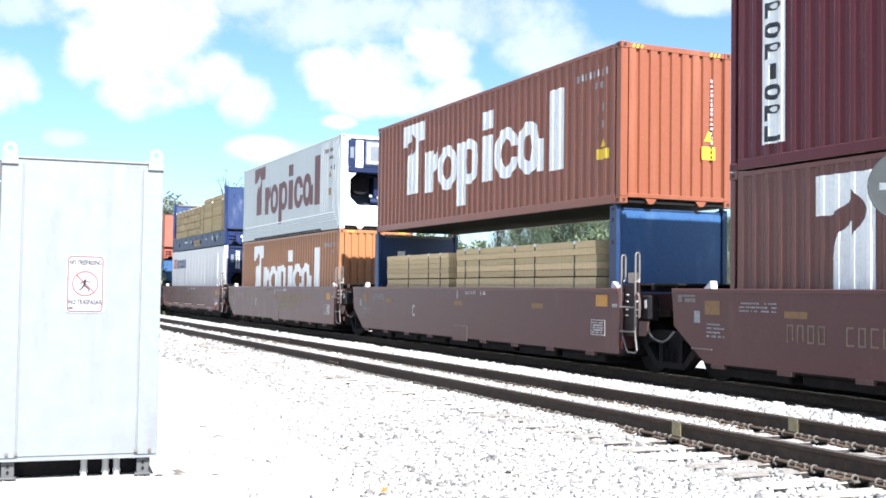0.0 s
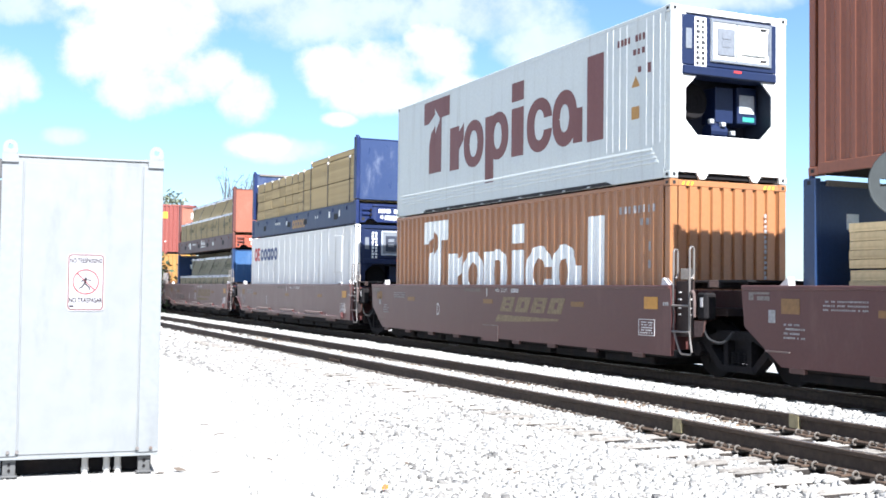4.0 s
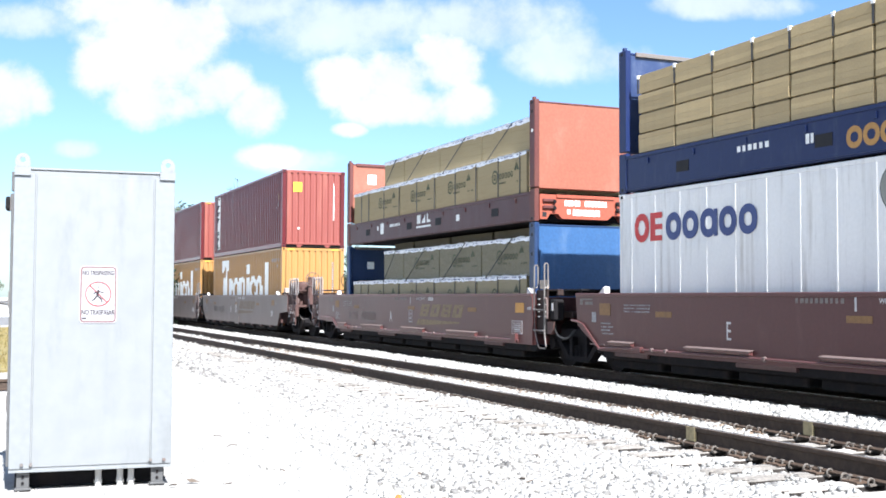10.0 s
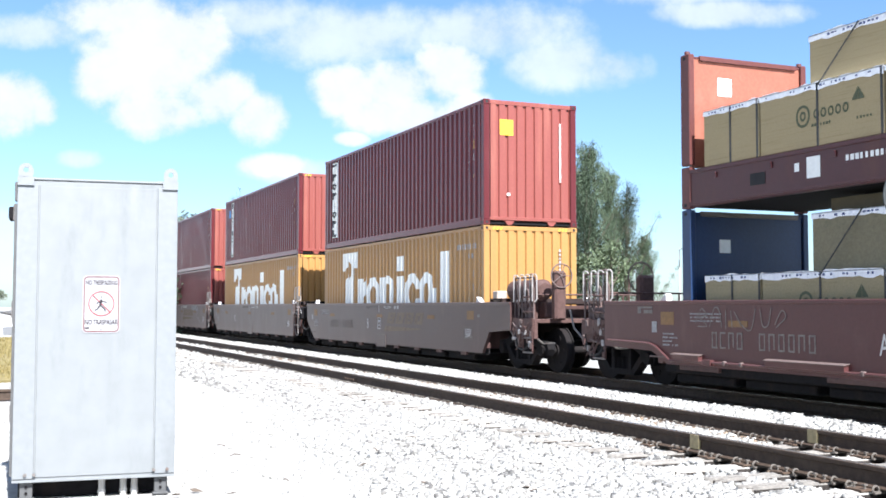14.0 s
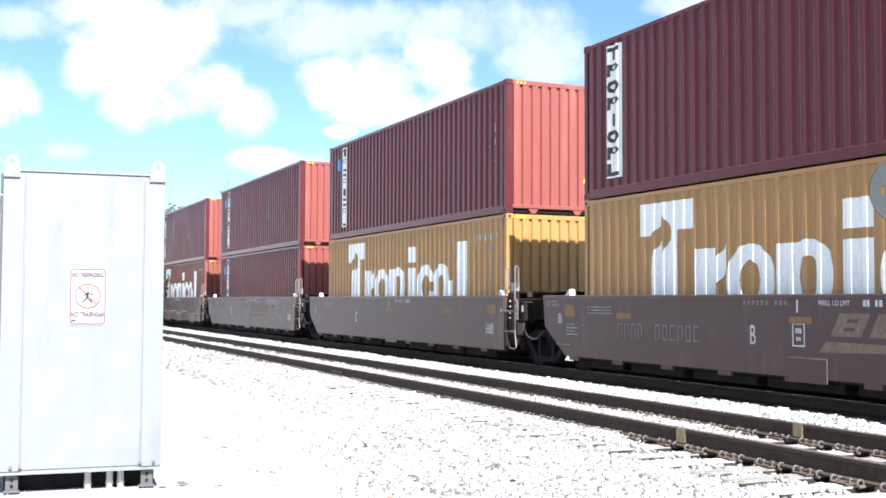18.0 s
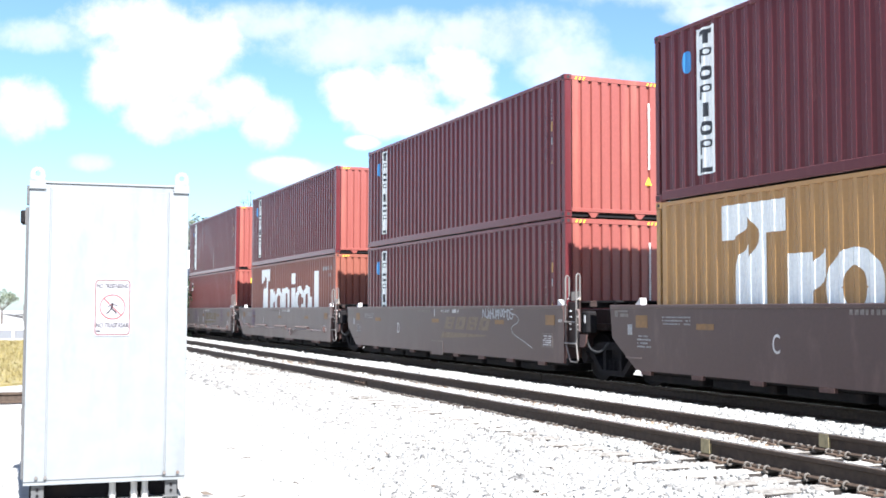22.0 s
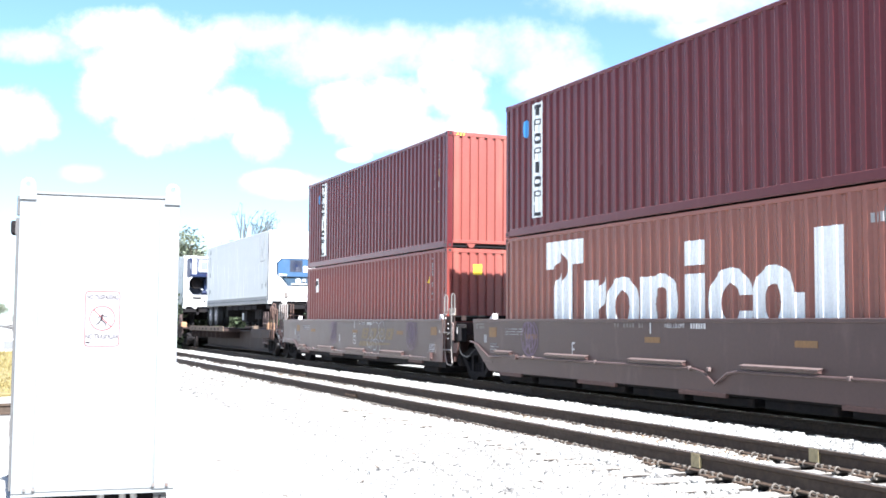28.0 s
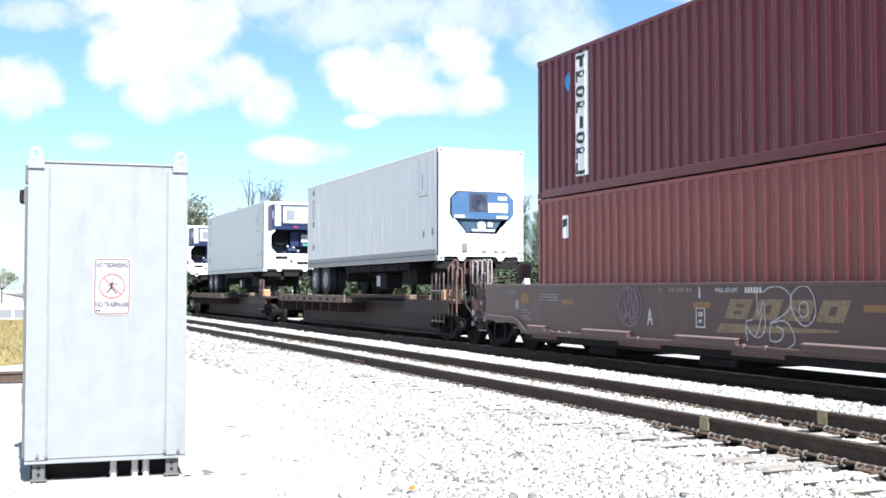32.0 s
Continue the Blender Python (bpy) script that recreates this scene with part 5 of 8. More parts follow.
def painted_front(rows, x=-0.017):
    bm = bmesh.new()
    for y0, y1, z0, z1 in rows:
        box(bm, x, x + 0.003, y0, y1, z0, z1)
    return bm


def lumber_stack(label, length, width, height, layers, boards, seed, low=False, even=False):
    """A strapped pack of sawn boards; low: it lies on battens over the pack beneath."""
    rng = random.Random(seed)
    root = thing("lumber_pack", label, "lumber", "lumber packs")
    hh = height / layers
    timber, k = (lumber_pale, 0.25) if even else (lumber, 1.0)
    mesh = shared(f"board_{length}_{width}_{hh:.4f}", lambda: boxes((-length + 0.01, 0.0, -width / 2, width / 2, 0.0022 * k, hh - 0.0022 * k), bevel=0.003 * k), timber)
    for i in range(layers):
        b = part("board", mesh, timber, root)
        b.matrix_local = pose(rng.uniform(-0.02, 0.02) * k, rng.uniform(-0.016, 0.012) * k, i * hh)
    part("core", boxes((-length + 0.05, -0.05, -width / 2 + 0.03, width / 2 - 0.03, -0.03 if low else 0.01, height - 0.01)), lumber_gap, root)
    return root


def add_straps(root, xs, width, height, white_tab=True):
    for x in xs:
        bm = boxes((x - 0.018, x + 0.018, -width / 2 - 0.012, -width / 2 - 0.004, 0.0, height + 0.006), (x - 0.018, x + 0.018, -width / 2 - 0.012, width / 2 + 0.012, height + 0.002, height + 0.008),
                   (x - 0.018, x + 0.018, width / 2 + 0.004, width / 2 + 0.012, 0.0, height + 0.006))
        s = part("strap", bm, strap_mat, root)
        if white_tab:
            part("corner_guard", boxes((x - 0.032, x + 0.032, -width / 2 - 0.018, -width / 2 + 0.05, height - 0.055, height + 0.012), bevel=0.004), gloss_white, s)


def ply_stack(label, length, width, height, seed, printed=True, skin=None):
    """A pack of plywood sheets under a white plastic cover that hangs over its upper edge."""
    rng = random.Random(seed)
    root = thing("plywood_pack", label, "plywood", "plywood packs")
    bm = bmesh.new()
    box(bm, -length + 0.006 + 0.01 * rng.random(), -0.006, -width / 2, width / 2, 0.002, height - 0.002, bevel=0.004)
    part("plywood_block", bm, skin or ply_pack, root)
    bm = bmesh.new()
    # cover with a ragged lower edge
    k = max(6, int(length / 0.12))
    for s in (-1, 1):
        y = s * (width / 2 + 0.006)
        pts = [(-length * i / k, height - 0.055 - 0.045 * rng.random()) for i in range(k + 1)]
        crest = [(-length * i / k, height + 0.010 + 0.030 * rng.random() ** 2) for i in range(k, -1, -1)]
        prism(bm, pts + crest, min(y, y + s * 0.006), max(y, y + s * 0.006))
    box(bm, -length - 0.004, 0.004, -width / 2 - 0.012, width / 2 + 0.012, height + 0.004, height + 0.016)
    cover = part("plastic_cover", bm, wrap, root, "crumpled white plastic cover")
    P = [(-length + 0.15 + i * 0.075, -length + 0.15 + i * 0.075 + rng.uniform(0.02, 0.06)) for i in range(int((length - 0.3) / 0.075))]
    bm = bmesh.new()
    for a, b in P:
        if rng.random() < 0.6:
            box(bm, a, b, -width / 2 - 0.0165, -width / 2 - 0.0135, height - rng.uniform(0.035, 0.05), height - 0.015)
    part("cover_print", bm, navy_lettering, cover, kind="stuff")
    if printed and length > 1.5:
        y = -width / 2 - 0.002
        prims = [("oval", -length * 0.62, height * 0.52, 0.14, 0.16, 0.105, 0.12), ("oval", -length * 0.62, height * 0.52, 0.06, 0.07, 0.03, 0.035)]
        prims += [("oval", -length * 0.62 + 0.27 + i * 0.14, height * 0.52, 0.055, 0.07, 0.028, 0.04) for i in range(5)]
        prims += [("wedge", -length * 0.62 + 0.95, -length * 0.62 + 1.06, height * 0.6, height * 0.62, height * 0.6, height * 0.8), ("wedge", -length * 0.62 + 1.06, -length * 0.62 + 1.17, height * 0.6, height * 0.8, height * 0.6, height * 0.62)]
        prims += tick_row(-length * 0.55, height * 0.32, 0.4, 0.04, 7, seed) + tick_row(-length * 0.2, height * 0.3, 0.3, 0.035, 5, seed + 1)
        part("maker_print", painted(prims, lambda x: y, []), print_mat, root, "faded green print as plain shapes", "stuff")
    return root


# ---- trucks with turning wheels ----
WHEEL_R = 0.457
WHEELS = []
AXLE = 0.89


def wheelset_mesh():
    bm = bmesh.new()
    rod(bm, (0, -0.95, 0), (0, 0.95, 0), 0.075, 12)
    for s in (-1, 1):
        y = s * 0.755
        rod(bm, (0, y - 0.065, 0), (0, y + 0.065, 0), WHEEL_R, 32)
        rod(bm, (0, y - s * 0.065 - s * 0.0, 0), (0, y - s * 0.095, 0), WHEEL_R + 0.026, 32)
        # hub and six web holes that show the turning
        rod(bm, (0, y + s * 0.065, 0), (0, y + s * 0.10, 0), 0.13, 16)
        for i in range(6):
            a = i * math.pi / 3
            c = Vector((0.28 * math.cos(a), y + s * 0.064, 0.28 * math.sin(a)))
            rod(bm, c, c + Vector((0, s * 0.012, 0)), 0.05, 8)
    return bm


def sideframe_mesh():
    """A cast truss: top chord, two sloping tension legs, columns and pedestals."""
    bm = bmesh.new()
    prism(bm, [(-1.10, 0.48), (-1.08, 0.62), (-0.70, 0.66), (-0.42, 0.76), (0.42, 0.76), (0.70, 0.66), (1.08, 0.62), (1.10, 0.48), (0.66, 0.50), (0.38, 0.62), (-0.38, 0.62), (-0.66, 0.50)], -0.09, 0.09)
    for s in (-1, 1):
        prism(bm, [(s * 0.80, 0.50), (s * 0.62, 0.50), (s * 0.26, 0.16), (s * 0.40, 0.14)], -0.085, 0.085)
        prism(bm, [(s * 0.22, 0.62), (s * 0.32, 0.62), (s * 0.32, 0.20), (s * 0.22, 0.20)], -0.08, 0.08)
        prism(bm, [(s * 1.10, 0.50), (s * 1.02, 0.34), (s * 0.98, 0.50)], -0.08, 0.08)
    prism(bm, [(-0.40, 0.14), (0.40, 0.14), (0.36, 0.24), (-0.36, 0.24)], -0.09, 0.09)
    return bm


def add_truck(root, x, number=0):
    t = part("truck", shared("bolster", lambda: boxes((-0.22, 0.22, -1.02, 1.02, 0.42, 0.66), (-0.32, 0.32, -0.45, 0.45, 0.62, 0.80), bevel=0.02), truck_black), truck_black, root, "grimy cast-steel two-axle truck")
    t.matrix_local = pose(x, 0, 0)
    for s in (-1, 1):
        f = part("side_frame", shared("side_frame", sideframe_mesh, truck_black), truck_black, t)
        f.matrix_local = pose(0, s * 1.05, 0)

        def springs():
            bm = bmesh.new()
            for dx in (-0.14, 0.0, 0.14):
                for k in range(7):
                    ring(bm, (dx, 0, 0.22 + 0.035 * k), 0.055, 0.014, "z", 10, 4)
            return bm
        sp = part("spring", shared("spring", springs, truck_black), truck_black, t, kind="stuff")
        sp.matrix_local = pose(0, s * 1.05, 0)
        for dx in (-AXLE, AXLE):
            def cap():
                bm = bmesh.new()
                rod(bm, (0, -0.14, 0), (0, 0.14, 0), 0.11, 12)
                return bm
            c = part("axle_box", shared("axle_box", cap, truck_black), truck_black, t)
            c.matrix_local = pose(dx, s * 1.06, WHEEL_R)
    for dx in (-AXLE, AXLE):
        w = part("wheel", shared("wheel", wheelset_mesh, wheel_steel), wheel_steel, t, "steel wheelset")
        w.matrix_local = pose(dx, 0, WHEEL_R)
        WHEELS.append((w, dx))
    return t


# ---- well cars ----
SILL = 1.44
SKIN = -1.50        # the near face of a car's side


def number_marks(root, x, z, seed, material=None):
    """Reporting marks and number, as plain blocks."""
    rng = random.Random(seed)
    P = []
    for i in range(4):
        P.append(("bar", x + i * 0.20, x + i * 0.20 + 0.13, z, z + 0.25))
    for i in range(6):
        P.append(("bar", x + 1.1 + i * 0.205, x + 1.1 + i * 0.205 + 0.13, z, z + 0.25))
    bm = bmesh.new()
    for _, a, b, c, d in P:
        t = 0.026
        y0, y1 = SKIN - 0.006, SKIN - 0.002
        k = rng.choice((0, 1, 2))
        box(bm, a, a + t, y0, y1, c, d)
        box(bm, a + t, b, y0, y1, d - t, d)
        if k != 1:
            box(bm, a + t, b, y0, y1, c, c + t)
        if k != 0:
            box(bm, b - t, b, y0, y1, c + t, d - t)
    return part("reporting_mark", bm, material or faded_gold, root, "faded reporting marks as plain blocks", "stuff")


def slanted_logo(root, x, z, w, h, material, n=4):
    """The railway's name as plain slanted blocks over a long swoosh."""
    bm = bmesh.new()
    step = w / n
    for i in range(n):
        a, b, lean = x + i * step, x + i * step + step * 0.80, 0.16
        def block(u0, u1, p, q):
            x0, x1 = a + (b - a) * u0, a + (b - a) * u1
            prism(bm, [(x0 + lean * p, z + h * p), (x1 + lean * p, z + h * p), (x1 + lean * q, z + h * q), (x0 + lean * q, z + h * q)], SKIN - 0.0045, SKIN - 0.002)
        slots = ((0.38, 0.62, 0.28, 0.72),) if i % 2 else ((0.34, 0.70, 0.24, 0.40), (0.34, 0.70, 0.60, 0.76))
        edge = 0.0
        for u0, u1, p, q in slots:
            block(0.0, 1.0, edge, p)
            block(0.0, u0, p, q)
            block(u1, 1.0, p, q)
            edge = q
        block(0.0, 1.0, edge, 1.0)
    part("railway_logo", bm, material, root, "faded gold railway lettering as plain slanted blocks", "stuff")
    bm = bmesh.new()
    prism(bm, [(x - 0.22, z - 0.22), (x + 0.9, z - 0.19), (x + w * 0.90, z - 0.135), (x + w * 0.92, z - 0.10), (x - 0.08, z - 0.07)], SKIN - 0.006, SKIN - 0.002)
    part("logo_swoosh", bm, material, root)


def ticks(root, x, z, length, h, n, seed, material=None, name="stencil_text"):
    bm = bmesh.new()
    for _, a, b, c, d in tick_row(x, z, length, h, n, seed):
        box(bm, a, b, SKIN - 0.005, SKIN - 0.001, c, d)
    return part(name, bm, material or stencil, root, kind="stuff")


def add_ladder(root, x, paint, side=-1):
    """Corner ladder: two tall grab loops over a pair of stiles, two rungs and a stirrup that narrows downwards."""
    y = side * 1.46
    r = 0.016

    def loops():
        bm = bmesh.new()
        for dx, top in ((-0.02, 2.02), (0.40, 2.05)):
            pipe(bm, [(dx, y, 1.10), (dx, y, top - 0.04), (dx, y + 0.02, top), (dx, y + 0.06, top), (dx, y + 0.08, top - 0.04), (dx, y + 0.08, 1.62), (dx, y + 0.05, 1.57), (dx, y + 0.01, 1.56)], r * 1.1, 8)
        return bm
    lad = part("ladder", shared("ladder", loops, steel_bar), steel_bar, root, "worn steel corner ladder with a stirrup step")
    lad.matrix_local = pose(x, 0, 0)

    def stile():
        return boxes((-0.02, 0.02, y - 0.008, y + 0.008, 0.70, 1.12))
    for dx in (-0.02, 0.40):
        part("stile", shared("stile", stile, steel_bar), steel_bar, lad).matrix_local = pose(dx, 0, 0)

    def rung():
        return rod(bmesh.new(), (-0.06, y - 0.02, 0), (0.42, y - 0.02, 0), r, 8)
    for z in (0.72, 1.13):
        part("rung", shared("rung", rung, steel_bar), steel_bar, lad).matrix_local = pose(0, 0, z)

    def step():
        return pipe(bmesh.new(), [(0.0, y, 0.72), (0.06, y, 0.58), (0.16, y, 0.40), (0.20, y, 0.37), (0.42, y, 0.37), (0.46, y, 0.41), (0.42, y, 0.58), (0.40, y, 0.72)], r, 8)
    part("stirrup", shared("stirrup", step, steel_bar), steel_bar, lad)
    # the end plate behind the ladder, its bolts, and the fittings beside it
    end = part("end_plate", boxes((x - 0.04, x + 0.40, -1.40, -1.36, 0.64, 1.52), bevel=0.006), spine_dark, root)

    def studs():
        bm = bmesh.new()
        for z in (0.98, 1.08, 1.22, 1.33):
            for dx in (0.06, 0.34):
                box(bm, dx, dx + 0.05, -1.425, -1.40, z, z + 0.022)
        return bm
    part("studs", shared("ladder_studs", studs, stencil), stencil, end, kind="stuff").matrix_local = pose(x, 0, 0)
    part("step_board", boxes((x + 0.05, x + 0.36, -1.38, -1.33, 1.54, 1.72), bevel=0.01), board_tan, end, "pale tan board behind the ladder")
    part("valve_case", boxes((x + 0.52, x + 0.74, -1.42, -1.20, 0.92, 1.34), bevel=0.03), truck_black, end)
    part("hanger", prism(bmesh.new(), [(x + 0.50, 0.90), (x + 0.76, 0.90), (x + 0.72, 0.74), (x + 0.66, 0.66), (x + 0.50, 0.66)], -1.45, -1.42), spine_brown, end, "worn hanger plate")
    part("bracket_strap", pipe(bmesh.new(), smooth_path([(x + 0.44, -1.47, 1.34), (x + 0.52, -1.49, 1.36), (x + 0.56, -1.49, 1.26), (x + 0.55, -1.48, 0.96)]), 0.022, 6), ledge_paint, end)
    part("nameplate", boxes((x + 0.62, x + 0.68, -1.426, -1.421, 1.12, 1.26)), stencil, end)


def well_car(letter, paint, label, lead=False, tail=False, ledges=False, seed=0, logo=True, number_first=False, dim=False, gold=None, ledge_z=0.58, dip=False, plate=False, open_floor=False):
    root = thing("well_car", label, "well car", "articulated well cars")
    x_front = 1.88 if lead else 0.41
    x_back = -14.15 if tail else -13.25
    # side plates, cut away over the trucks
    low = 0.42 if ledges and ledge_z < 0.7 else 0.325
    out = []
    if lead:
        out += [(x_front, SILL), (x_front, 0.86), (0.85, 0.80), (0.5, low)]
    else:
        out += [(x_front, SILL), (0.44, 0.95), (0.42, low)]
    if tail:
        out += [(-12.25, low), (-12.68, 0.62), (x_back, 0.66), (x_back, SILL)]
    else:
        out += [(-12.40, low), (-13.18, 0.86), (x_back, SILL)]
    for s in (-1, 1):
        a, b = sorted((s * 1.50, s * 1.43))
        bm = bmesh.new()
        prism(bm, out, a, b)
        sd = part("side_sill", bm, paint, root, "deep plate side of the well")
        part("top_chord", boxes((x_back + 0.02, x_front - 0.02, min(s * 1.520, s * 1.36), max(s * 1.520, s * 1.36), SILL - 0.05, SILL + 0.012), bevel=0.008), paint, sd)
        part("bottom_chord", boxes((-12.38, 0.5, min(s * 1.44, s * 1.30), max(s * 1.44, s * 1.30), 0.30, 0.42), bevel=0.008), truck_black, sd)
    part("well_floor", boxes((-12.4, 0.3, -1.36, 1.36, 0.275, WELL_FLOOR - 0.005)), truck_black, root)
    # end decks over the trucks
    for x0, x1 in ((0.35, 2.0 if lead else 1.25), (x_back - (0.45 if tail else 0.0), -12.55)):
        part("end_deck", boxes((x0, x1, -1.05, 1.05, 0.98, 1.10), (x0, x1, -0.35, 0.35, 0.72, 0.98), bevel=0.01), spine_dark, root)
    for x0, x1 in ((0.25, 0.40), (-12.62, -12.46)):
        part("bulkhead", boxes((x0, x1, -1.42, 1.42, 0.42, 1.38), bevel=0.01), paint, root)
    # walkway grating across the end
    part("crossover_walkway", boxes((0.62, 1.22, -1.36, 1.30, 1.50, 1.535), (0.62, 0.66, -1.36, 1.30, 1.40, 1.50), (1.18, 1.22, -1.36, 1.30, 1.42, 1.50), bevel=0.004), spine_dark, root, "grating walkway across the car end")
    if not tail:
        part("crossover_walkway", boxes((-13.95, -13.28, -1.36, 1.30, 1.50, 1.535), (-13.95, -13.91, -1.36, 1.30, 1.42, 1.50), (-13.45, -13.35, -1.30, -1.2, 1.1, 1.5), bevel=0.004), truck_black, root)
    if not lead:
        add_ladder(root, 0.46, paint)
        bm = bmesh.new()
        pipe(bm, [(0.95, -1.3, 1.30), (1.05, -1.34, 1.28), (1.10, -1.34, 0.95)], 0.017, 6)
        part("grab_iron", bm, paint, root)
        bm = bmesh.new()
        pipe(bm, smooth_path([(1.0, -1.30, 0.95), (1.15, -1.34, 0.66), (1.45, -1.3, 0.58), (1.6, -1.2, 0.75)]), 0.022, 6)
        part("air_hose", bm, rubber, root)
    # pads that the container corners stand on, and white guide castings
    for x in (0.05, -BOX_L - 0.05):
        for s in (-1, 1):
            bm = bmesh.new()
            k = 1 if x > -1 else -1
            prism(bm, [(x + k * 0.06, SILL), (x + k * 0.26, SILL), (x + k * 0.22, SILL + 0.03), (x + k * 0.08, SILL + 0.13)], s * 1.40 - 0.06, s * 1.40 + 0.06)
            part("container_guide", bm, stencil, root, "pale guide casting for the container corner")
    # bottom pads or ledges
    if ledges:
        z = ledge_z
        for x0, x1 in ((-12.0, -11.3), (-9.75, -8.2), (-6.75, -5.2), (-3.75, -2.15)):
            bm = bmesh.new()
            deep = 0.12 if letter == "A" else 0.05
            prism(bm, [(-1.501, z + 0.022), (-1.588, z + 0.002), (-1.575, z - deep * 0.6), (-1.501, z - deep)], x0, x1, "x")
            ledge = part("step_ledge", bm, paint, root, "welded ledge on the side plate")
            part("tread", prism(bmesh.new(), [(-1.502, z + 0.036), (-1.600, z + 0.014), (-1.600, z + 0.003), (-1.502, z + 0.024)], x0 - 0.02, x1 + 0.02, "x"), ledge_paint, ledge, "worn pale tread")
        bm = bmesh.new()
        pts = [(-0.1, -1.545, z - 0.08), (-3.85, -1.545, z - 0.08)]
        pts += [(-4.1, -1.545, z - 0.12), (-4.4, -1.545, z - 0.30), (-4.7, -1.545, z - 0.12)] if dip else []
        pts += [(-4.95, -1.545, z - 0.08), (-11.7, -1.545, z - 0.08)]
        pts += [(-12.1, -1.545, z - 0.10), (-12.52, -1.53, 0.70), (-12.72, -1.53, 0.745), (-14.0, -1.52, 0.77)] if tail else [(-12.35, -1.545, z - 0.12), (-12.95, -1.52, 0.88), (-13.15, -1.52, 0.93), (-13.4, -1.5, 0.95)]
        pipe(bm, pts, 0.020, 8)
        part("brake_pipe", bm, paint, root, "brake pipe along the lower edge")
        for x in (-0.28, -11.1):
            part("bracket", boxes((x - 0.10, x + 0.10, -1.58, -1.50, z - 0.13, z + (0.05 if x > -1 else -0.04)), bevel=0.006), paint, root)
        for x in (-1.6, -4.55, -5.05, -7.9, -10.3, -10.7):
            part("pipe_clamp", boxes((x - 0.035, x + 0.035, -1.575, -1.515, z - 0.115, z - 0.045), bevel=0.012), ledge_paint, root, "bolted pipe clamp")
        for x0, x1 in ((-11.9, -10.9), (-8.6, -7.3), (-5.4, -4.2), (-1.8, -0.9)):
            part("bottom_pad", boxes((x0, x1, -1.503, -1.44, low - 0.07, low - 0.003), bevel=0.006), spine_brown, root)
    else:
        for i in range(9):
            x = -0.5 - i * 1.45
            part("bottom_pad", boxes((x - 0.15, x + 0.15, -1.503, -1.44, 0.255, 0.322), bevel=0.006), spine_brown, root)
    if not ledges:
        panel = part("lower_panel", boxes((-6.35, -5.62, -1.509, -1.501, 0.262, 0.60), bevel=0.003), paint, root, "raised plate at the lower edge")
        part("panel_rim", boxes((-6.35, -5.62, -1.514, -1.5095, 0.585, 0.60), (-5.635, -5.62, -1.514, -1.5095, 0.27, 0.585)), stencil_dim, panel)
    # cross bearers under the floor
    for i in (0, 3, 5) if open_floor else range(7):
        x = -0.35 - i * 1.74
        part("cross_bearer", shared(f"cross_bearer_{open_floor}", lambda: boxes((-0.95, 0.0, -1.28, 1.28, 0.13, 0.27), bevel=0.02) if open_floor else boxes((-1.50, 0.0, -1.28, 1.28, 0.13, 0.27), bevel=0.02), truck_black), truck_black, root).matrix_local = pose(x, 0, 0)
    # markings
    lamp = amber if paint is car_brown else dull_amber
    letters(letter, 0.40, stencil, root, Matrix.Translation(({"A": -7.58, "B": -7.1}.get(letter, -8.75), SKIN - 0.004, 0.86)) @ SIDE @ Matrix.Diagonal((0.62, 1, 1, 1)), "unit_letter")
    ticks(root, -7.3, 1.30, 0.95, 0.07, 10, seed + 1, stencil_dim)
    part("stencil_bar", boxes((-6.20, -6.165, SKIN - 0.005, SKIN - 0.001, 1.20, 1.38)), stencil, root)
    load = letters("WELL LD LMT", 0.10, stencil, root, Matrix.Translation((-5.50, SKIN - 0.004, 1.332)) @ SIDE @ Matrix.Diagonal((0.92, 1, 1, 1)), "load_stencil")
    load["kind"] = "stuff"
    ticks(root, -5.06, 1.29, 0.40, 0.085, 6, seed + 2)
    if logo:
        slanted_logo(root, -5.56, 0.90, 2.66, 0.30, gold or faded_gold)
    if number_first:
        number_marks(root, -11.05 if ledges else -10.6, 0.72, seed + 3, stencil_dim if dim else None)
    for x, z, w, h in ((0.07, 1.13 if letter == "C" and paint is car_brown else 1.06, 0.38, 0.20), (-12.45 if letter == "D" and paint is car_brown else -12.04, 1.06, 0.36, 0.21)):
        part("reflector", boxes((x - w, x, SKIN - 0.006, SKIN - 0.001, z, z + h)), lamp if x > -5 else dull_amber, root, "dusty amber reflector panel")
    for x in (-2.22, -5.9, -10.2):
        part("reflector", boxes((x - 0.45, x, SKIN - 0.006, SKIN - 0.001, 1.05, 1.145)), dull_amber, root)
    for x0, x1, z0, z1 in ((-0.47, -0.01, 0.88, 0.892), (-0.47, -0.01, 0.62, 0.632), (-0.47, -0.458, 0.632, 0.88), (-0.022, -0.01, 0.632, 0.88)):
        part("data_panel", boxes((x0, x1, SKIN - 0.005, SKIN - 0.001, z0, z1)), stencil if paint is car_brown else stencil_dim, root, "thin painted data frame")
    for k in range(5):
        ticks(root, -0.42 + 0.03 * (k % 2), 0.655 + 0.043 * k, 0.36 - 0.05 * (k % 2), 0.024, 10, seed + 20 + k)
    ticks(root, 0.22, 1.12, 0.16, 0.06, 3, seed + 55, serial_white)
    part("vent_plate", boxes((-13.08, -12.64, SKIN - 0.006, SKIN - 0.001, 1.325, 1.355), (-13.08, -12.98, SKIN - 0.006, SKIN - 0.001, 1.24, 1.325), (-12.9, -12.64, SKIN - 0.006, SKIN - 0.001, 1.24, 1.30)), stencil_dim, root, "small pale stencilled panel")
    part("seam_bar", boxes((-12.72, -12.22, SKIN - 0.018, SKIN - 0.001, 0.52, 0.545), bevel=0.003), ledge_paint, root)
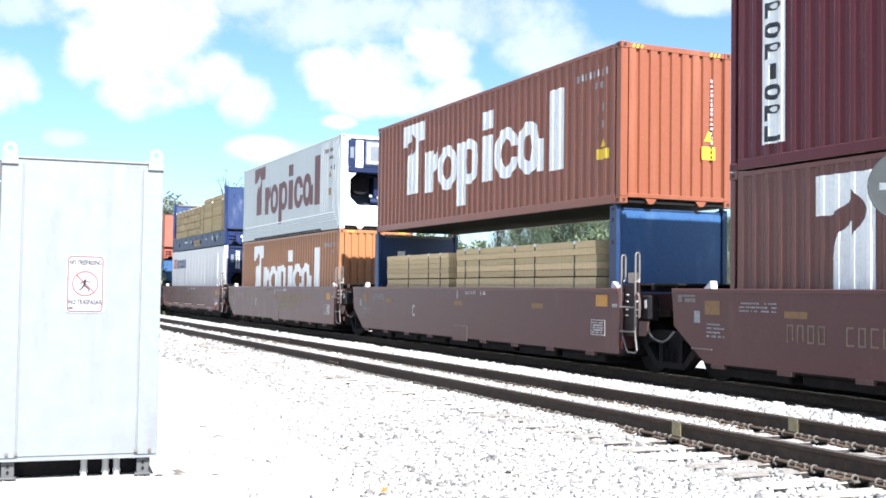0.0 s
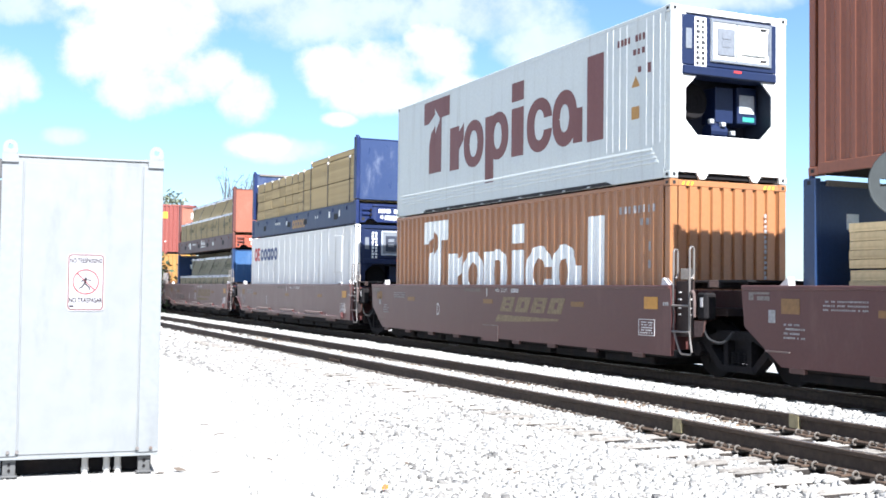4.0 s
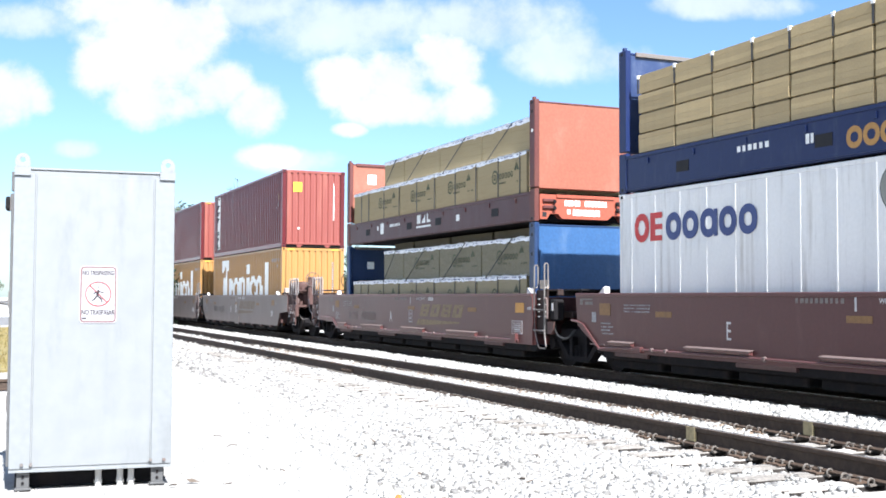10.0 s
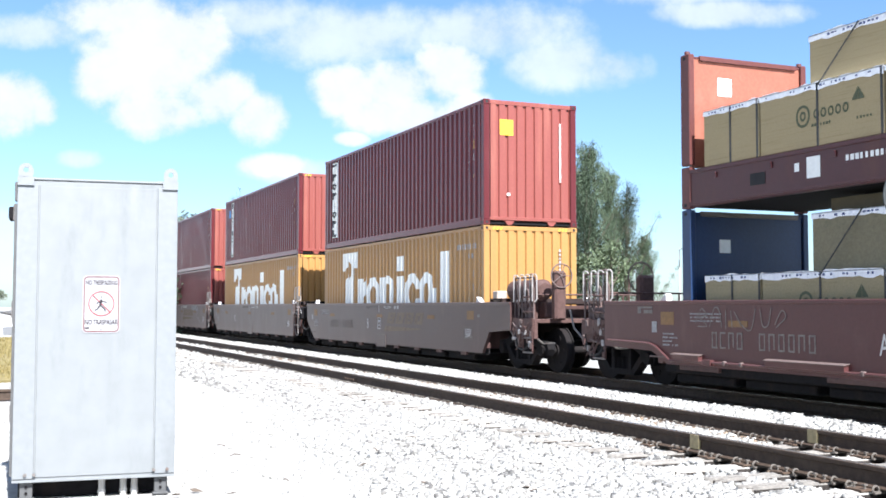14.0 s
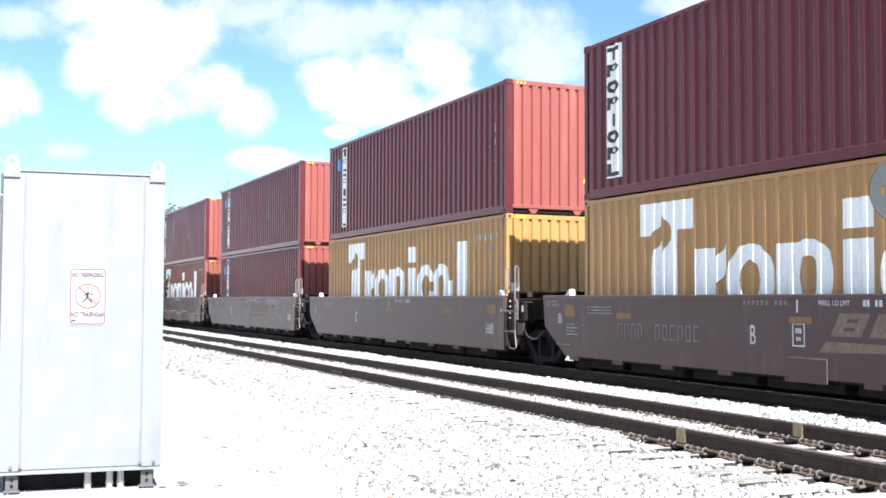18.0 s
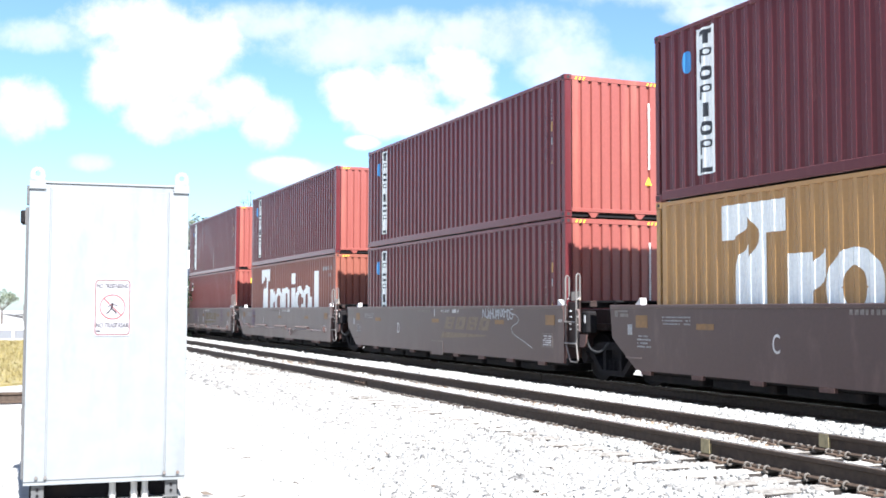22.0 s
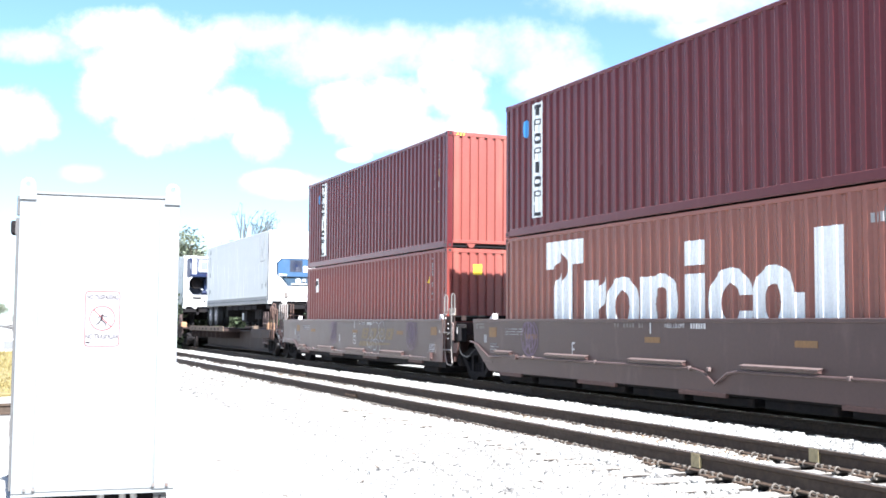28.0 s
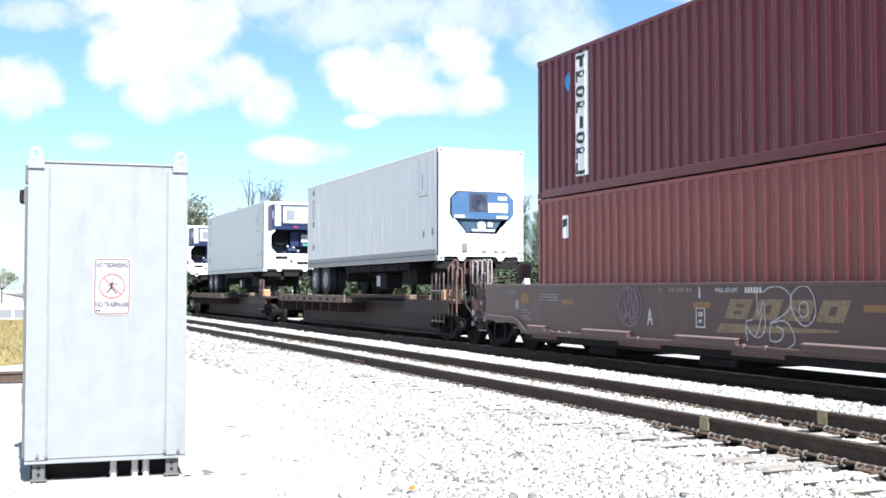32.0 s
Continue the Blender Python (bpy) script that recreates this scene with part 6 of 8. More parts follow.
    for k in range(4):
        ticks(root, -12.35, 0.72 + 0.06 * k, 0.42 - 0.1 * (k % 2), 0.028, 11, seed + 30 + k, serial_white)
        if k < 3:
            ticks(root, -11.6, 1.12 + 0.055 * k, 0.80, 0.024, 22, seed + 40 + k, serial_white)
    part("route_plate", boxes((-12.66, -12.52, SKIN - 0.006, SKIN - 0.001, 0.93, 1.11)), serial_white, root)
    if plate:
        for x0, x1, z0, z1 in ((-6.28, -6.26, 0.74, 1.06), (-6.06, -6.04, 0.74, 1.06), (-6.26, -6.06, 1.04, 1.06), (-6.26, -6.06, 0.74, 0.76)):
            part("plate_border", boxes((x0, x1, SKIN - 0.006, SKIN - 0.001, z0, z1)), stencil, root)
        ticks(root, -6.22, 0.92, 0.13, 0.07, 3, seed + 61)
        ticks(root, -6.20, 0.82, 0.09, 0.05, 2, seed + 62)
    # articulation or coupler
    bm = boxes((1.0, 2.6 if lead else 1.75, -0.16, 0.16, 0.72, 1.0), bevel=0.02)
    part("draft_arm", bm, truck_black, root)
    if lead or tail:
        s = 1 if lead else -1
        xe = 3.05 if lead else -15.25
        bm = boxes((min(xe, xe - s * 1.2), max(xe, xe - s * 1.2), -0.10, 0.10, 0.76, 0.96), bevel=0.02)
        box(bm, min(xe, xe + s * 0.40), max(xe, xe + s * 0.40), -0.17, 0.17, 0.70, 1.02, bevel=0.04)
        part("coupler", bm, truck_black, root, "knuckle coupler")
        # end platform with railings, reservoirs and brake gear
        px = (1.88, 2.85) if lead else (-15.05, -14.15)
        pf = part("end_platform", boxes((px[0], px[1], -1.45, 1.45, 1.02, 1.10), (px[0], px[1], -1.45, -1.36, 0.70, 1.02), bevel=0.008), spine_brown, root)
        x0, x1 = px[0] + 0.06, px[1] - 0.06
        bars = [[(x, y, 1.1), (x, y, 1.95 if abs(y) > 1 else 1.6)] for x in (x0, x1) for y in (-1.40, -0.7, 0.7, 1.40)]
        bars += [[(x0, -1.40, 1.95), (x1, -1.40, 1.95)], [(x1, -1.40, 1.6), (x1, 1.40, 1.6)], [(px[0] + 0.1, -1.42, 1.1), (px[1] - 0.1, -1.42, 0.55)]]
        bars += [[(px[1] - 0.45, -1.46, z), (px[1] - 0.05, -1.46, z)] for z in (0.42, 0.72, 1.25, 1.55)]
        bars += [[(px[1] - 0.45, -1.46, 1.1), (px[1] - 0.45, -1.46, 0.42)], [(px[1] - 0.05, -1.46, 1.1), (px[1] - 0.05, -1.46, 0.42)]]
        bars += [[(x0, -1.2, 0.9), (x1, -1.2, 0.6), (x1 + 0.3, -1.1, 0.62)], [(x0 + 0.2, -1.3, 1.1), (x0 + 0.25, -1.3, 1.5), (x0 + 0.25, -0.9, 1.5)], [(x0, -1.44, 0.75), (x0 - 0.35, -1.44, 0.95), (x0 - 0.5, -1.44, 1.3)]]
        for pts in bars:
            part("railing_bar", pipe(bmesh.new(), pts, 0.018, 6), steel_bar if pts[0][2] < 1.0 else spine_brown, pf)
        for dx, y, top in ((0.12, -1.44, 1.86), (0.30, -1.30, 1.72), (0.44, -1.44, 1.62), (0.66, -1.38, 2.02), (0.80, -1.44, 1.78)):
            x = px[0] + dx
            part("stand_pipe", pipe(bmesh.new(), [(x, y, 0.62 if y < -1.4 else 1.1), (x, y, top - 0.06), (x + 0.03, y, top), (x + 0.12, y, top), (x + 0.15, y, top - 0.06), (x + 0.15, y, 1.1)], 0.016, 6), ledge_paint, pf)
        for dx in (0.10, 0.38, 0.62, 0.92):
            x = px[0] + dx
            part("grab_loop", pipe(bmesh.new(), [(x, -1.46, 1.46), (x, -1.46, 1.98), (x + 0.02, -1.45, 2.01), (x + 0.06, -1.42, 2.01), (x + 0.08, -1.40, 1.97), (x + 0.08, -1.40, 1.50), (x + 0.05, -1.43, 1.45)], 0.015, 6), grab_pale, pf, "pale worn grab loop")
        part("tie_brace", pipe(bmesh.new(), [(px[0] + 0.05, -1.40, 1.50), (px[1] - 0.1, -1.38, 0.98)], 0.022, 6), ledge_paint, pf)
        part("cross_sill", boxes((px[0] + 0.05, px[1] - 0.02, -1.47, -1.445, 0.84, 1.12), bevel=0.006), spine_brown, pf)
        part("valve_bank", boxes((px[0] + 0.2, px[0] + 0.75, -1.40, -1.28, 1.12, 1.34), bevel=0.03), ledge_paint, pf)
        part("hose", pipe(bmesh.new(), smooth_path([(px[0] + 0.1, -1.42, 0.98), (px[0] + 0.25, -1.46, 0.55), (px[0] + 0.6, -1.44, 0.5), (px[0] + 0.85, -1.4, 0.85)]), 0.025, 6), rubber, pf)
        for bx, by, bz, w in ((0.25, -1.25, 1.12, 0.22), (0.62, -0.95, 1.12, 0.3), (0.3, -1.30, 0.72, 0.2)):
            xx = px[0] + bx
            part("brake_gear", boxes((xx - w / 2, xx + w / 2, by - 0.12, by + 0.12, bz, bz + w * 1.1), bevel=0.03), spine_brown, pf)
        rng = random.Random(seed + 77)
        for _ in range(16):
            xx, zz, w = rng.uniform(px[0] + 0.05, px[1] - 0.1), rng.uniform(0.42, 1.02), rng.uniform(0.03, 0.09)
            fitting = boxes((xx, xx + w, -1.49, -1.44, zz, zz + rng.uniform(0.03, 0.14)), bevel=0.008)
            part("rigging_fitting", fitting, rng.choice((ledge_paint, grab_pale, spine_brown)), pf)
        for _ in range(5):
            xa, xb = rng.uniform(px[0], px[1]), rng.uniform(px[0], px[1])
            part("rigging_rod", pipe(bmesh.new(), [(xa, -1.47, rng.uniform(0.75, 1.1)), (xb, -1.47, rng.uniform(0.4, 0.7))], 0.014, 6), rng.choice((ledge_paint, spine_brown)), pf)
        if lead:
            bm = bmesh.new()
            rod(bm, (1.27, -1.05, 1.70), (2.52, -1.05, 1.70), 0.22, 18)
            rod(bm, (1.20, -1.05, 1.70), (1.27, -1.05, 1.70), 0.14, 18, 0.21)
            rod(bm, (2.52, -1.05, 1.70), (2.59, -1.05, 1.70), 0.21, 18, 0.14)
            box(bm, 1.4, 1.5, -1.25, -0.85, 1.1, 1.52)
            box(bm, 2.2, 2.3, -1.25, -0.85, 1.1, 1.52)
            part("air_reservoir", bm, spine_brown, root, "brown air reservoir")
            part("control_valve", boxes((2.1, 2.5, -1.40, -1.30, 1.12, 1.42), bevel=0.03), spine_brown, root)
            part("junction_box", boxes((0.62, 0.86, -1.30, -1.05, 1.46, 1.70), bevel=0.02), board_tan, root, "sunlit tan junction box")
            part("pipe_bracket", boxes((1.7, 1.95, -1.3, -1.2, 0.5, 0.9), bevel=0.03), paint, root)
            bm = bmesh.new()
            ring(bm, (3.10, -0.95, 1.98), 0.24, 0.015, "x", 24, 6)
            for i in range(5):
                a = i * 2 * math.pi / 5
                rod(bm, (3.10, -0.95, 1.98), (3.10, -0.95 + 0.24 * math.cos(a), 1.98 + 0.24 * math.sin(a)), 0.010, 5)
            bw = part("brake_wheel", bm, ledge_paint, root, "spoked hand-brake wheel")
            part("brake_housing", boxes((2.88, 3.08, -1.08, -0.82, 1.08, 2.08), bevel=0.04), spine_brown, bw)
        else:
            bm = bmesh.new()
            ring(bm, (-14.95, -0.2, 1.92), 0.28, 0.016, "x", 24, 6)
            for i in range(5):
                a = i * 2 * math.pi / 5
                rod(bm, (-14.95, -0.2, 1.92), (-14.95, -0.2 + 0.28 * math.cos(a), 1.92 + 0.28 * math.sin(a)), 0.010, 5)
            bw = part("brake_wheel", bm, ledge_paint, root, "spoked hand-brake wheel")
            part("brake_housing", boxes((-14.92, -14.70, -0.36, -0.04, 1.1, 1.95), bevel=0.05), spine_brown, bw)
    add_truck(root, -14.2 if tail else -13.79)
    if lead:
        add_truck(root, 1.75)
    return root


# ---- spine cars with trailers ----
SPINE = 18.76


def spine_car(first):
    root = thing("spine_car", "low black-brown skeleton spine car carrying a road trailer", "spine car", "spine cars")
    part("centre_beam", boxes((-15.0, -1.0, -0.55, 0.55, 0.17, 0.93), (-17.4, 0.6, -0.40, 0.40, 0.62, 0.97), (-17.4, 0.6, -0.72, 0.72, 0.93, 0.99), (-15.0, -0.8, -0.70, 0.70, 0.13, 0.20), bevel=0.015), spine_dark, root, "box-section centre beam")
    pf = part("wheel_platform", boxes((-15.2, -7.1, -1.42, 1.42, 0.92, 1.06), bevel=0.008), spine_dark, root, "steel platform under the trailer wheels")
    for s in (-1, 1):
        a, b = sorted((s * 1.42, s * 1.47))
        part("platform_edge", boxes((-15.2, -7.1, a, b, 0.93, 1.15), bevel=0.008), plank_edge, pf, "weathered tan edge board")
    ticks_at = tick_row(-14.6, 0.98, 6.8, 0.09, 17, 9)
    bm = bmesh.new()
    for _, a, b, c, d in ticks_at[::2]:
        box(bm, a, b, -1.474, -1.471, c, d)
    part("edge_stencil", bm, truck_black, pf, kind="stuff")
    for i in range(8):
        x = -14.8 + i * 1.0
        for a, b in ((-1.44, -0.56), (0.56, 1.44)):
            part("platform_rib", boxes((x, x + 0.07, a, b, 0.62, 0.92)), spine_dark, root)
    bm = bmesh.new()
    for s in (-1, 1):
        pipe(bm, [(-1.6, s * 0.55, 0.98), (-1.15, s * 0.40, 2.0)], 0.06, 8)
        pipe(bm, [(-0.6, s * 0.55, 0.98), (-1.05, s * 0.40, 2.0)], 0.06, 8)
    box(bm, -1.5, -0.7, -0.5, 0.5, 1.94, 2.03, bevel=0.02)
    part("trailer_hitch", bm, truck_black, root)
    part("end_platform", boxes((-1.9, 1.2, -1.4, 1.4, 0.98, 1.06), (-1.9, 1.1, -1.42, -1.34, 0.74, 1.08), bevel=0.01), spine_dark, root)
    bars = [[(x, -1.38, 0.5), (x, -1.38, 1.75), (x + 0.25, -1.38, 1.75), (x + 0.25, -1.38, 0.5)] for x in (0.0, 0.5)]
    bars += [[(0.0, -1.40, z), (0.75, -1.40, z)] for z in (0.55, 0.85, 1.3)]
    if first:
        bars += [[(x, -0.9, 1.05), (x, -0.9, 2.05), (x, -0.55, 2.05), (x, -0.55, 1.05)] for x in (0.95, 1.30)]
    for pts in bars:
        part("railing_bar", pipe(bmesh.new(), pts, 0.020, 6), rusty_bar if pts[0][1] > -1.0 else ledge_paint, root)
    part("valve_box", boxes((0.62, 0.90, -1.42, -1.12, 0.98, 1.34), bevel=0.05), valve_tan, root, "sunlit tan brake valve box")
    for x, top in ((1.0, 1.95), (1.25, 2.05), (1.5, 1.85)) if first else ():
        part("stand_pipe", pipe(bmesh.new(), [(x, -1.36, 0.7), (x, -1.36, top - 0.05), (x + 0.03, -1.33, top), (x + 0.08, -1.28, top), (x + 0.1, -1.26, top - 0.05), (x + 0.1, -1.26, 1.1)], 0.022, 6), rusty_bar, root, "rusty stand pipe")
    part("brake_cylinder", rod(bmesh.new(), (-0.9, -1.05, 0.80), (-0.2, -1.05, 0.80), 0.13, 14), spine_dark, root)
    part("latch_box", boxes((-1.9, -1.55, -1.40, -1.15, 1.06, 1.2), bevel=0.02), plank_edge, root)
    if first:
        part("coupler", boxes((1.1, 2.9, -0.12, 0.12, 0.74, 0.98), (2.55, 2.95, -0.18, 0.18, 0.70, 1.02), bevel=0.03), truck_black, root)
    add_truck(root, 0.4 if first else 0.55)
    return root


def trailer_wheel(root, x, s):
    bm = bmesh.new()
    for k in (0.0, 0.30):
        y = s * (1.05 - k)
        rod(bm, (0, y - 0.12, 0), (0, y + 0.12, 0), 0.50, 28)
    w = part("tyre", bm, rubber, root, "double road tyre")
    w.matrix_local = pose(x, 0, 0.50 - 0.92)
    bm = bmesh.new()
    y = s * 1.17
    rod(bm, (0, y - 0.005, 0), (0, y + s * 0.012, 0), 0.28, 20)
    rod(bm, (0, y, 0), (0, y + s * 0.06, 0), 0.09, 12)
    part("rim", bm, surface_grey, w, "dull grey steel rim")


def road_trailer(label, nose_blue, seed):
    """A refrigerated box locked on a skeletal chassis; origin at the box's front lower edge."""
    root = reefer_shell(label, trailer_white if seed == 1 else reefer_white, ribs=0, group="road trailers", name="refrigerated_trailer", smooth_low=False)
    h = 2.896
    L = BOX_L
    # chassis
    ch = part("chassis", boxes((-L, -0.1, -0.46, -0.32, -0.34, -0.02), (-L, -0.1, 0.32, 0.46, -0.34, -0.02), (-0.35, -0.1, -1.2, 1.2, -0.2, -0.02), (-8.0, -2.3, -1.12, 1.12, -0.20, -0.03), (-8.0, -7.8, -1.1, 1.1, -0.5, -0.2), (-3.4, -2.3, -0.9, 0.9, -0.6, -0.2), (-L, -L + 0.25, -1.2, 1.2, -0.25, -0.02), bevel=0.008), truck_black, root, "black skeletal chassis")
    for s in (-1, 1):
        part("landing_leg", boxes((-2.75, -2.6, s * 0.85 - 0.06, s * 0.85 + 0.06, -0.85, -0.02), (-2.8, -2.55, s * 0.85 - 0.1, s * 0.85 + 0.1, -0.92, -0.85), bevel=0.006), truck_black, ch)
        for x in (-L + 0.9, -L + 2.15):
            trailer_wheel(root, x, s)
    tank = part("underslung_box", boxes((-5.4, -4.5, -1.0, -0.5, -0.72, -0.26), bevel=0.03), truck_black, ch, "dark equipment box under the chassis")
    part("box_plate", boxes((-5.3, -5.0, -1.012, -1.001, -0.64, -0.34), bevel=0.003), surface_pale, tank, "pale plate on the box")
    part("dark_trim", boxes((-0.075, 0.004, -1.226, -1.205, 0.14, h - 0.12), (-L + 0.2, -0.03, -1.226, -1.214, 0.145, 0.165)), unit_dark, root, "dark edge trim")
    for x in (-6.8, -5.6, -4.4, -3.2):
        part("cross_member", boxes((x, x + 0.09, -1.15, 1.15, -0.24, -0.03), bevel=0.006), truck_black, ch)
    part("mudflap", boxes((-L + 0.22, -L + 0.24, -1.18, -0.62, -0.75, -0.2), (-L + 0.22, -L + 0.24, 0.62, 1.18, -0.75, -0.2)), rubber, ch)
    part("axle_bogie", boxes((-L + 0.5, -L + 2.6, -0.5, 0.5, -0.42, -0.28), bevel=0.02), truck_black, ch)
    # front end
    if nose_blue:
        # white nose wall around the set's opening
        for y0, y1, z0, z1 in ((-1.04, -0.90, 0.17, h - 0.11), (0.92, 1.04, 0.17, h - 0.11), (-0.90, 0.92, 1.80, h - 0.11), (-0.90, 0.92, 0.17, 0.70)):
            part("nose_panel", boxes((-0.06, -0.004, y0, y1, z0, z1), bevel=0.002), gloss_white, root)
        part("nose_recess", boxes((-0.62, -0.56, -0.95, 0.96, 0.65, 1.85)), unit_dark, root)
        bm = bmesh.new()
        prism(bm, [(-0.86, 1.60), (-0.68, 1.77), (0.72, 1.77), (0.90, 1.60), (0.90, 1.22), (0.76, 1.08), (-0.74, 1.08), (-0.86, 1.16)], -0.5, 0.05, "x")
        g = part("nose_generator", bm, generator_blue, root, "blue clip-on generator set on the nose")
        bm = bmesh.new()
        for r in (0.07, 0.13, 0.19):
            ring(bm, (0.060, -0.11, 1.50), r, 0.012, "x", 20, 4)
        rod(bm, (0.056, -0.11, 1.50), (0.060, -0.11, 1.50), 0.05, 12)
        part("fan_grille", bm, unit_blue, g)
        part("fan_panel", boxes((0.051, 0.056, -0.37, 0.14, 1.26, 1.74), bevel=0.002), unit_dark, g)
        part("panel", boxes((0.051, 0.062, 0.17, 0.72, 1.26, 1.50), bevel=0.004), gloss_white, g)
        part("panel", boxes((0.051, 0.060, 0.44, 0.70, 1.58, 1.68)), surface_pale, g)
        part("panel", boxes((0.051, 0.060, -0.80, -0.50, 1.11, 1.17)), letter_white, g)
        part("panel", boxes((0.051, 0.060, 0.40, 0.72, 1.11, 1.17)), letter_white, g)
        bm = bmesh.new()
        prism(bm, [(-0.66, 1.08), (0.60, 1.08), (0.34, 0.72), (-0.40, 0.72)], -0.4, -0.02, "x")
        eng = part("engine_bay", bm, engine_teal, g, "open dark engine bay")
        bm = bmesh.new()
        rod(bm, (-0.02, -0.02, 0.90), (0.05, -0.02, 0.90), 0.12, 16)
        box(bm, -0.02, 0.04, -0.30, 0.36, 0.76, 0.82)
        box(bm, -0.02, 0.03, 0.16, 0.30, 0.88, 1.0)
        part("alternator", bm, surface_pale, eng)
        for s in (-1, 1):
            for outline in ([(s * 0.93, 1.22), (s * 0.93, 0.69), (s * 0.44, 0.69), (s * 0.56, 0.86), (s * 0.80, 1.06)], [(s * 0.93, 1.81), (s * 0.93, 1.58), (s * 0.70, 1.81)]):
                part("nose_gusset", prism(bmesh.new(), outline, -0.055, -0.006, "x"), gloss_white, root)
            part("support_arm", prism(bmesh.new(), [(s * 0.86, 1.10), (s * 0.78, 1.10), (s * 0.46, 0.74), (s * 0.54, 0.74)], -0.004, 0.02, "x"), surface_pale, g)
        for y in (-0.56, 0.0, 0.34, 0.56):
            part("connector_box", boxes((0.0, 0.05, y, y + 0.14, 0.24, 0.46), bevel=0.01), steel_bar if y < -0.5 else surface_pale, root)
    else:
        reefer_machinery(root, h)
        part("bay_side", boxes((0.0, 0.04, -1.04, -0.86, h - 1.2, h - 0.2), bevel=0.01), unit_dark, root)
        for y, z, w in ((-0.7, 0.52, 0.5), (-0.1, 0.36, 0.12), (0.2, 0.3, 0.5)):
            part("nose_fitting", boxes((-0.012, 0.02, y, y + w, z, z + 0.12), bevel=0.01), truck_black, root)
    marks(root, "door_marks", [("bar", -11.50, -11.28, z, z + 0.2) for z in (2.52, 1.42, 0.62)] + [("bar", -11.50, -11.46, 1.70, 2.36), ("bar", -11.32, -11.28, 1.70, 2.36), ("bar", -11.46, -11.32, 2.32, 2.36)]
          + [("bar", -1.05, -0.95, 0.62, 0.80), ("bar", -0.45, -0.33, 0.66, 0.84), ("bar", -1.12, -1.07, 1.9, 2.3)], panel_grey, flat_depth, [])
    if nose_blue:
        skirt = part("skirt_band", boxes((-L + 0.19, -0.19, -1.2245, -1.2175, 0.02, 0.30), bevel=0.003), surface_trailer, root, "grey scuffed skirt band")
        for z in (0.11, 0.20):
            part("band_groove", boxes((-L + 0.25, -0.25, -1.2262, -1.2247, z, z + 0.014)), surface_grey, skirt)
        rng = random.Random(44)
        for i in range(15):
            x, top, w, fall = -0.7 - rng.random() ** 0.7 * 10.2, rng.uniform(1.5, 2.7), rng.uniform(0.015, 0.05), rng.uniform(0.9, 1.9)
            low, drift = max(0.32, top - fall), rng.uniform(-0.08, 0.08)
            part("water_streak", prism(bmesh.new(), [(x - 0.3 * w, top), (x + 0.3 * w, top - 0.05), (x + w + drift * 0.5, (top + low) / 2), (x + w * 0.4 + drift, low), (x - w * 0.8 + drift * 0.6, top * 0.4 + low * 0.6)], -1.2175, -1.2160), trailer_streak, root)
    for z0, z1, x0, x1 in ((1.72, 2.74, -1.32, -1.29), (1.72, 2.74, -0.72, -0.69), (1.70, 1.73, -1.32, -0.69)):
        part("hatch_seam", boxes((x0, x1, -1.222, -1.214, z0, z1)), surface_grey, root)
    return root


surface_trailer = surface("grey_trailer_skirt", (0.27, 0.275, 0.27), 0.6, vary=0.1, stain=(0.18, 0.17, 0.155), stain_amount=0.6)
trailer_streak = surface("white_water_streak", (0.68, 0.68, 0.67), 0.6, vary=0.1, stain=(0.57, 0.575, 0.565), stain_amount=0.9, stain_scale=(5, 5, 1.2))
engine_teal = surface("oily_blue_engine", (0.022, 0.050, 0.085), 0.45, vary=0.3, stain=(0.10, 0.12, 0.13), stain_amount=0.6, stain_scale=(9, 9, 9))
surface_grey = surface("grey_scuffed_lettering", (0.22, 0.22, 0.24), 0.6, vary=0.2)


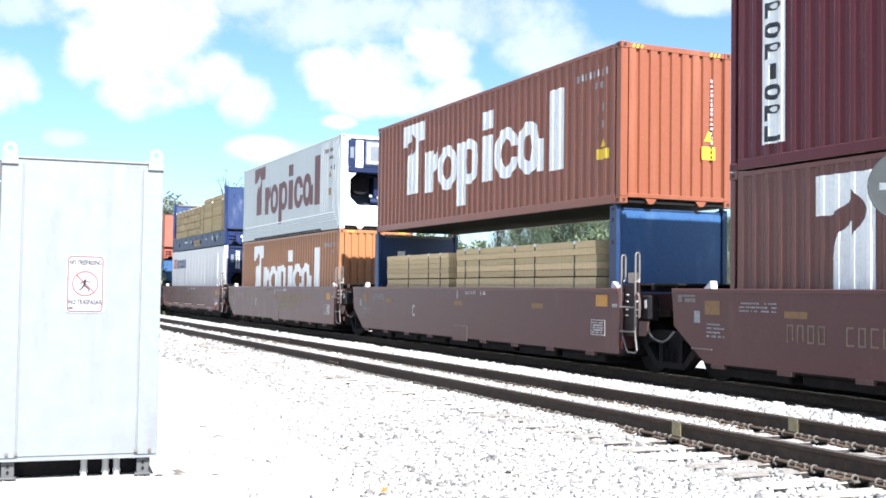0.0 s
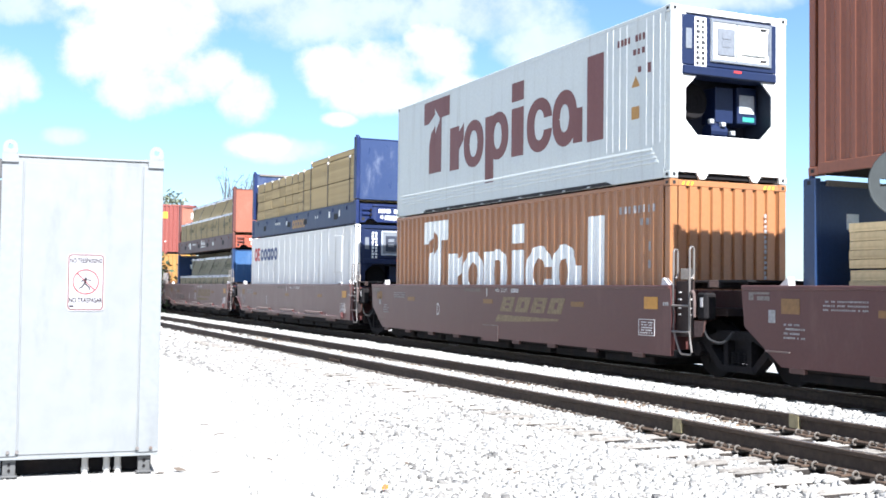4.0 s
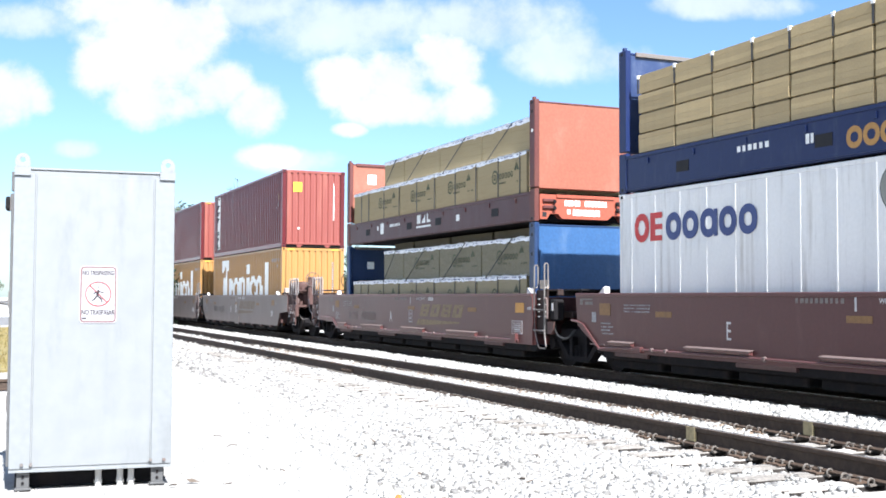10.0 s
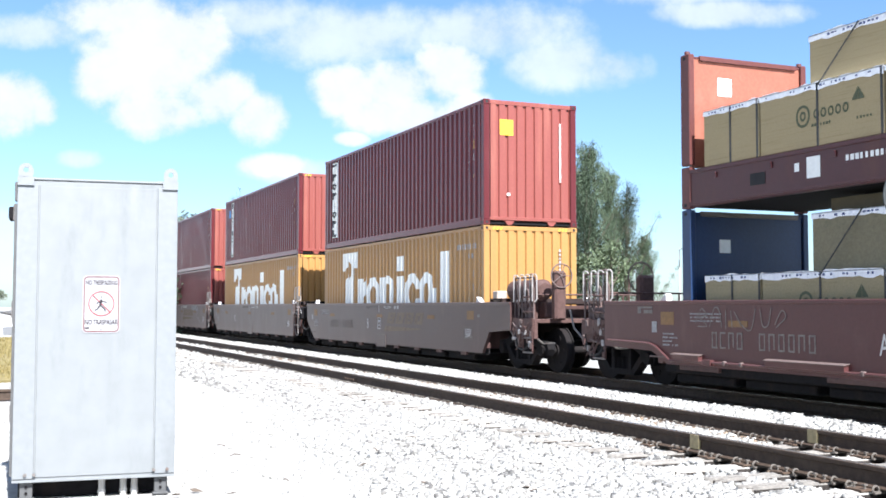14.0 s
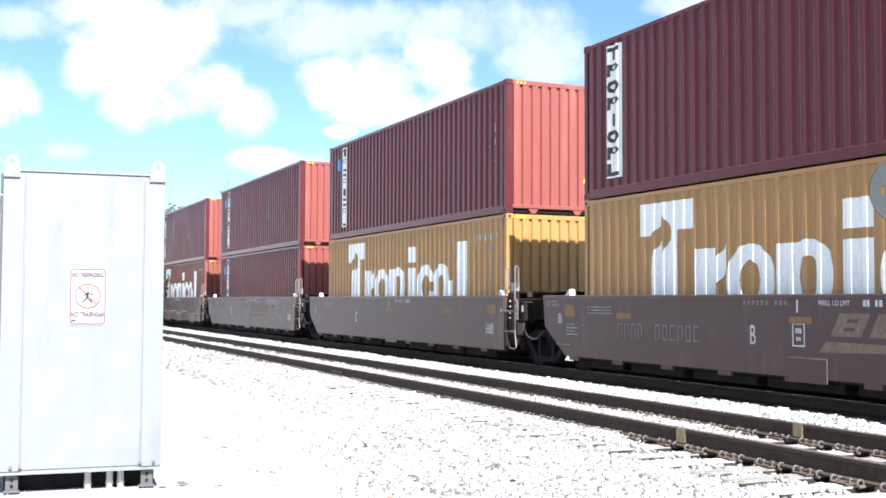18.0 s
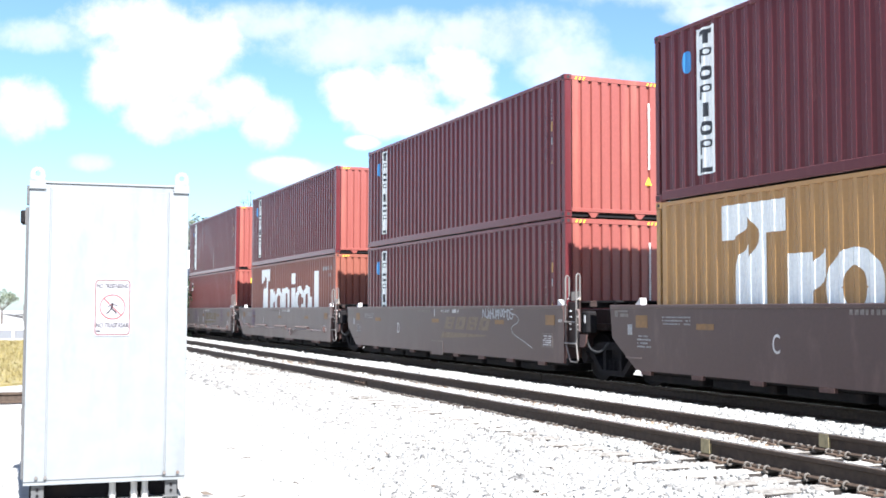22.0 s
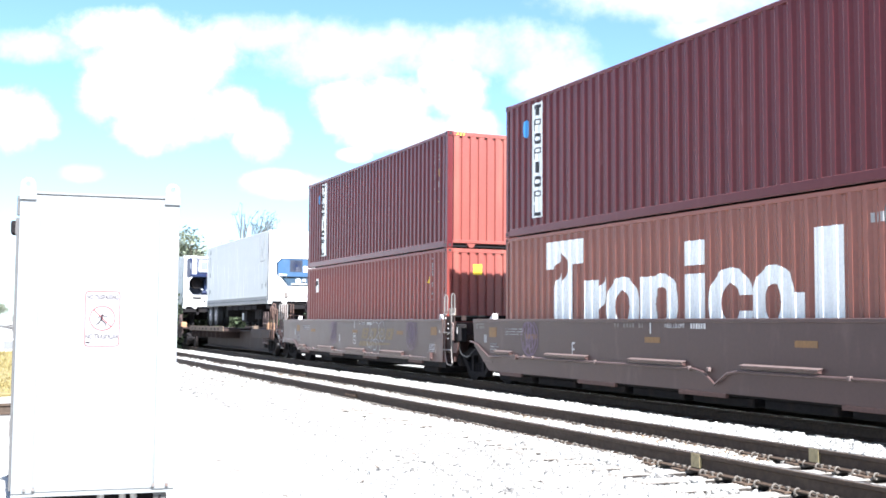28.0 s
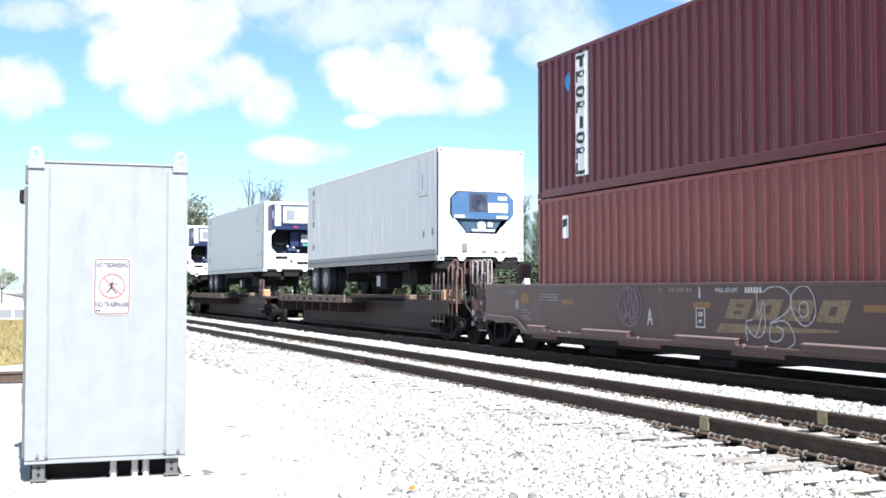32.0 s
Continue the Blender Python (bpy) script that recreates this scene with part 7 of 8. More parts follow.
# ---- the consist ----
def consist():
    dusty, brown = car_dusty, car_brown
    rows = (
        ("B1", "B", brown, dict(seed=10, number_first=True, lead=True, logo=False)),
        ("C1", "C", brown, dict(seed=20, logo=False)),
        ("D1", "D", brown, dict(seed=30, gold=bright_gold)),
        ("E1", "E", brown, dict(seed=40, ledges=True, logo=False)),
        ("A1", "A", brown, dict(seed=50, ledges=True, tail=True, number_first=True, dim=True, gold=bright_gold, plate=True)),
        ("B2", "B", dusty, dict(seed=60, plate=True, lead=True, number_first=True, dim=True)),
        ("C2", "C", dusty, dict(seed=70, logo=False)),
        ("D2", "D", dusty, dict(seed=80)),
        ("E2", "E", dusty, dict(seed=90, ledges=True, logo=False, ledge_z=0.75, dip=True)),
        ("A2", "A", dusty, dict(seed=100, ledges=True, tail=True, gold=bright_gold, plate=True, open_floor=True)),
    )
    says = {"A": "end unit", "B": "leading end unit", "C": "middle unit", "D": "middle unit", "E": "middle unit"}
    made = {}
    for key, letter, paint, kw in rows:
        tone = "mineral-brown" if paint is brown else "dusty dark brown"
        made[key] = rides(well_car(letter, paint, f"{tone} articulated well car, {says[letter]} lettered {letter}", **kw), CARS[key])
    a2 = made["A2"]
    # spray paint on the plain cars, each stroke a thin line of paint
    def spray(root, strokes, r, material, label):
        for pts in strokes:
            bm = pipe(bmesh.new(), smooth_path([(x, 0, z) for x, z in pts]), r, 6)
            for v in bm.verts:
                v.co.y = SKIN - 0.009 + v.co.y * 0.06       # paint has next to no thickness
            part("spray_stroke", bm, material, root, label, "stuff")

    spray(a2, (((-4.80, 1.42), (-4.78, 1.2), (-4.75, 0.97), (-4.64, 1.16), (-4.60, 0.92), (-4.63, 0.72), (-4.78, 0.64), (-4.95, 0.72), (-5.03, 0.86), (-4.88, 0.90)),
               ((-4.66, 1.30), (-4.50, 1.37), (-4.28, 1.38), (-4.08, 1.28), (-4.06, 1.10), (-4.25, 0.96), (-4.49, 0.86), (-4.20, 0.90), (-4.03, 0.78), (-3.98, 0.60), (-4.15, 0.50)),
               ((-4.03, 1.28), (-3.88, 1.38), (-3.70, 1.37), (-3.57, 1.20), (-3.57, 0.97), (-3.74, 0.84), (-3.93, 0.92), (-4.04, 1.10), (-4.03, 1.28)),
               ((-3.87, 1.14), (-3.75, 1.17), (-3.70, 1.02), (-3.80, 0.96), (-3.88, 1.02), (-3.87, 1.14)), ((-5.00, 0.58), (-5.03, 0.80), (-4.82, 0.66), (-4.66, 1.0)),
               ((-4.48, 0.84), (-4.49, 0.62), (-4.28, 0.62), (-4.21, 0.76), (-4.36, 0.82))), 0.012, graffiti_silver, "looping silver spray-paint stroke")
    for car, x, rx, rz in ((a2, -8.2, 0.37, 0.37), (a2, -1.6, 0.37, 0.39), (made["E2"], -10.5, 0.36, 0.36)):
        round_ = [(x + rx * (1 + 0.05 * math.sin(3 * k)) * math.cos(k * math.pi / 9), 1.07 + rz * math.sin(k * math.pi / 9)) for k in range(19)]
        inner = [(x - 0.24, 1.2), (x - 0.12, 1.02), (x - 0.02, 1.26), (x + 0.10, 1.02), (x + 0.2, 1.24), (x + 0.22, 0.96), (x + 0.05, 0.84), (x - 0.1, 0.94), (x - 0.22, 0.82), (x - 0.26, 1.0)]
        low = [(x - 0.2, 0.78), (x - 0.05, 0.9), (x + 0.08, 0.74), (x + 0.2, 0.88), (x + 0.28, 1.1), (x + 0.1, 1.34), (x - 0.15, 1.36), (x - 0.3, 1.18)]
        hatch = [(x - 0.18 + 0.06 * k, (1.36, 0.80)[k % 2] + 0.03 * (k % 3)) for k in range(7)]
        spray(car, (round_, inner, low, hatch), 0.013, graffiti_violet, "violet spray-painted loop")
    # a row of small scrawled characters that ends in a long tail
    rng = random.Random(71)
    shapes = (((0, 0), (0.1, 1), (0.9, 0.1), (1, 1)), ((0.5, 1), (0.05, 0.7), (0.1, 0.2), (0.6, 0), (1, 0.4), (0.8, 0.9), (0.45, 1)), ((1, 0.95), (0.3, 1), (0.1, 0.65), (0.9, 0.4), (0.7, 0), (0, 0.1)),
              ((0, 1), (0.1, 0), (0.15, 0.5), (0.9, 0.6), (0.85, 1), (1, 0)), ((0, 0), (0.5, 1), (1, 0), (0.8, 0.4), (0.2, 0.45)), ((0, 1), (1, 0), (0.5, 0.5), (1, 1), (0, 0.05)))
    tag = []
    for i, k in enumerate((0, 1, 5, 3, 1, 4, 0, 5, 3, 1, 2)):
        x0, w, z0, tall = -3.30 + i * 0.138, 0.135 * rng.uniform(0.9, 1.25), 1.17 + rng.uniform(-0.02, 0.03), rng.uniform(0.19, 0.25)
        tag.append([(x0 + u * w, z0 + v * tall) for u, v in shapes[k]])
    spray(made["D2"], tag, 0.018, graffiti_silver, "pale spray-paint scrawl")
    spray(made["D2"], (((-1.80, 1.28), (-1.62, 1.25), (-1.50, 1.16), (-1.58, 1.08), (-1.78, 1.02), (-1.82, 0.92), (-1.66, 0.82), (-1.30, 0.72), (-0.87, 0.58)),), 0.009, graffiti_silver, "thin pale spray-paint tail")
    spray(made["A1"], (((-11.46, 1.10), (-11.30, 1.32), (-11.18, 1.22), (-11.34, 1.18), (-11.16, 1.06), (-11.40, 1.05)), ((-11.1, 1.04), (-10.98, 1.32), (-10.86, 1.30), (-10.80, 1.04)), ((-10.70, 1.30), (-10.70, 1.02)), ((-10.58, 1.30), (-10.55, 1.04)),
                       ((-10.5, 1.28), (-10.30, 1.06), (-10.12, 1.02), (-10.02, 1.32)), ((-9.92, 1.32), (-9.86, 1.08), (-9.74, 1.10), (-9.68, 1.33)), ((-9.6, 1.10), (-9.45, 1.30), (-9.38, 1.20), (-9.58, 1.06))), 0.010, stencil_dim, "faint pale spray-paint tag")

    # boxes
    rides(maroon_box("maroon corrugated shipping container above a rust-red box", plate_x=-11.5, square=True, globe=False), CARS["B1"], UPPER)
    m1 = maroon_box("maroon corrugated shipping container with an upright white name panel")
    rides(m1, CARS["C2"], UPPER)
    for key in ("D2", "E2"):
        o = copy_thing(m1, Matrix())
        rides(o, CARS[key], UPPER)
    rides(maroon_box("maroon corrugated shipping container above a faded red box", plate_x=-10.65), CARS["A2"], UPPER)
    o = copy_thing(m1, Matrix())
    o["label"] = "maroon shipping container in the well beneath its twin"
    rides(o, CARS["D2"], WELL_FLOOR)
    m2 = maroon_box("maroon shipping container with a square yellow label on its end", square=True, globe=False, plate_x=-11.45)
    rides(m2, CARS["B2"], UPPER)
    b1 = branded_box("dark red shipping container with large pale carrier lettering", rust_brown)
    rides(b1, CARS["B1"], WELL_FLOOR)
    c1 = branded_box("orange-red shipping container with large white carrier lettering", orange_red, orange_red)
    front_plate(c1, "label", 0.55, 0.85, 0.88, 1.12, yellow)
    triangle_mark(c1, 0.7, 1.22, 0.2, yellow)
    marks(c1, "caution_mark", [("bar", -0.80, -0.42, 0.84, 1.03), ("wedge", -0.70, -0.60, 1.07, 1.09, 1.07, 1.27), ("wedge", -0.60, -0.50, 1.07, 1.27, 1.07, 1.09)], yellow)
    rides(c1, CARS["C1"] + 0.0, 2.965)
    d1 = branded_box("orange-brown shipping container with large white carrier lettering in the well", orange_brown)
    rides(d1, CARS["D1"], WELL_FLOOR)
    y1 = branded_box("ochre-yellow shipping container with large white carrier lettering in the well", ochre)
    rides(y1, CARS["B2"], WELL_FLOOR)
    rides(copy_thing(y1, Matrix()), CARS["C2"], WELL_FLOOR)
    e2 = branded_box("rust-orange shipping container with large white carrier lettering in the well", orange_brown_dark)
    rides(e2, CARS["E2"], WELL_FLOOR)
    a2b = dry_box("worn dark red corrugated shipping container in the last well", worn_red, sunlit_end_red)
    marks(a2b, "emblem", [("bar", -11.2, -10.95, 2.05, 2.5)], letter_white)
    marks(a2b, "emblem_block", [("wedge", -11.16, -10.99, 2.2, 2.4, 2.3, 2.44)], letter_black, lift=0.006)
    marks(a2b, "serial_mark", tick_column(-1.0, 1.55, 2.72, 0.05, 17, 15), serial_white)
    marks(a2b, "caution_mark", [("wedge", -1.29, -1.20, 2.06, 2.08, 2.06, 2.24), ("wedge", -1.20, -1.11, 2.06, 2.24, 2.06, 2.08)], yellow)
    front_plate(a2b, "label", -0.50, -0.26, 2.24, 2.50, yellow)
    triangle_mark(a2b, 0.5, 1.5, 0.17, yellow)
    rides(a2b, CARS["A2"], WELL_FLOOR)
    rides(white_reefer(), CARS["D1"], UPPER)
    rides(grey_reefer(), CARS["E1"], WELL_FLOOR)

    # racks
    r = flat_rack("navy blue flat rack with solid ends, loaded with bare lumber", blue_paint, blue_panel, blue_paint, 2.57, 0.66)
    marks(r, "wordmark", [("oval", -6.48 + i * 0.30, 0.28, 0.145, 0.15, 0.07, 0.07) for i in range(5)], dull_gold, lambda x: -1.2005, [], label="orange lettering as plain shapes")
    marks(r, "serial_mark", tick_row(-8.9, 0.36, 0.9, 0.09, 7, 61) + tick_row(-7.5, 0.3, 0.4, 0.14, 4, 62) + tick_row(-4.0, 0.35, 0.35, 0.1, 3, 63) + [("bar", -2.6, -2.45, 0.3, 0.5), ("bar", -1.6, -1.48, 0.3, 0.5)], letter_white, lambda x: -1.2005, [])
    rides(r, CARS["E1"], UPPER)
    r2 = flat_rack("dark brown flat rack with orange-red ends, loaded with wrapped plywood", rack_brown, red_end, red_post_shaded, 2.55, 0.63, sill_paint=red_sill)
    marks(r2, "wordmark", [("bar", -6.50, -6.26, 0.33, 0.55), ("wedge", -6.17, -5.93, 0.33, 0.37, 0.33, 0.55), ("bar", -5.83, -5.75, 0.33, 0.55), ("bar", -5.75, -5.60, 0.33, 0.40), ("bar", -6.55, -5.58, 0.22, 0.27)], letter_white, lambda x: -1.2005, [], label="white lettering as plain shapes")
    marks(r2, "serial_mark", tick_row(-8.5, 0.36, 0.8, 0.08, 9, 71) + [("bar", -9.25, -8.98, 0.2, 0.5), ("bar", -9.5, -9.4, 0.32, 0.44), ("bar", -4.0, -3.8, 0.25, 0.4)], letter_white, lambda x: -1.2005, [])
    part("label", boxes((-BOX_L + 0.20, -BOX_L + 0.206, -0.62, -0.34, 1.9, 2.2)), letter_white, r2)
    rides(r2, CARS["A1"], 2.95)
    front = flat_rack("blue flat rack in the well, loaded with wrapped plywood", blue_plain, blue_end, blue_plain, 2.61, 0.63, plate=False)
    part("label", boxes((-BOX_L + 0.20, -BOX_L + 0.206, -0.62, -0.40, 1.92, 2.14)), letter_white, front)
    rides(front, CARS["A1"], WELL_FLOOR)
    rides(copy_thing(front, Matrix()), CARS["C1"] - 0.10, WELL_FLOOR)
    TRAIN[-1][0]["label"] = "blue flat rack in the well, loaded with strapped lumber"

    # loads
    def load(ob, key, x, z, y=0.0):
        return rides(ob, CARS[key] + x, z, y)

    base = WELL_FLOOR + 0.63
    for x, length, seed in ((-0.88, 6.12, 1), (-7.45, 4.05, 2)):
        for z, h in ((base, 0.71), (base + 0.73, 0.66 if length > 5 else 0.60)):
            ob = lumber_stack("strapped pack of pale treated timber on the blue rack", length, 2.3, h, 5, 1, seed + int(z * 10))
            add_straps(ob, [-length * k for k in ((0.125, 0.38, 0.522, 0.80, 0.92) if length > 5 else (0.12, 0.3, 0.62))], 2.3, h, z > base)
            load(ob, "C1", x, z)
    z0 = UPPER + 0.68
    columns = (-5.50, -6.19, -6.93, -7.80, -8.61, -9.60, -10.60, -11.70)
    for i in range(4):
        for x, x_back in zip(columns[:-1], columns[1:]):
            ob = lumber_stack("small bundle of treated timber lying on the blue rack", round(x - x_back - 0.035, 3), 2.3, 0.318, 4, 1, 100 + i * 8 + int(-x), low=i > 0, even=True)
            load(ob, "E1", x, z0 + 0.004 + i * 0.350, 0.012 * ((i + int(-x)) % 2))
            if i == 3:
                add_straps(ob, [-(x - x_back) + 0.018], 2.3, 0.32, True)
    for i in range(2):
        for j, (x, x_back) in enumerate(((-0.32, -2.87), (-2.89, -4.67), (-4.69, -5.48))):
            ob = lumber_stack("large strapped pack of treated timber on the blue rack", round(x - x_back - 0.03, 3), 2.3, 0.675, 9, 1, 200 + i * 4 + j, low=i > 0, even=True)
            add_straps(ob, [-(x - x_back) + 0.014] + ([-0.42] if j == 0 else []), 2.33, 0.68, i == 1 and j != 1)
            load(ob, "E1", x, z0 + 0.004 + i * 0.705)
    for x, length in ((-0.35, 2.5), (-2.90, 1.75)):
        ob = lumber_stack("strapped top course of treated timber", length, 2.3, 0.17, 2, 1, 230, low=True, even=True)
        add_straps(ob, [-length + 0.02], 2.3, 0.17, True)
        load(ob, "E1", x, z0 + 1.415)
    for key, zz in (("A1", 2.95 + 0.63), ("A1", base)):
        upper = zz > 3
        x = -0.45
        for j in range(5):
            length = 2.44 if j < 4 else 1.35
            ob = ply_stack("plywood pack under a white plastic cover with faded green print", length, 2.34, 0.87, 300 + j + 10 * upper, skin=None if upper else ply_film_shaded)
            add_straps(ob, [-0.04, -length * 0.5] if j else [-0.3, -length * 0.55], 2.34, 0.87, False)
            load(ob, key, x, zz + 0.01)
            x -= length + 0.02
        x = -0.45
        for j in range(4):
            length = 2.44 if j < 3 else 1.5
            h2 = 0.70 if upper else 0.80
            ob = ply_stack("upper plywood pack under a white plastic cover", length, 2.10, h2, 340 + j + 10 * upper, printed=not upper, skin=None if upper else ply_film_deep_shade)
            bm = bmesh.new()
            rod(bm, (-length * 0.8, -1.19, 0.0 - 0.05), (-length * 0.35, -1.075, h2 + 0.015), 0.011, 5)
            part("lashing", bm, strap_mat, ob, "slanting lashing cable")
            if not upper:
                # Dark block that fills the gap between the pack and the upper rack.
                part("dunnage", boxes((-length + 0.05, -0.05, -0.75, 1.0, h2 + 0.017, h2 + 0.24), bevel=0.01), lumber_gap, ob, "dark block in the gap over the pack")
            load(ob, key, x, zz + 0.90)
            x -= length + 0.02

    # spine cars and trailers
    for i in range(3):
        ahead = -63.90 - i * SPINE
        rides(spine_car(i == 0), ahead)
        t = road_trailer(("white refrigerated trailer with a blue generator on its nose", "white refrigerated trailer with an open machinery bay", "white refrigerated trailer far back in the train")[i], i == 0, i + 1)
        rides(t, ahead, 2.08)


orange_brown_dark = surface("rust_orange_paint", (0.205, 0.066, 0.045), 0.36, stain=(0.18, 0.07, 0.045), stain_amount=0.35, stain_scale=(1.6, 1.6, 0.12))
consist()


# ---- trees and the distance ----
def leaf_clump(bm, centre, size, rng, count, flat=1.0):
    for _ in range(count):
        d = Vector((rng.gauss(0, 1), rng.gauss(0, 1), rng.gauss(0, 1) * flat))
        d = d.normalized() * size * rng.random() ** 0.5
        c = Vector(centre) + d
        a = Vector((rng.gauss(0, 1), rng.gauss(0, 1), rng.gauss(0, 1))).normalized()
        b = a.orthogonal().normalized()
        s = size * rng.uniform(0.14, 0.30)
        v = [bm.verts.new(c + a * s), bm.verts.new(c + b * s * 0.45), bm.verts.new(c - a * s), bm.verts.new(c - b * s * 0.45)]
        bm.faces.new(v)


def needle_spray(bm, centre, way, size, rng, count):
    """Long drooping needles that stream outwards along a branch."""
    for _ in range(count):
        c = centre + Vector((rng.gauss(0, 1), rng.gauss(0, 1), rng.gauss(0, 1))) * size * 0.42
        a = (way + Vector((rng.gauss(0, 0.45), rng.gauss(0, 0.45), rng.gauss(0.1, 0.45)))).normalized()
        b = a.orthogonal().normalized()
        s = size * rng.uniform(0.14, 0.30)
        bm.faces.new([bm.verts.new(c - a * s), bm.verts.new(c + b * s * 0.13), bm.verts.new(c + a * s), bm.verts.new(c - b * s * 0.13)])


def pine(x, y, h, seed, spread=0.24):
    rng = random.Random(seed)
    root = thing("pine_tree", "tall ragged dark green casuarina pine beyond the train", "tree", "background pines", at=pose(x, y, GROUND_Z, 0, 0, rng.uniform(0, 360)))
    bm = bmesh.new()
    rod(bm, (0, 0, 0), (0.1, 0, h * 0.55), h * 0.018, 8, h * 0.010)
    rod(bm, (0.1, 0, h * 0.55), (0.05, 0.1, h * 0.97), h * 0.010, 8, h * 0.002)
    tips = []
    for i in range(60):
        z = h * (0.04 + 0.90 * i / 60)
        a = rng.uniform(0, 2 * math.pi)
        r = h * spread * (1.05 - 0.80 * (i / 60)) * rng.uniform(0.25, 1.0) * (1.5 if i % 7 == 0 else 1.0)
        e = Vector((r * math.cos(a), r * math.sin(a), min(z + r * 1.7, h * (0.98 + 0.03 * (i % 3)))))
        rod(bm, (0.08, 0, z), e, h * 0.004, 5, h * 0.001)
        tips.append((e, z))
    part("trunk", bm, bark, root)
    bm = bmesh.new()
    for e, z in tips:
        base = Vector((0.08, 0, z))
        for k in (0.3, 0.5, 0.68, 0.84, 0.97):
            needle_spray(bm, base.lerp(e, k), (e - base).normalized(), h * (0.088 - 0.058 * k), rng, 60)
    needle_spray(bm, Vector((0.05, 0.1, h * 0.93)), Vector((0, 0, 1)), h * 0.06, rng, 40)
    part("crown", bm, leaf_dark, root, "feathery dark green crown")
    return root


def broadleaf(x, y, h, seed, leafy=True, name="tree", label="bushy green tree behind the tracks", width=0.32, clumps=34, mat=None):
    rng = random.Random(seed)
    root = thing(name, label, "tree", "background trees", at=pose(x, y, GROUND_Z))
    bm = bmesh.new()
    top = Vector((0, 0, h * 0.42))
    rod(bm, (0, 0, 0), top, h * 0.03, 8, h * 0.02)
    tips = []
    for i in range(9):
        a = rng.uniform(0, 2 * math.pi)
        e = top + Vector((math.cos(a) * h * width * rng.uniform(0.4, 1), math.sin(a) * h * width * rng.uniform(0.4, 1), h * rng.uniform(0.2, 0.56)))
        rod(bm, top, e, h * 0.012, 6, h * 0.004)
        for _ in range(4):
            t = e + Vector((rng.gauss(0, 1), rng.gauss(0, 1), rng.gauss(0.6, 0.8))) * h * 0.07
            rod(bm, top.lerp(e, rng.uniform(0.5, 1)), t, h * 0.005, 5, h * 0.0015)
            tips.append(t)
    part("trunk", bm, bark, root)
    if leafy:
        bm = bmesh.new()
        for t in (tips * 2)[:clumps]:
            leaf_clump(bm, t + Vector((rng.gauss(0, 1), rng.gauss(0, 1), rng.gauss(0, 1))) * h * 0.04, h * rng.uniform(0.07, 0.13), rng, 70)
        part("crown", bm, mat or leaf_green, root)
    return root


def along(angle, dist):
    """A place on the ground at that bearing (degrees left of the track's normal) and distance from the viewpoint."""
    return EYE[0] - dist * math.sin(radians(angle)), EYE[1] + dist * math.cos(radians(angle))


for i, (ang, dist, h) in enumerate(((63.1, 78, 8.0), (62.1, 84, 7.6), (61.2, 79, 8.6), (60.2, 82, 11.6), (59.3, 80, 13.2), (58.2, 83, 12.0), (57.2, 83, 10.4), (56.3, 84, 7.0), (51.2, 80, 7.4), (50.2, 86, 6.2))):
    pine(*along(ang, dist), h, 500 + i)
for i, (ang, dist, h) in enumerate(((65.6, 70, 4.9), (64.2, 74, 4.4), (58.4, 66, 4.6), (51.5, 72, 3.2), (67.5, 82, 5.0), (70, 95, 5.4))):
    broadleaf(*along(ang, dist), h, 600 + i, width=0.42)
def bare_tree(x, y, h, seed, width):
    """A leafless tree: limbs that fork three times into fine twigs, with a few tufts left."""
    rng = random.Random(seed)
    root = thing("bare_tree", "nearly bare tree with fine upright twigs above the train", "tree", "background trees", at=pose(x, y, GROUND_Z))
    bm, tufts = bmesh.new(), bmesh.new()

    def grow(p, d, length, r, level):
        q = p + d * length
        rod(bm, p, q, r, 5, r * 0.6)
        if level == 0:
            if rng.random() < 0.7:
                leaf_clump(tufts, q, h * 0.022, rng, 12)
            return
        for _ in range(4 if level > 1 else 3):
            side = Vector((rng.gauss(0, 1), rng.gauss(0, 1), rng.gauss(0.15, 0.5))).normalized()
            grow(p.lerp(q, rng.uniform(0.55, 1.0)), (d + side * width).normalized(), length * rng.uniform(0.5, 0.75), r * 0.55, level - 1)
    grow(Vector((0, 0, 0)), Vector((0, 0, 1)), h * 0.42, h * 0.013, 3)
    part("trunk", bm, bark_pale, root)
    part("crown", tufts, leaf_sparse, root, "sparse tufts of leaves")


leaf_sparse = surface("dull_sparse_leaves", (0.065, 0.075, 0.05), 0.8, vary=0.2, island=0.3, bump=0)
bark_pale = surface("grey_twigs", (0.075, 0.07, 0.062), 0.9, vary=0.2)
bare_tree(*along(77.2, 100), 13.9, 700, 0.40)
bare_tree(*along(75.4, 96), 13.2, 701, 0.40)
broadleaf(*along(79.9, 96), 8.0, 702, label="hazy grey-green tree beside the far end of the train", width=0.18, mat=leaf_hazy)


def flat_patch(name, label, category, outline, material, lift=0.004, kind="structure"):
    bm = bmesh.new()
    prism(bm, outline, GROUND_Z - 0.05, GROUND_Z + lift, "z")
    me = bpy.data.meshes.new(name)
    bm.to_mesh(me)
    bm.free()
    me.materials.append(material)
    return tagged(new(name, me), label, category, kind=kind)


flat_patch("grass_verge", "strip of dry tan and green grass beyond the cabinet", "grass", [(-60, -20), (-24, -20), (-24, -12.4), (-27, -9.2), (-60, -8.6)], grass_mat, 0.03)
flat_patch("field", "rough dry grass field beyond the train", "grass", [(-160, 5.2), (40, 5.2), (40, 70), (-160, 70)], field_grass, 0.03)
flat_patch("road", "pale asphalt service road across the yard", "road", [(-95, -40), (-66, -40), (-66, -8.4), (-95, -8.4)], asphalt, 0.02)


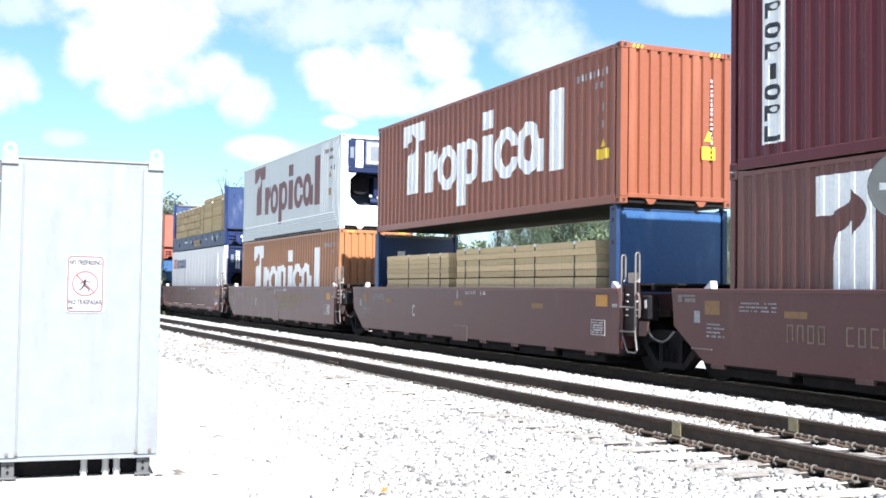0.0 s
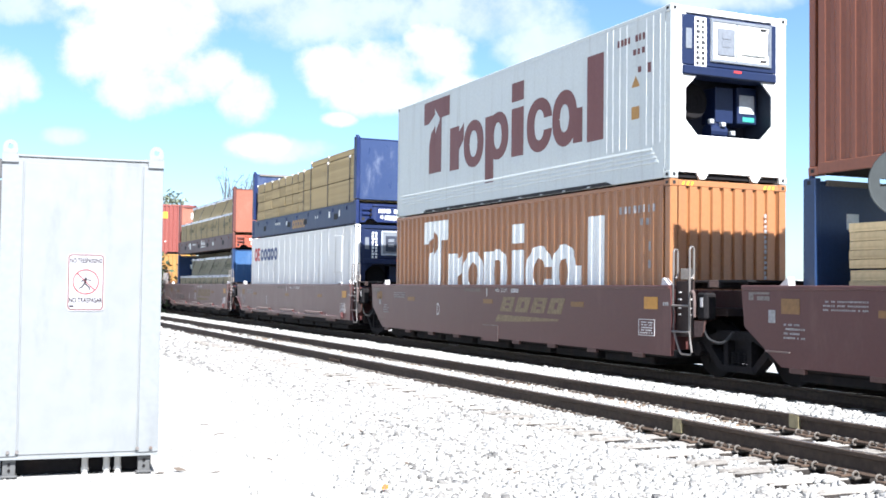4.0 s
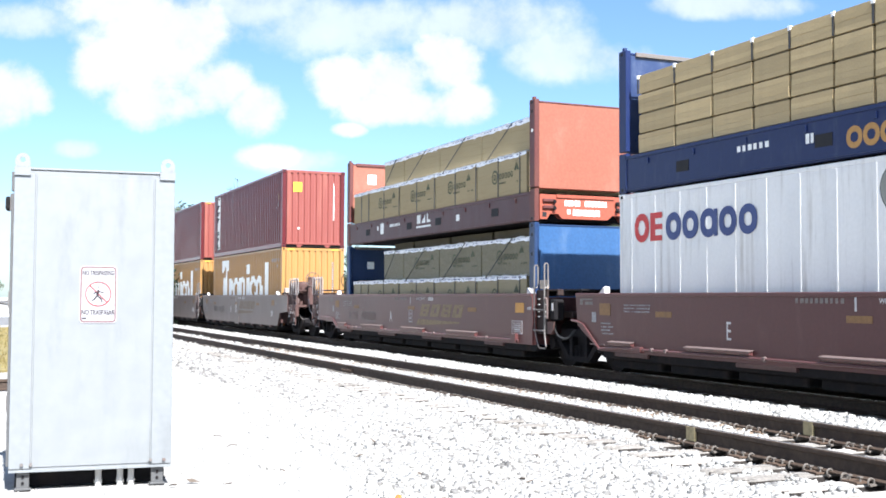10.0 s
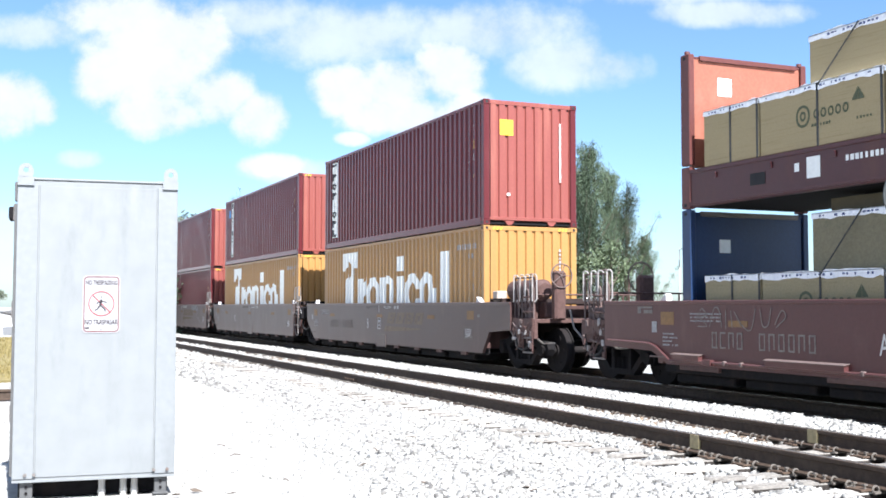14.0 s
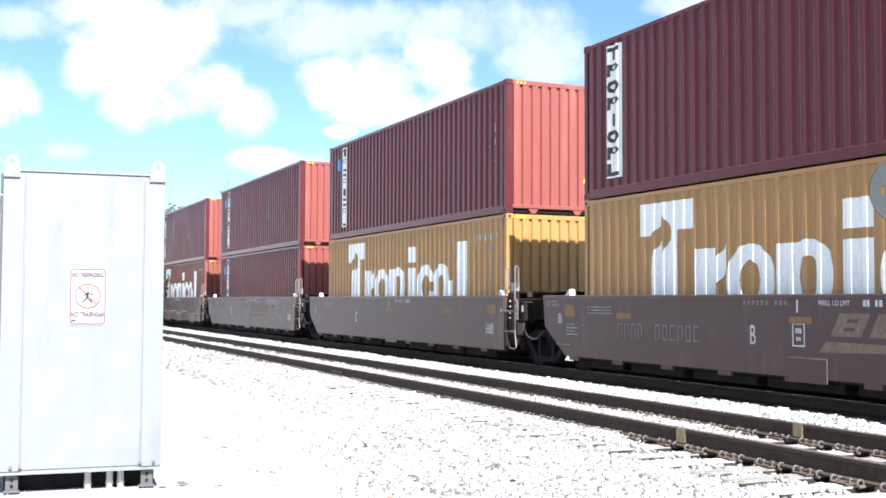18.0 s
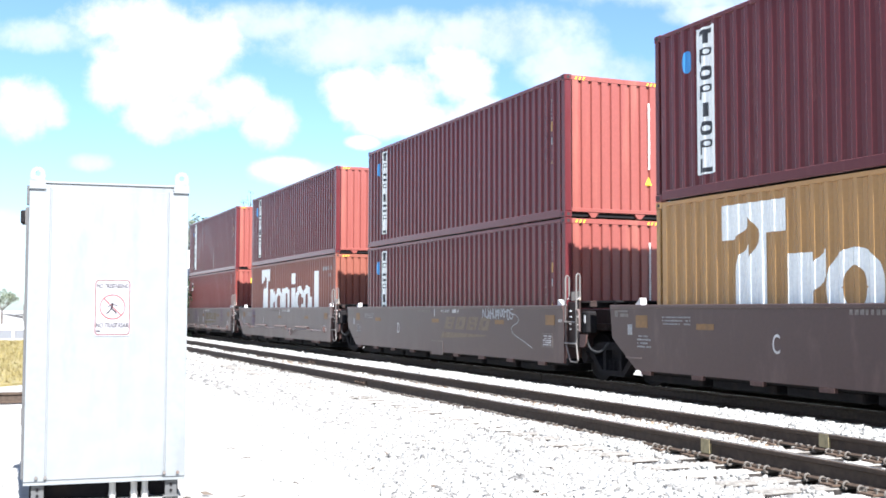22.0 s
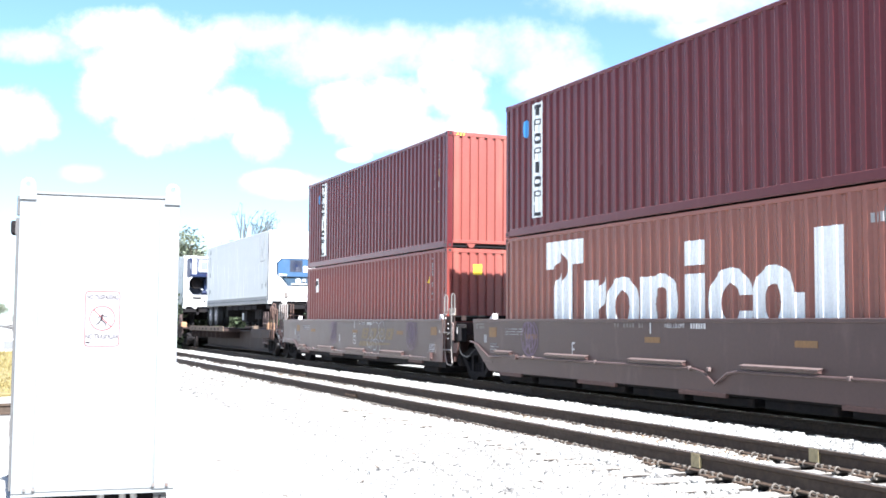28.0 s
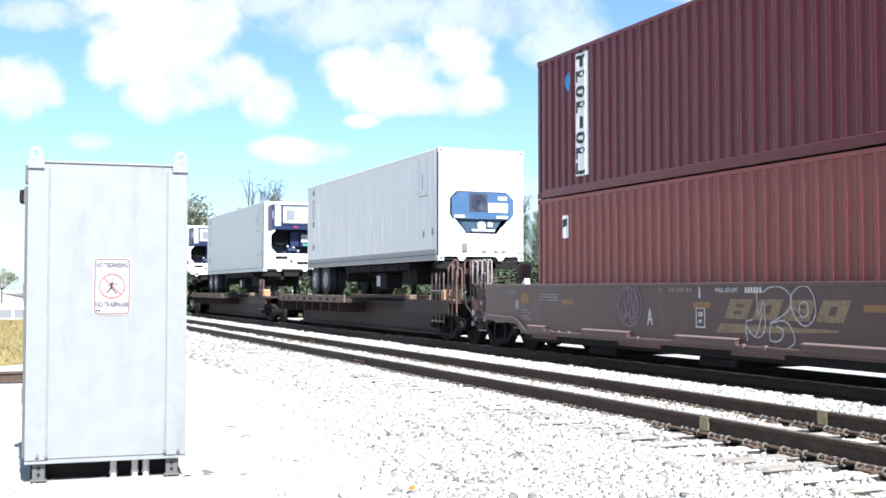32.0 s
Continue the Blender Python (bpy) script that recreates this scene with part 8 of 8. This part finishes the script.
scrub_leaf = surface("dark_scrub_foliage", (0.035, 0.05, 0.022), 0.8, vary=0.25, island=0.5, bump=0)


def undergrowth():
    """Low scrub along the far side of the tracks."""
    rng = random.Random(58)
    bm = bmesh.new()
    for _ in range(420):
        x = rng.uniform(-95, -8)
        y = 12 + 9 * rng.random() + 0.10 * max(0.0, -x - 20)
        s = rng.uniform(0.45, 0.85)
        leaf_clump(bm, (x, y, GROUND_Z + s * 0.7), s, rng, 42, 0.9)
    for _ in range(170):
        px, py = along(rng.uniform(61, 84), rng.uniform(62, 84))
        for z, s in ((0.9, 1.0), (2.0, 0.9), (rng.uniform(2.4, 3.2), 0.7)):
            leaf_clump(bm, (px + rng.gauss(0, 0.5), py + rng.gauss(0, 0.5), GROUND_Z + z), s, rng, 46, 0.9)
    me = bpy.data.meshes.new("undergrowth")
    bm.to_mesh(me)
    bm.free()
    me.materials.append(scrub_leaf)
    tagged(new("undergrowth", me), "low dark green scrub beyond the train", "bushes", kind="stuff")



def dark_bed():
    """The running track's bed between ballast shoulders, the train's shade put into its colour."""
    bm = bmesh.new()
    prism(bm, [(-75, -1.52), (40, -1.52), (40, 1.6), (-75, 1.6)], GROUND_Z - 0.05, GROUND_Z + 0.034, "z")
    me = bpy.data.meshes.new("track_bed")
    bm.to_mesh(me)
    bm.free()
    me.materials.append(shaded_bed)
    tagged(new("track_bed", me), "dark ballast bed under the freight train, shade put into its colour", "ground", kind="structure")


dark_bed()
undergrowth()


def grass_tufts():
    rng = random.Random(77)
    bm = bmesh.new()
    for _ in range(3500):
        x, y = rng.uniform(-59, -25), rng.uniform(-16, -9.5)
        z = GROUND_Z + 0.025
        for _ in range(3):
            a = rng.uniform(0, 2 * math.pi)
            d = Vector((math.cos(a), math.sin(a), 0)) * 0.015
            t = Vector((rng.gauss(0, 0.05), rng.gauss(0, 0.05), rng.uniform(0.06, 0.16)))
            p = Vector((x + rng.gauss(0, 0.04), y + rng.gauss(0, 0.04), z))
            bm.faces.new([bm.verts.new(p - d), bm.verts.new(p + d), bm.verts.new(p + t)])
    me = bpy.data.meshes.new("grass")
    bm.to_mesh(me)
    bm.free()
    me.materials.append(grass_mat)
    tagged(new("grass", me), "short dry grass blades on the verge", "grass", kind="stuff")


grass_tufts()


def low_shed(x, y, w, d, h, label):
    root = thing("shed", label, "shed", at=pose(x, y, GROUND_Z))
    part("wall", boxes((-d / 2, d / 2, -w / 2, w / 2, 0, h), bevel=0.02), gloss_white, root)
    bm = bmesh.new()
    prism(bm, [(-w / 2 - 0.2, h), (w / 2 + 0.2, h), (0, h + w * 0.16)], -d / 2 - 0.2, d / 2 + 0.2, "x")
    part("roof", bm, concrete, root)
    part("door", boxes((d / 2 + 0.001, d / 2 + 0.04, -0.5, 0.5, 0, 2.05)), steel_bar, root)


low_shed(-98, -12.2, 3.2, 4.0, 2.6, "small white yard shed in the far distance")
for i, (ang, dist, h) in enumerate(((90.4, 125, 5.2), (89.0, 132, 4.4), (91.8, 120, 4.8), (93.4, 118, 4.6))):
    broadleaf(*along(ang, dist), h * 0.8, 720 + i, width=0.45, mat=leaf_hazy, label="rounded green tree on the far side of the yard")


def post_row():
    """Low white posts and a rail beside the service road."""
    root = thing("guard_rail", "low white guard rail beside the service road", "guard rail")
    pm = None
    for i in range(9):
        at = pose(-63.5, -16 + i * 0.95, GROUND_Z)
        if pm is None:
            pm = part("post", boxes((-0.06, 0.06, -0.06, 0.06, 0, 0.75), bevel=0.01), gloss_white, root)
            pm.matrix_local = at
        else:
            again(pm, at)
    part("rail", boxes((-63.56, -63.5, -16.2, -8.2, GROUND_Z + 0.5, GROUND_Z + 0.66), bevel=0.01), gloss_white, root)


post_row()


def street_lamp(x, y, h):
    root = thing("street_lamp", "slim grey lamp post beyond the train", "street lamp", at=pose(x, y, GROUND_Z))
    bm = bmesh.new()
    rod(bm, (0, 0, 0), (0, 0, h), 0.10, 8, 0.06)
    part("pole", bm, concrete, root)
    bm = bmesh.new()
    pipe(bm, [(0, 0, h - 0.1), (0.6, 0, h + 0.1), (1.2, 0, h + 0.1)], 0.04, 6)
    arm = part("arm", bm, concrete, root)
    part("lamp_head", boxes((1.1, 1.7, -0.15, 0.15, h + 0.02, h + 0.16), bevel=0.03), steel_bar, arm)


street_lamp(*along(54.6, 105), 7.0)


def switch_target():
    """A round slotted disc on a slim mast, close to the viewpoint."""
    c = Vector((-3.405, -8.354, 1.815))
    root = thing("switch_target", "round grey slotted disc target on a slim steel mast", "signal", at=pose(c.x, c.y, GROUND_Z, 0, 0, 43.6))
    zc, r = c.z - GROUND_Z, 0.146
    outer, inner = [], []
    for i in range(32):
        a = 2 * math.pi * i / 32
        outer.append((r * math.cos(a), zc + r * math.sin(a)))
        inner.append((0.104 * max(-1, min(1, 1.35 * math.cos(a))), zc + 0.016 * max(-1, min(1, 2.2 * math.sin(a)))))
    bm = bmesh.new()
    for y in (-0.004, 0.004):
        va, vb = [bm.verts.new((x, y, z)) for x, z in outer], [bm.verts.new((x, y, z)) for x, z in inner]
        for i in range(32):
            j = (i + 1) % 32
            bm.faces.new((va[i], va[j], vb[j], vb[i]))
    vs = list(bm.verts)
    for lo, hi in ((0, 64), (32, 96)):
        for i in range(32):
            j = (i + 1) % 32
            bm.faces.new((vs[lo + i], vs[lo + j], vs[hi + j], vs[hi + i]))
    bmesh.ops.recalc_face_normals(bm, faces=bm.faces)
    disc = part("disc", bm, target_grey, root, "flat grey disc with a narrow slot")
    part("rim", ring(bmesh.new(), (0, 0, zc), r, 0.006, "y", 32, 6), target_grey, disc)
    mast = part("mast", boxes((-0.012, 0.012, 0.006, 0.03, 0.1, zc + 0.1), bevel=0.003), truck_black, root)
    part("bracket", boxes((-0.02, 0.02, 0.002, 0.034, zc - 0.12, zc - 0.07), (-0.02, 0.02, 0.002, 0.034, zc + 0.07, zc + 0.11), bevel=0.003), truck_black, mast)
    part("base", boxes((-0.16, 0.16, -0.12, 0.15, 0.0, 0.10), (-0.07, 0.07, -0.05, 0.09, 0.10, 0.32), bevel=0.015), truck_black, root, "cast stand at the mast's foot")


switch_target()


def old_rail():
    root = thing("spare_rail", "dark spare rail lying on the ground beyond the cabinet", "rail", at=pose(-20.2, -12.6, GROUND_Z + RAIL_H + 0.0))
    part("rail", prism(bmesh.new(), [(z_, y_) for z_, y_ in rail_outline(0.0)], -1.9, 1.9, "y"), rail_steel, root)


old_rail()


# ---- litter on the ground ----
def litter():
    rng = random.Random(31)
    for k in range(9):
        x, y = rng.uniform(-14, -7.6), rng.uniform(-10.2, -6.0)
        root = thing("twig", "small dark dead twig lying on the gravel", "twig", "ground litter", at=pose(x, y, ground_height(x, y) + 0.02, 0, 0, rng.uniform(0, 360)))
        bm = bmesh.new()
        l = rng.uniform(0.03, 0.08)
        pipe(bm, [(-l, 0, 0), (-l * 0.2, rng.uniform(-0.02, 0.02), 0.012), (l, rng.uniform(-0.03, 0.03), 0.004)], 0.006, 5)
        part("stem", bm, bark, root)
    for x, y, s in ((-9.2, -8.2, 0.05), (-9.6, -10.15, 0.06), (-9.45, -10.35, 0.05), (-8.6, -7.5, 0.05), (-9.35, -9.9, 0.04), (-11.6, -7.8, 0.05)):
        root = thing("dead_leaf", "curled brown dead leaf on the gravel", "leaf", "ground litter", at=pose(x, y, ground_height(x, y) + 0.025, 20, 10, rng.uniform(0, 360)))
        bm = bmesh.new()
        prism(bm, [(-s, 0), (-s * 0.3, s * 0.5), (s, 0), (-s * 0.3, -s * 0.5)], 0, 0.004, "z")
        part("blade", bm, bark, root)
    root = thing("marker_flag", "small orange marker scrap standing in the gravel", "marker", at=pose(-8.05, -8.87, ground_height(-8.05, -8.87)))
    part("stake", rod(bmesh.new(), (0, 0, 0), (0, 0, 0.07), 0.004, 6), steel_bar, root)
    bm = bmesh.new()
    prism(bm, [(-0.02, 0.03), (0.028, 0.036), (0.034, 0.062), (0.0, 0.074), (-0.024, 0.05)], -0.006, 0.0, "x")
    part("scrap", bm, marker_orange, root)


marker_orange = surface("orange_plastic", (0.75, 0.16, 0.03), 0.5)
litter()


# ---- the train's run ----
RUN = [
    (0, -97.851), (1, -93.665), (2, -89.459), (3, -85.231), (4, -80.982), (5, -76.716),
    (6, -72.435), (7, -68.142), (8, -63.84), (9, -59.534), (10, -55.225), (11, -50.917),
    (12, -46.613), (13, -42.314), (14, -38.022), (15, -33.738), (16, -29.463), (17, -25.196),
    (18, -20.936), (19, -16.683), (20, -12.436), (21, -8.193), (22, -3.954), (23, 0.284),
    (24, 4.52), (25, 8.754), (26, 12.984), (27, 17.207), (28, 21.418), (29, 25.611),
    (30, 29.776), (31, 33.9), (32, 37.966),
]


def motions():
    for ob, ahead, y, z in TRAIN:
        walk(ob, [(t, pose(s + ahead, y, z)) for t, s in RUN])
    # wheels turn as far as the train has rolled
    ts, ss = [r[0] for r in RUN], [r[1] for r in RUN]
    times = [i * 0.1 for i in range(321)]
    rolled = [float(np.interp(t, ts, ss)) - ss[0] for t in times]
    for w, dx in WHEELS:
        walk(w, [(t, pose(dx, 0, WHEEL_R, 0, math.degrees(d / WHEEL_R) % 360, 0)) for t, d in zip(times, rolled)])


motions()
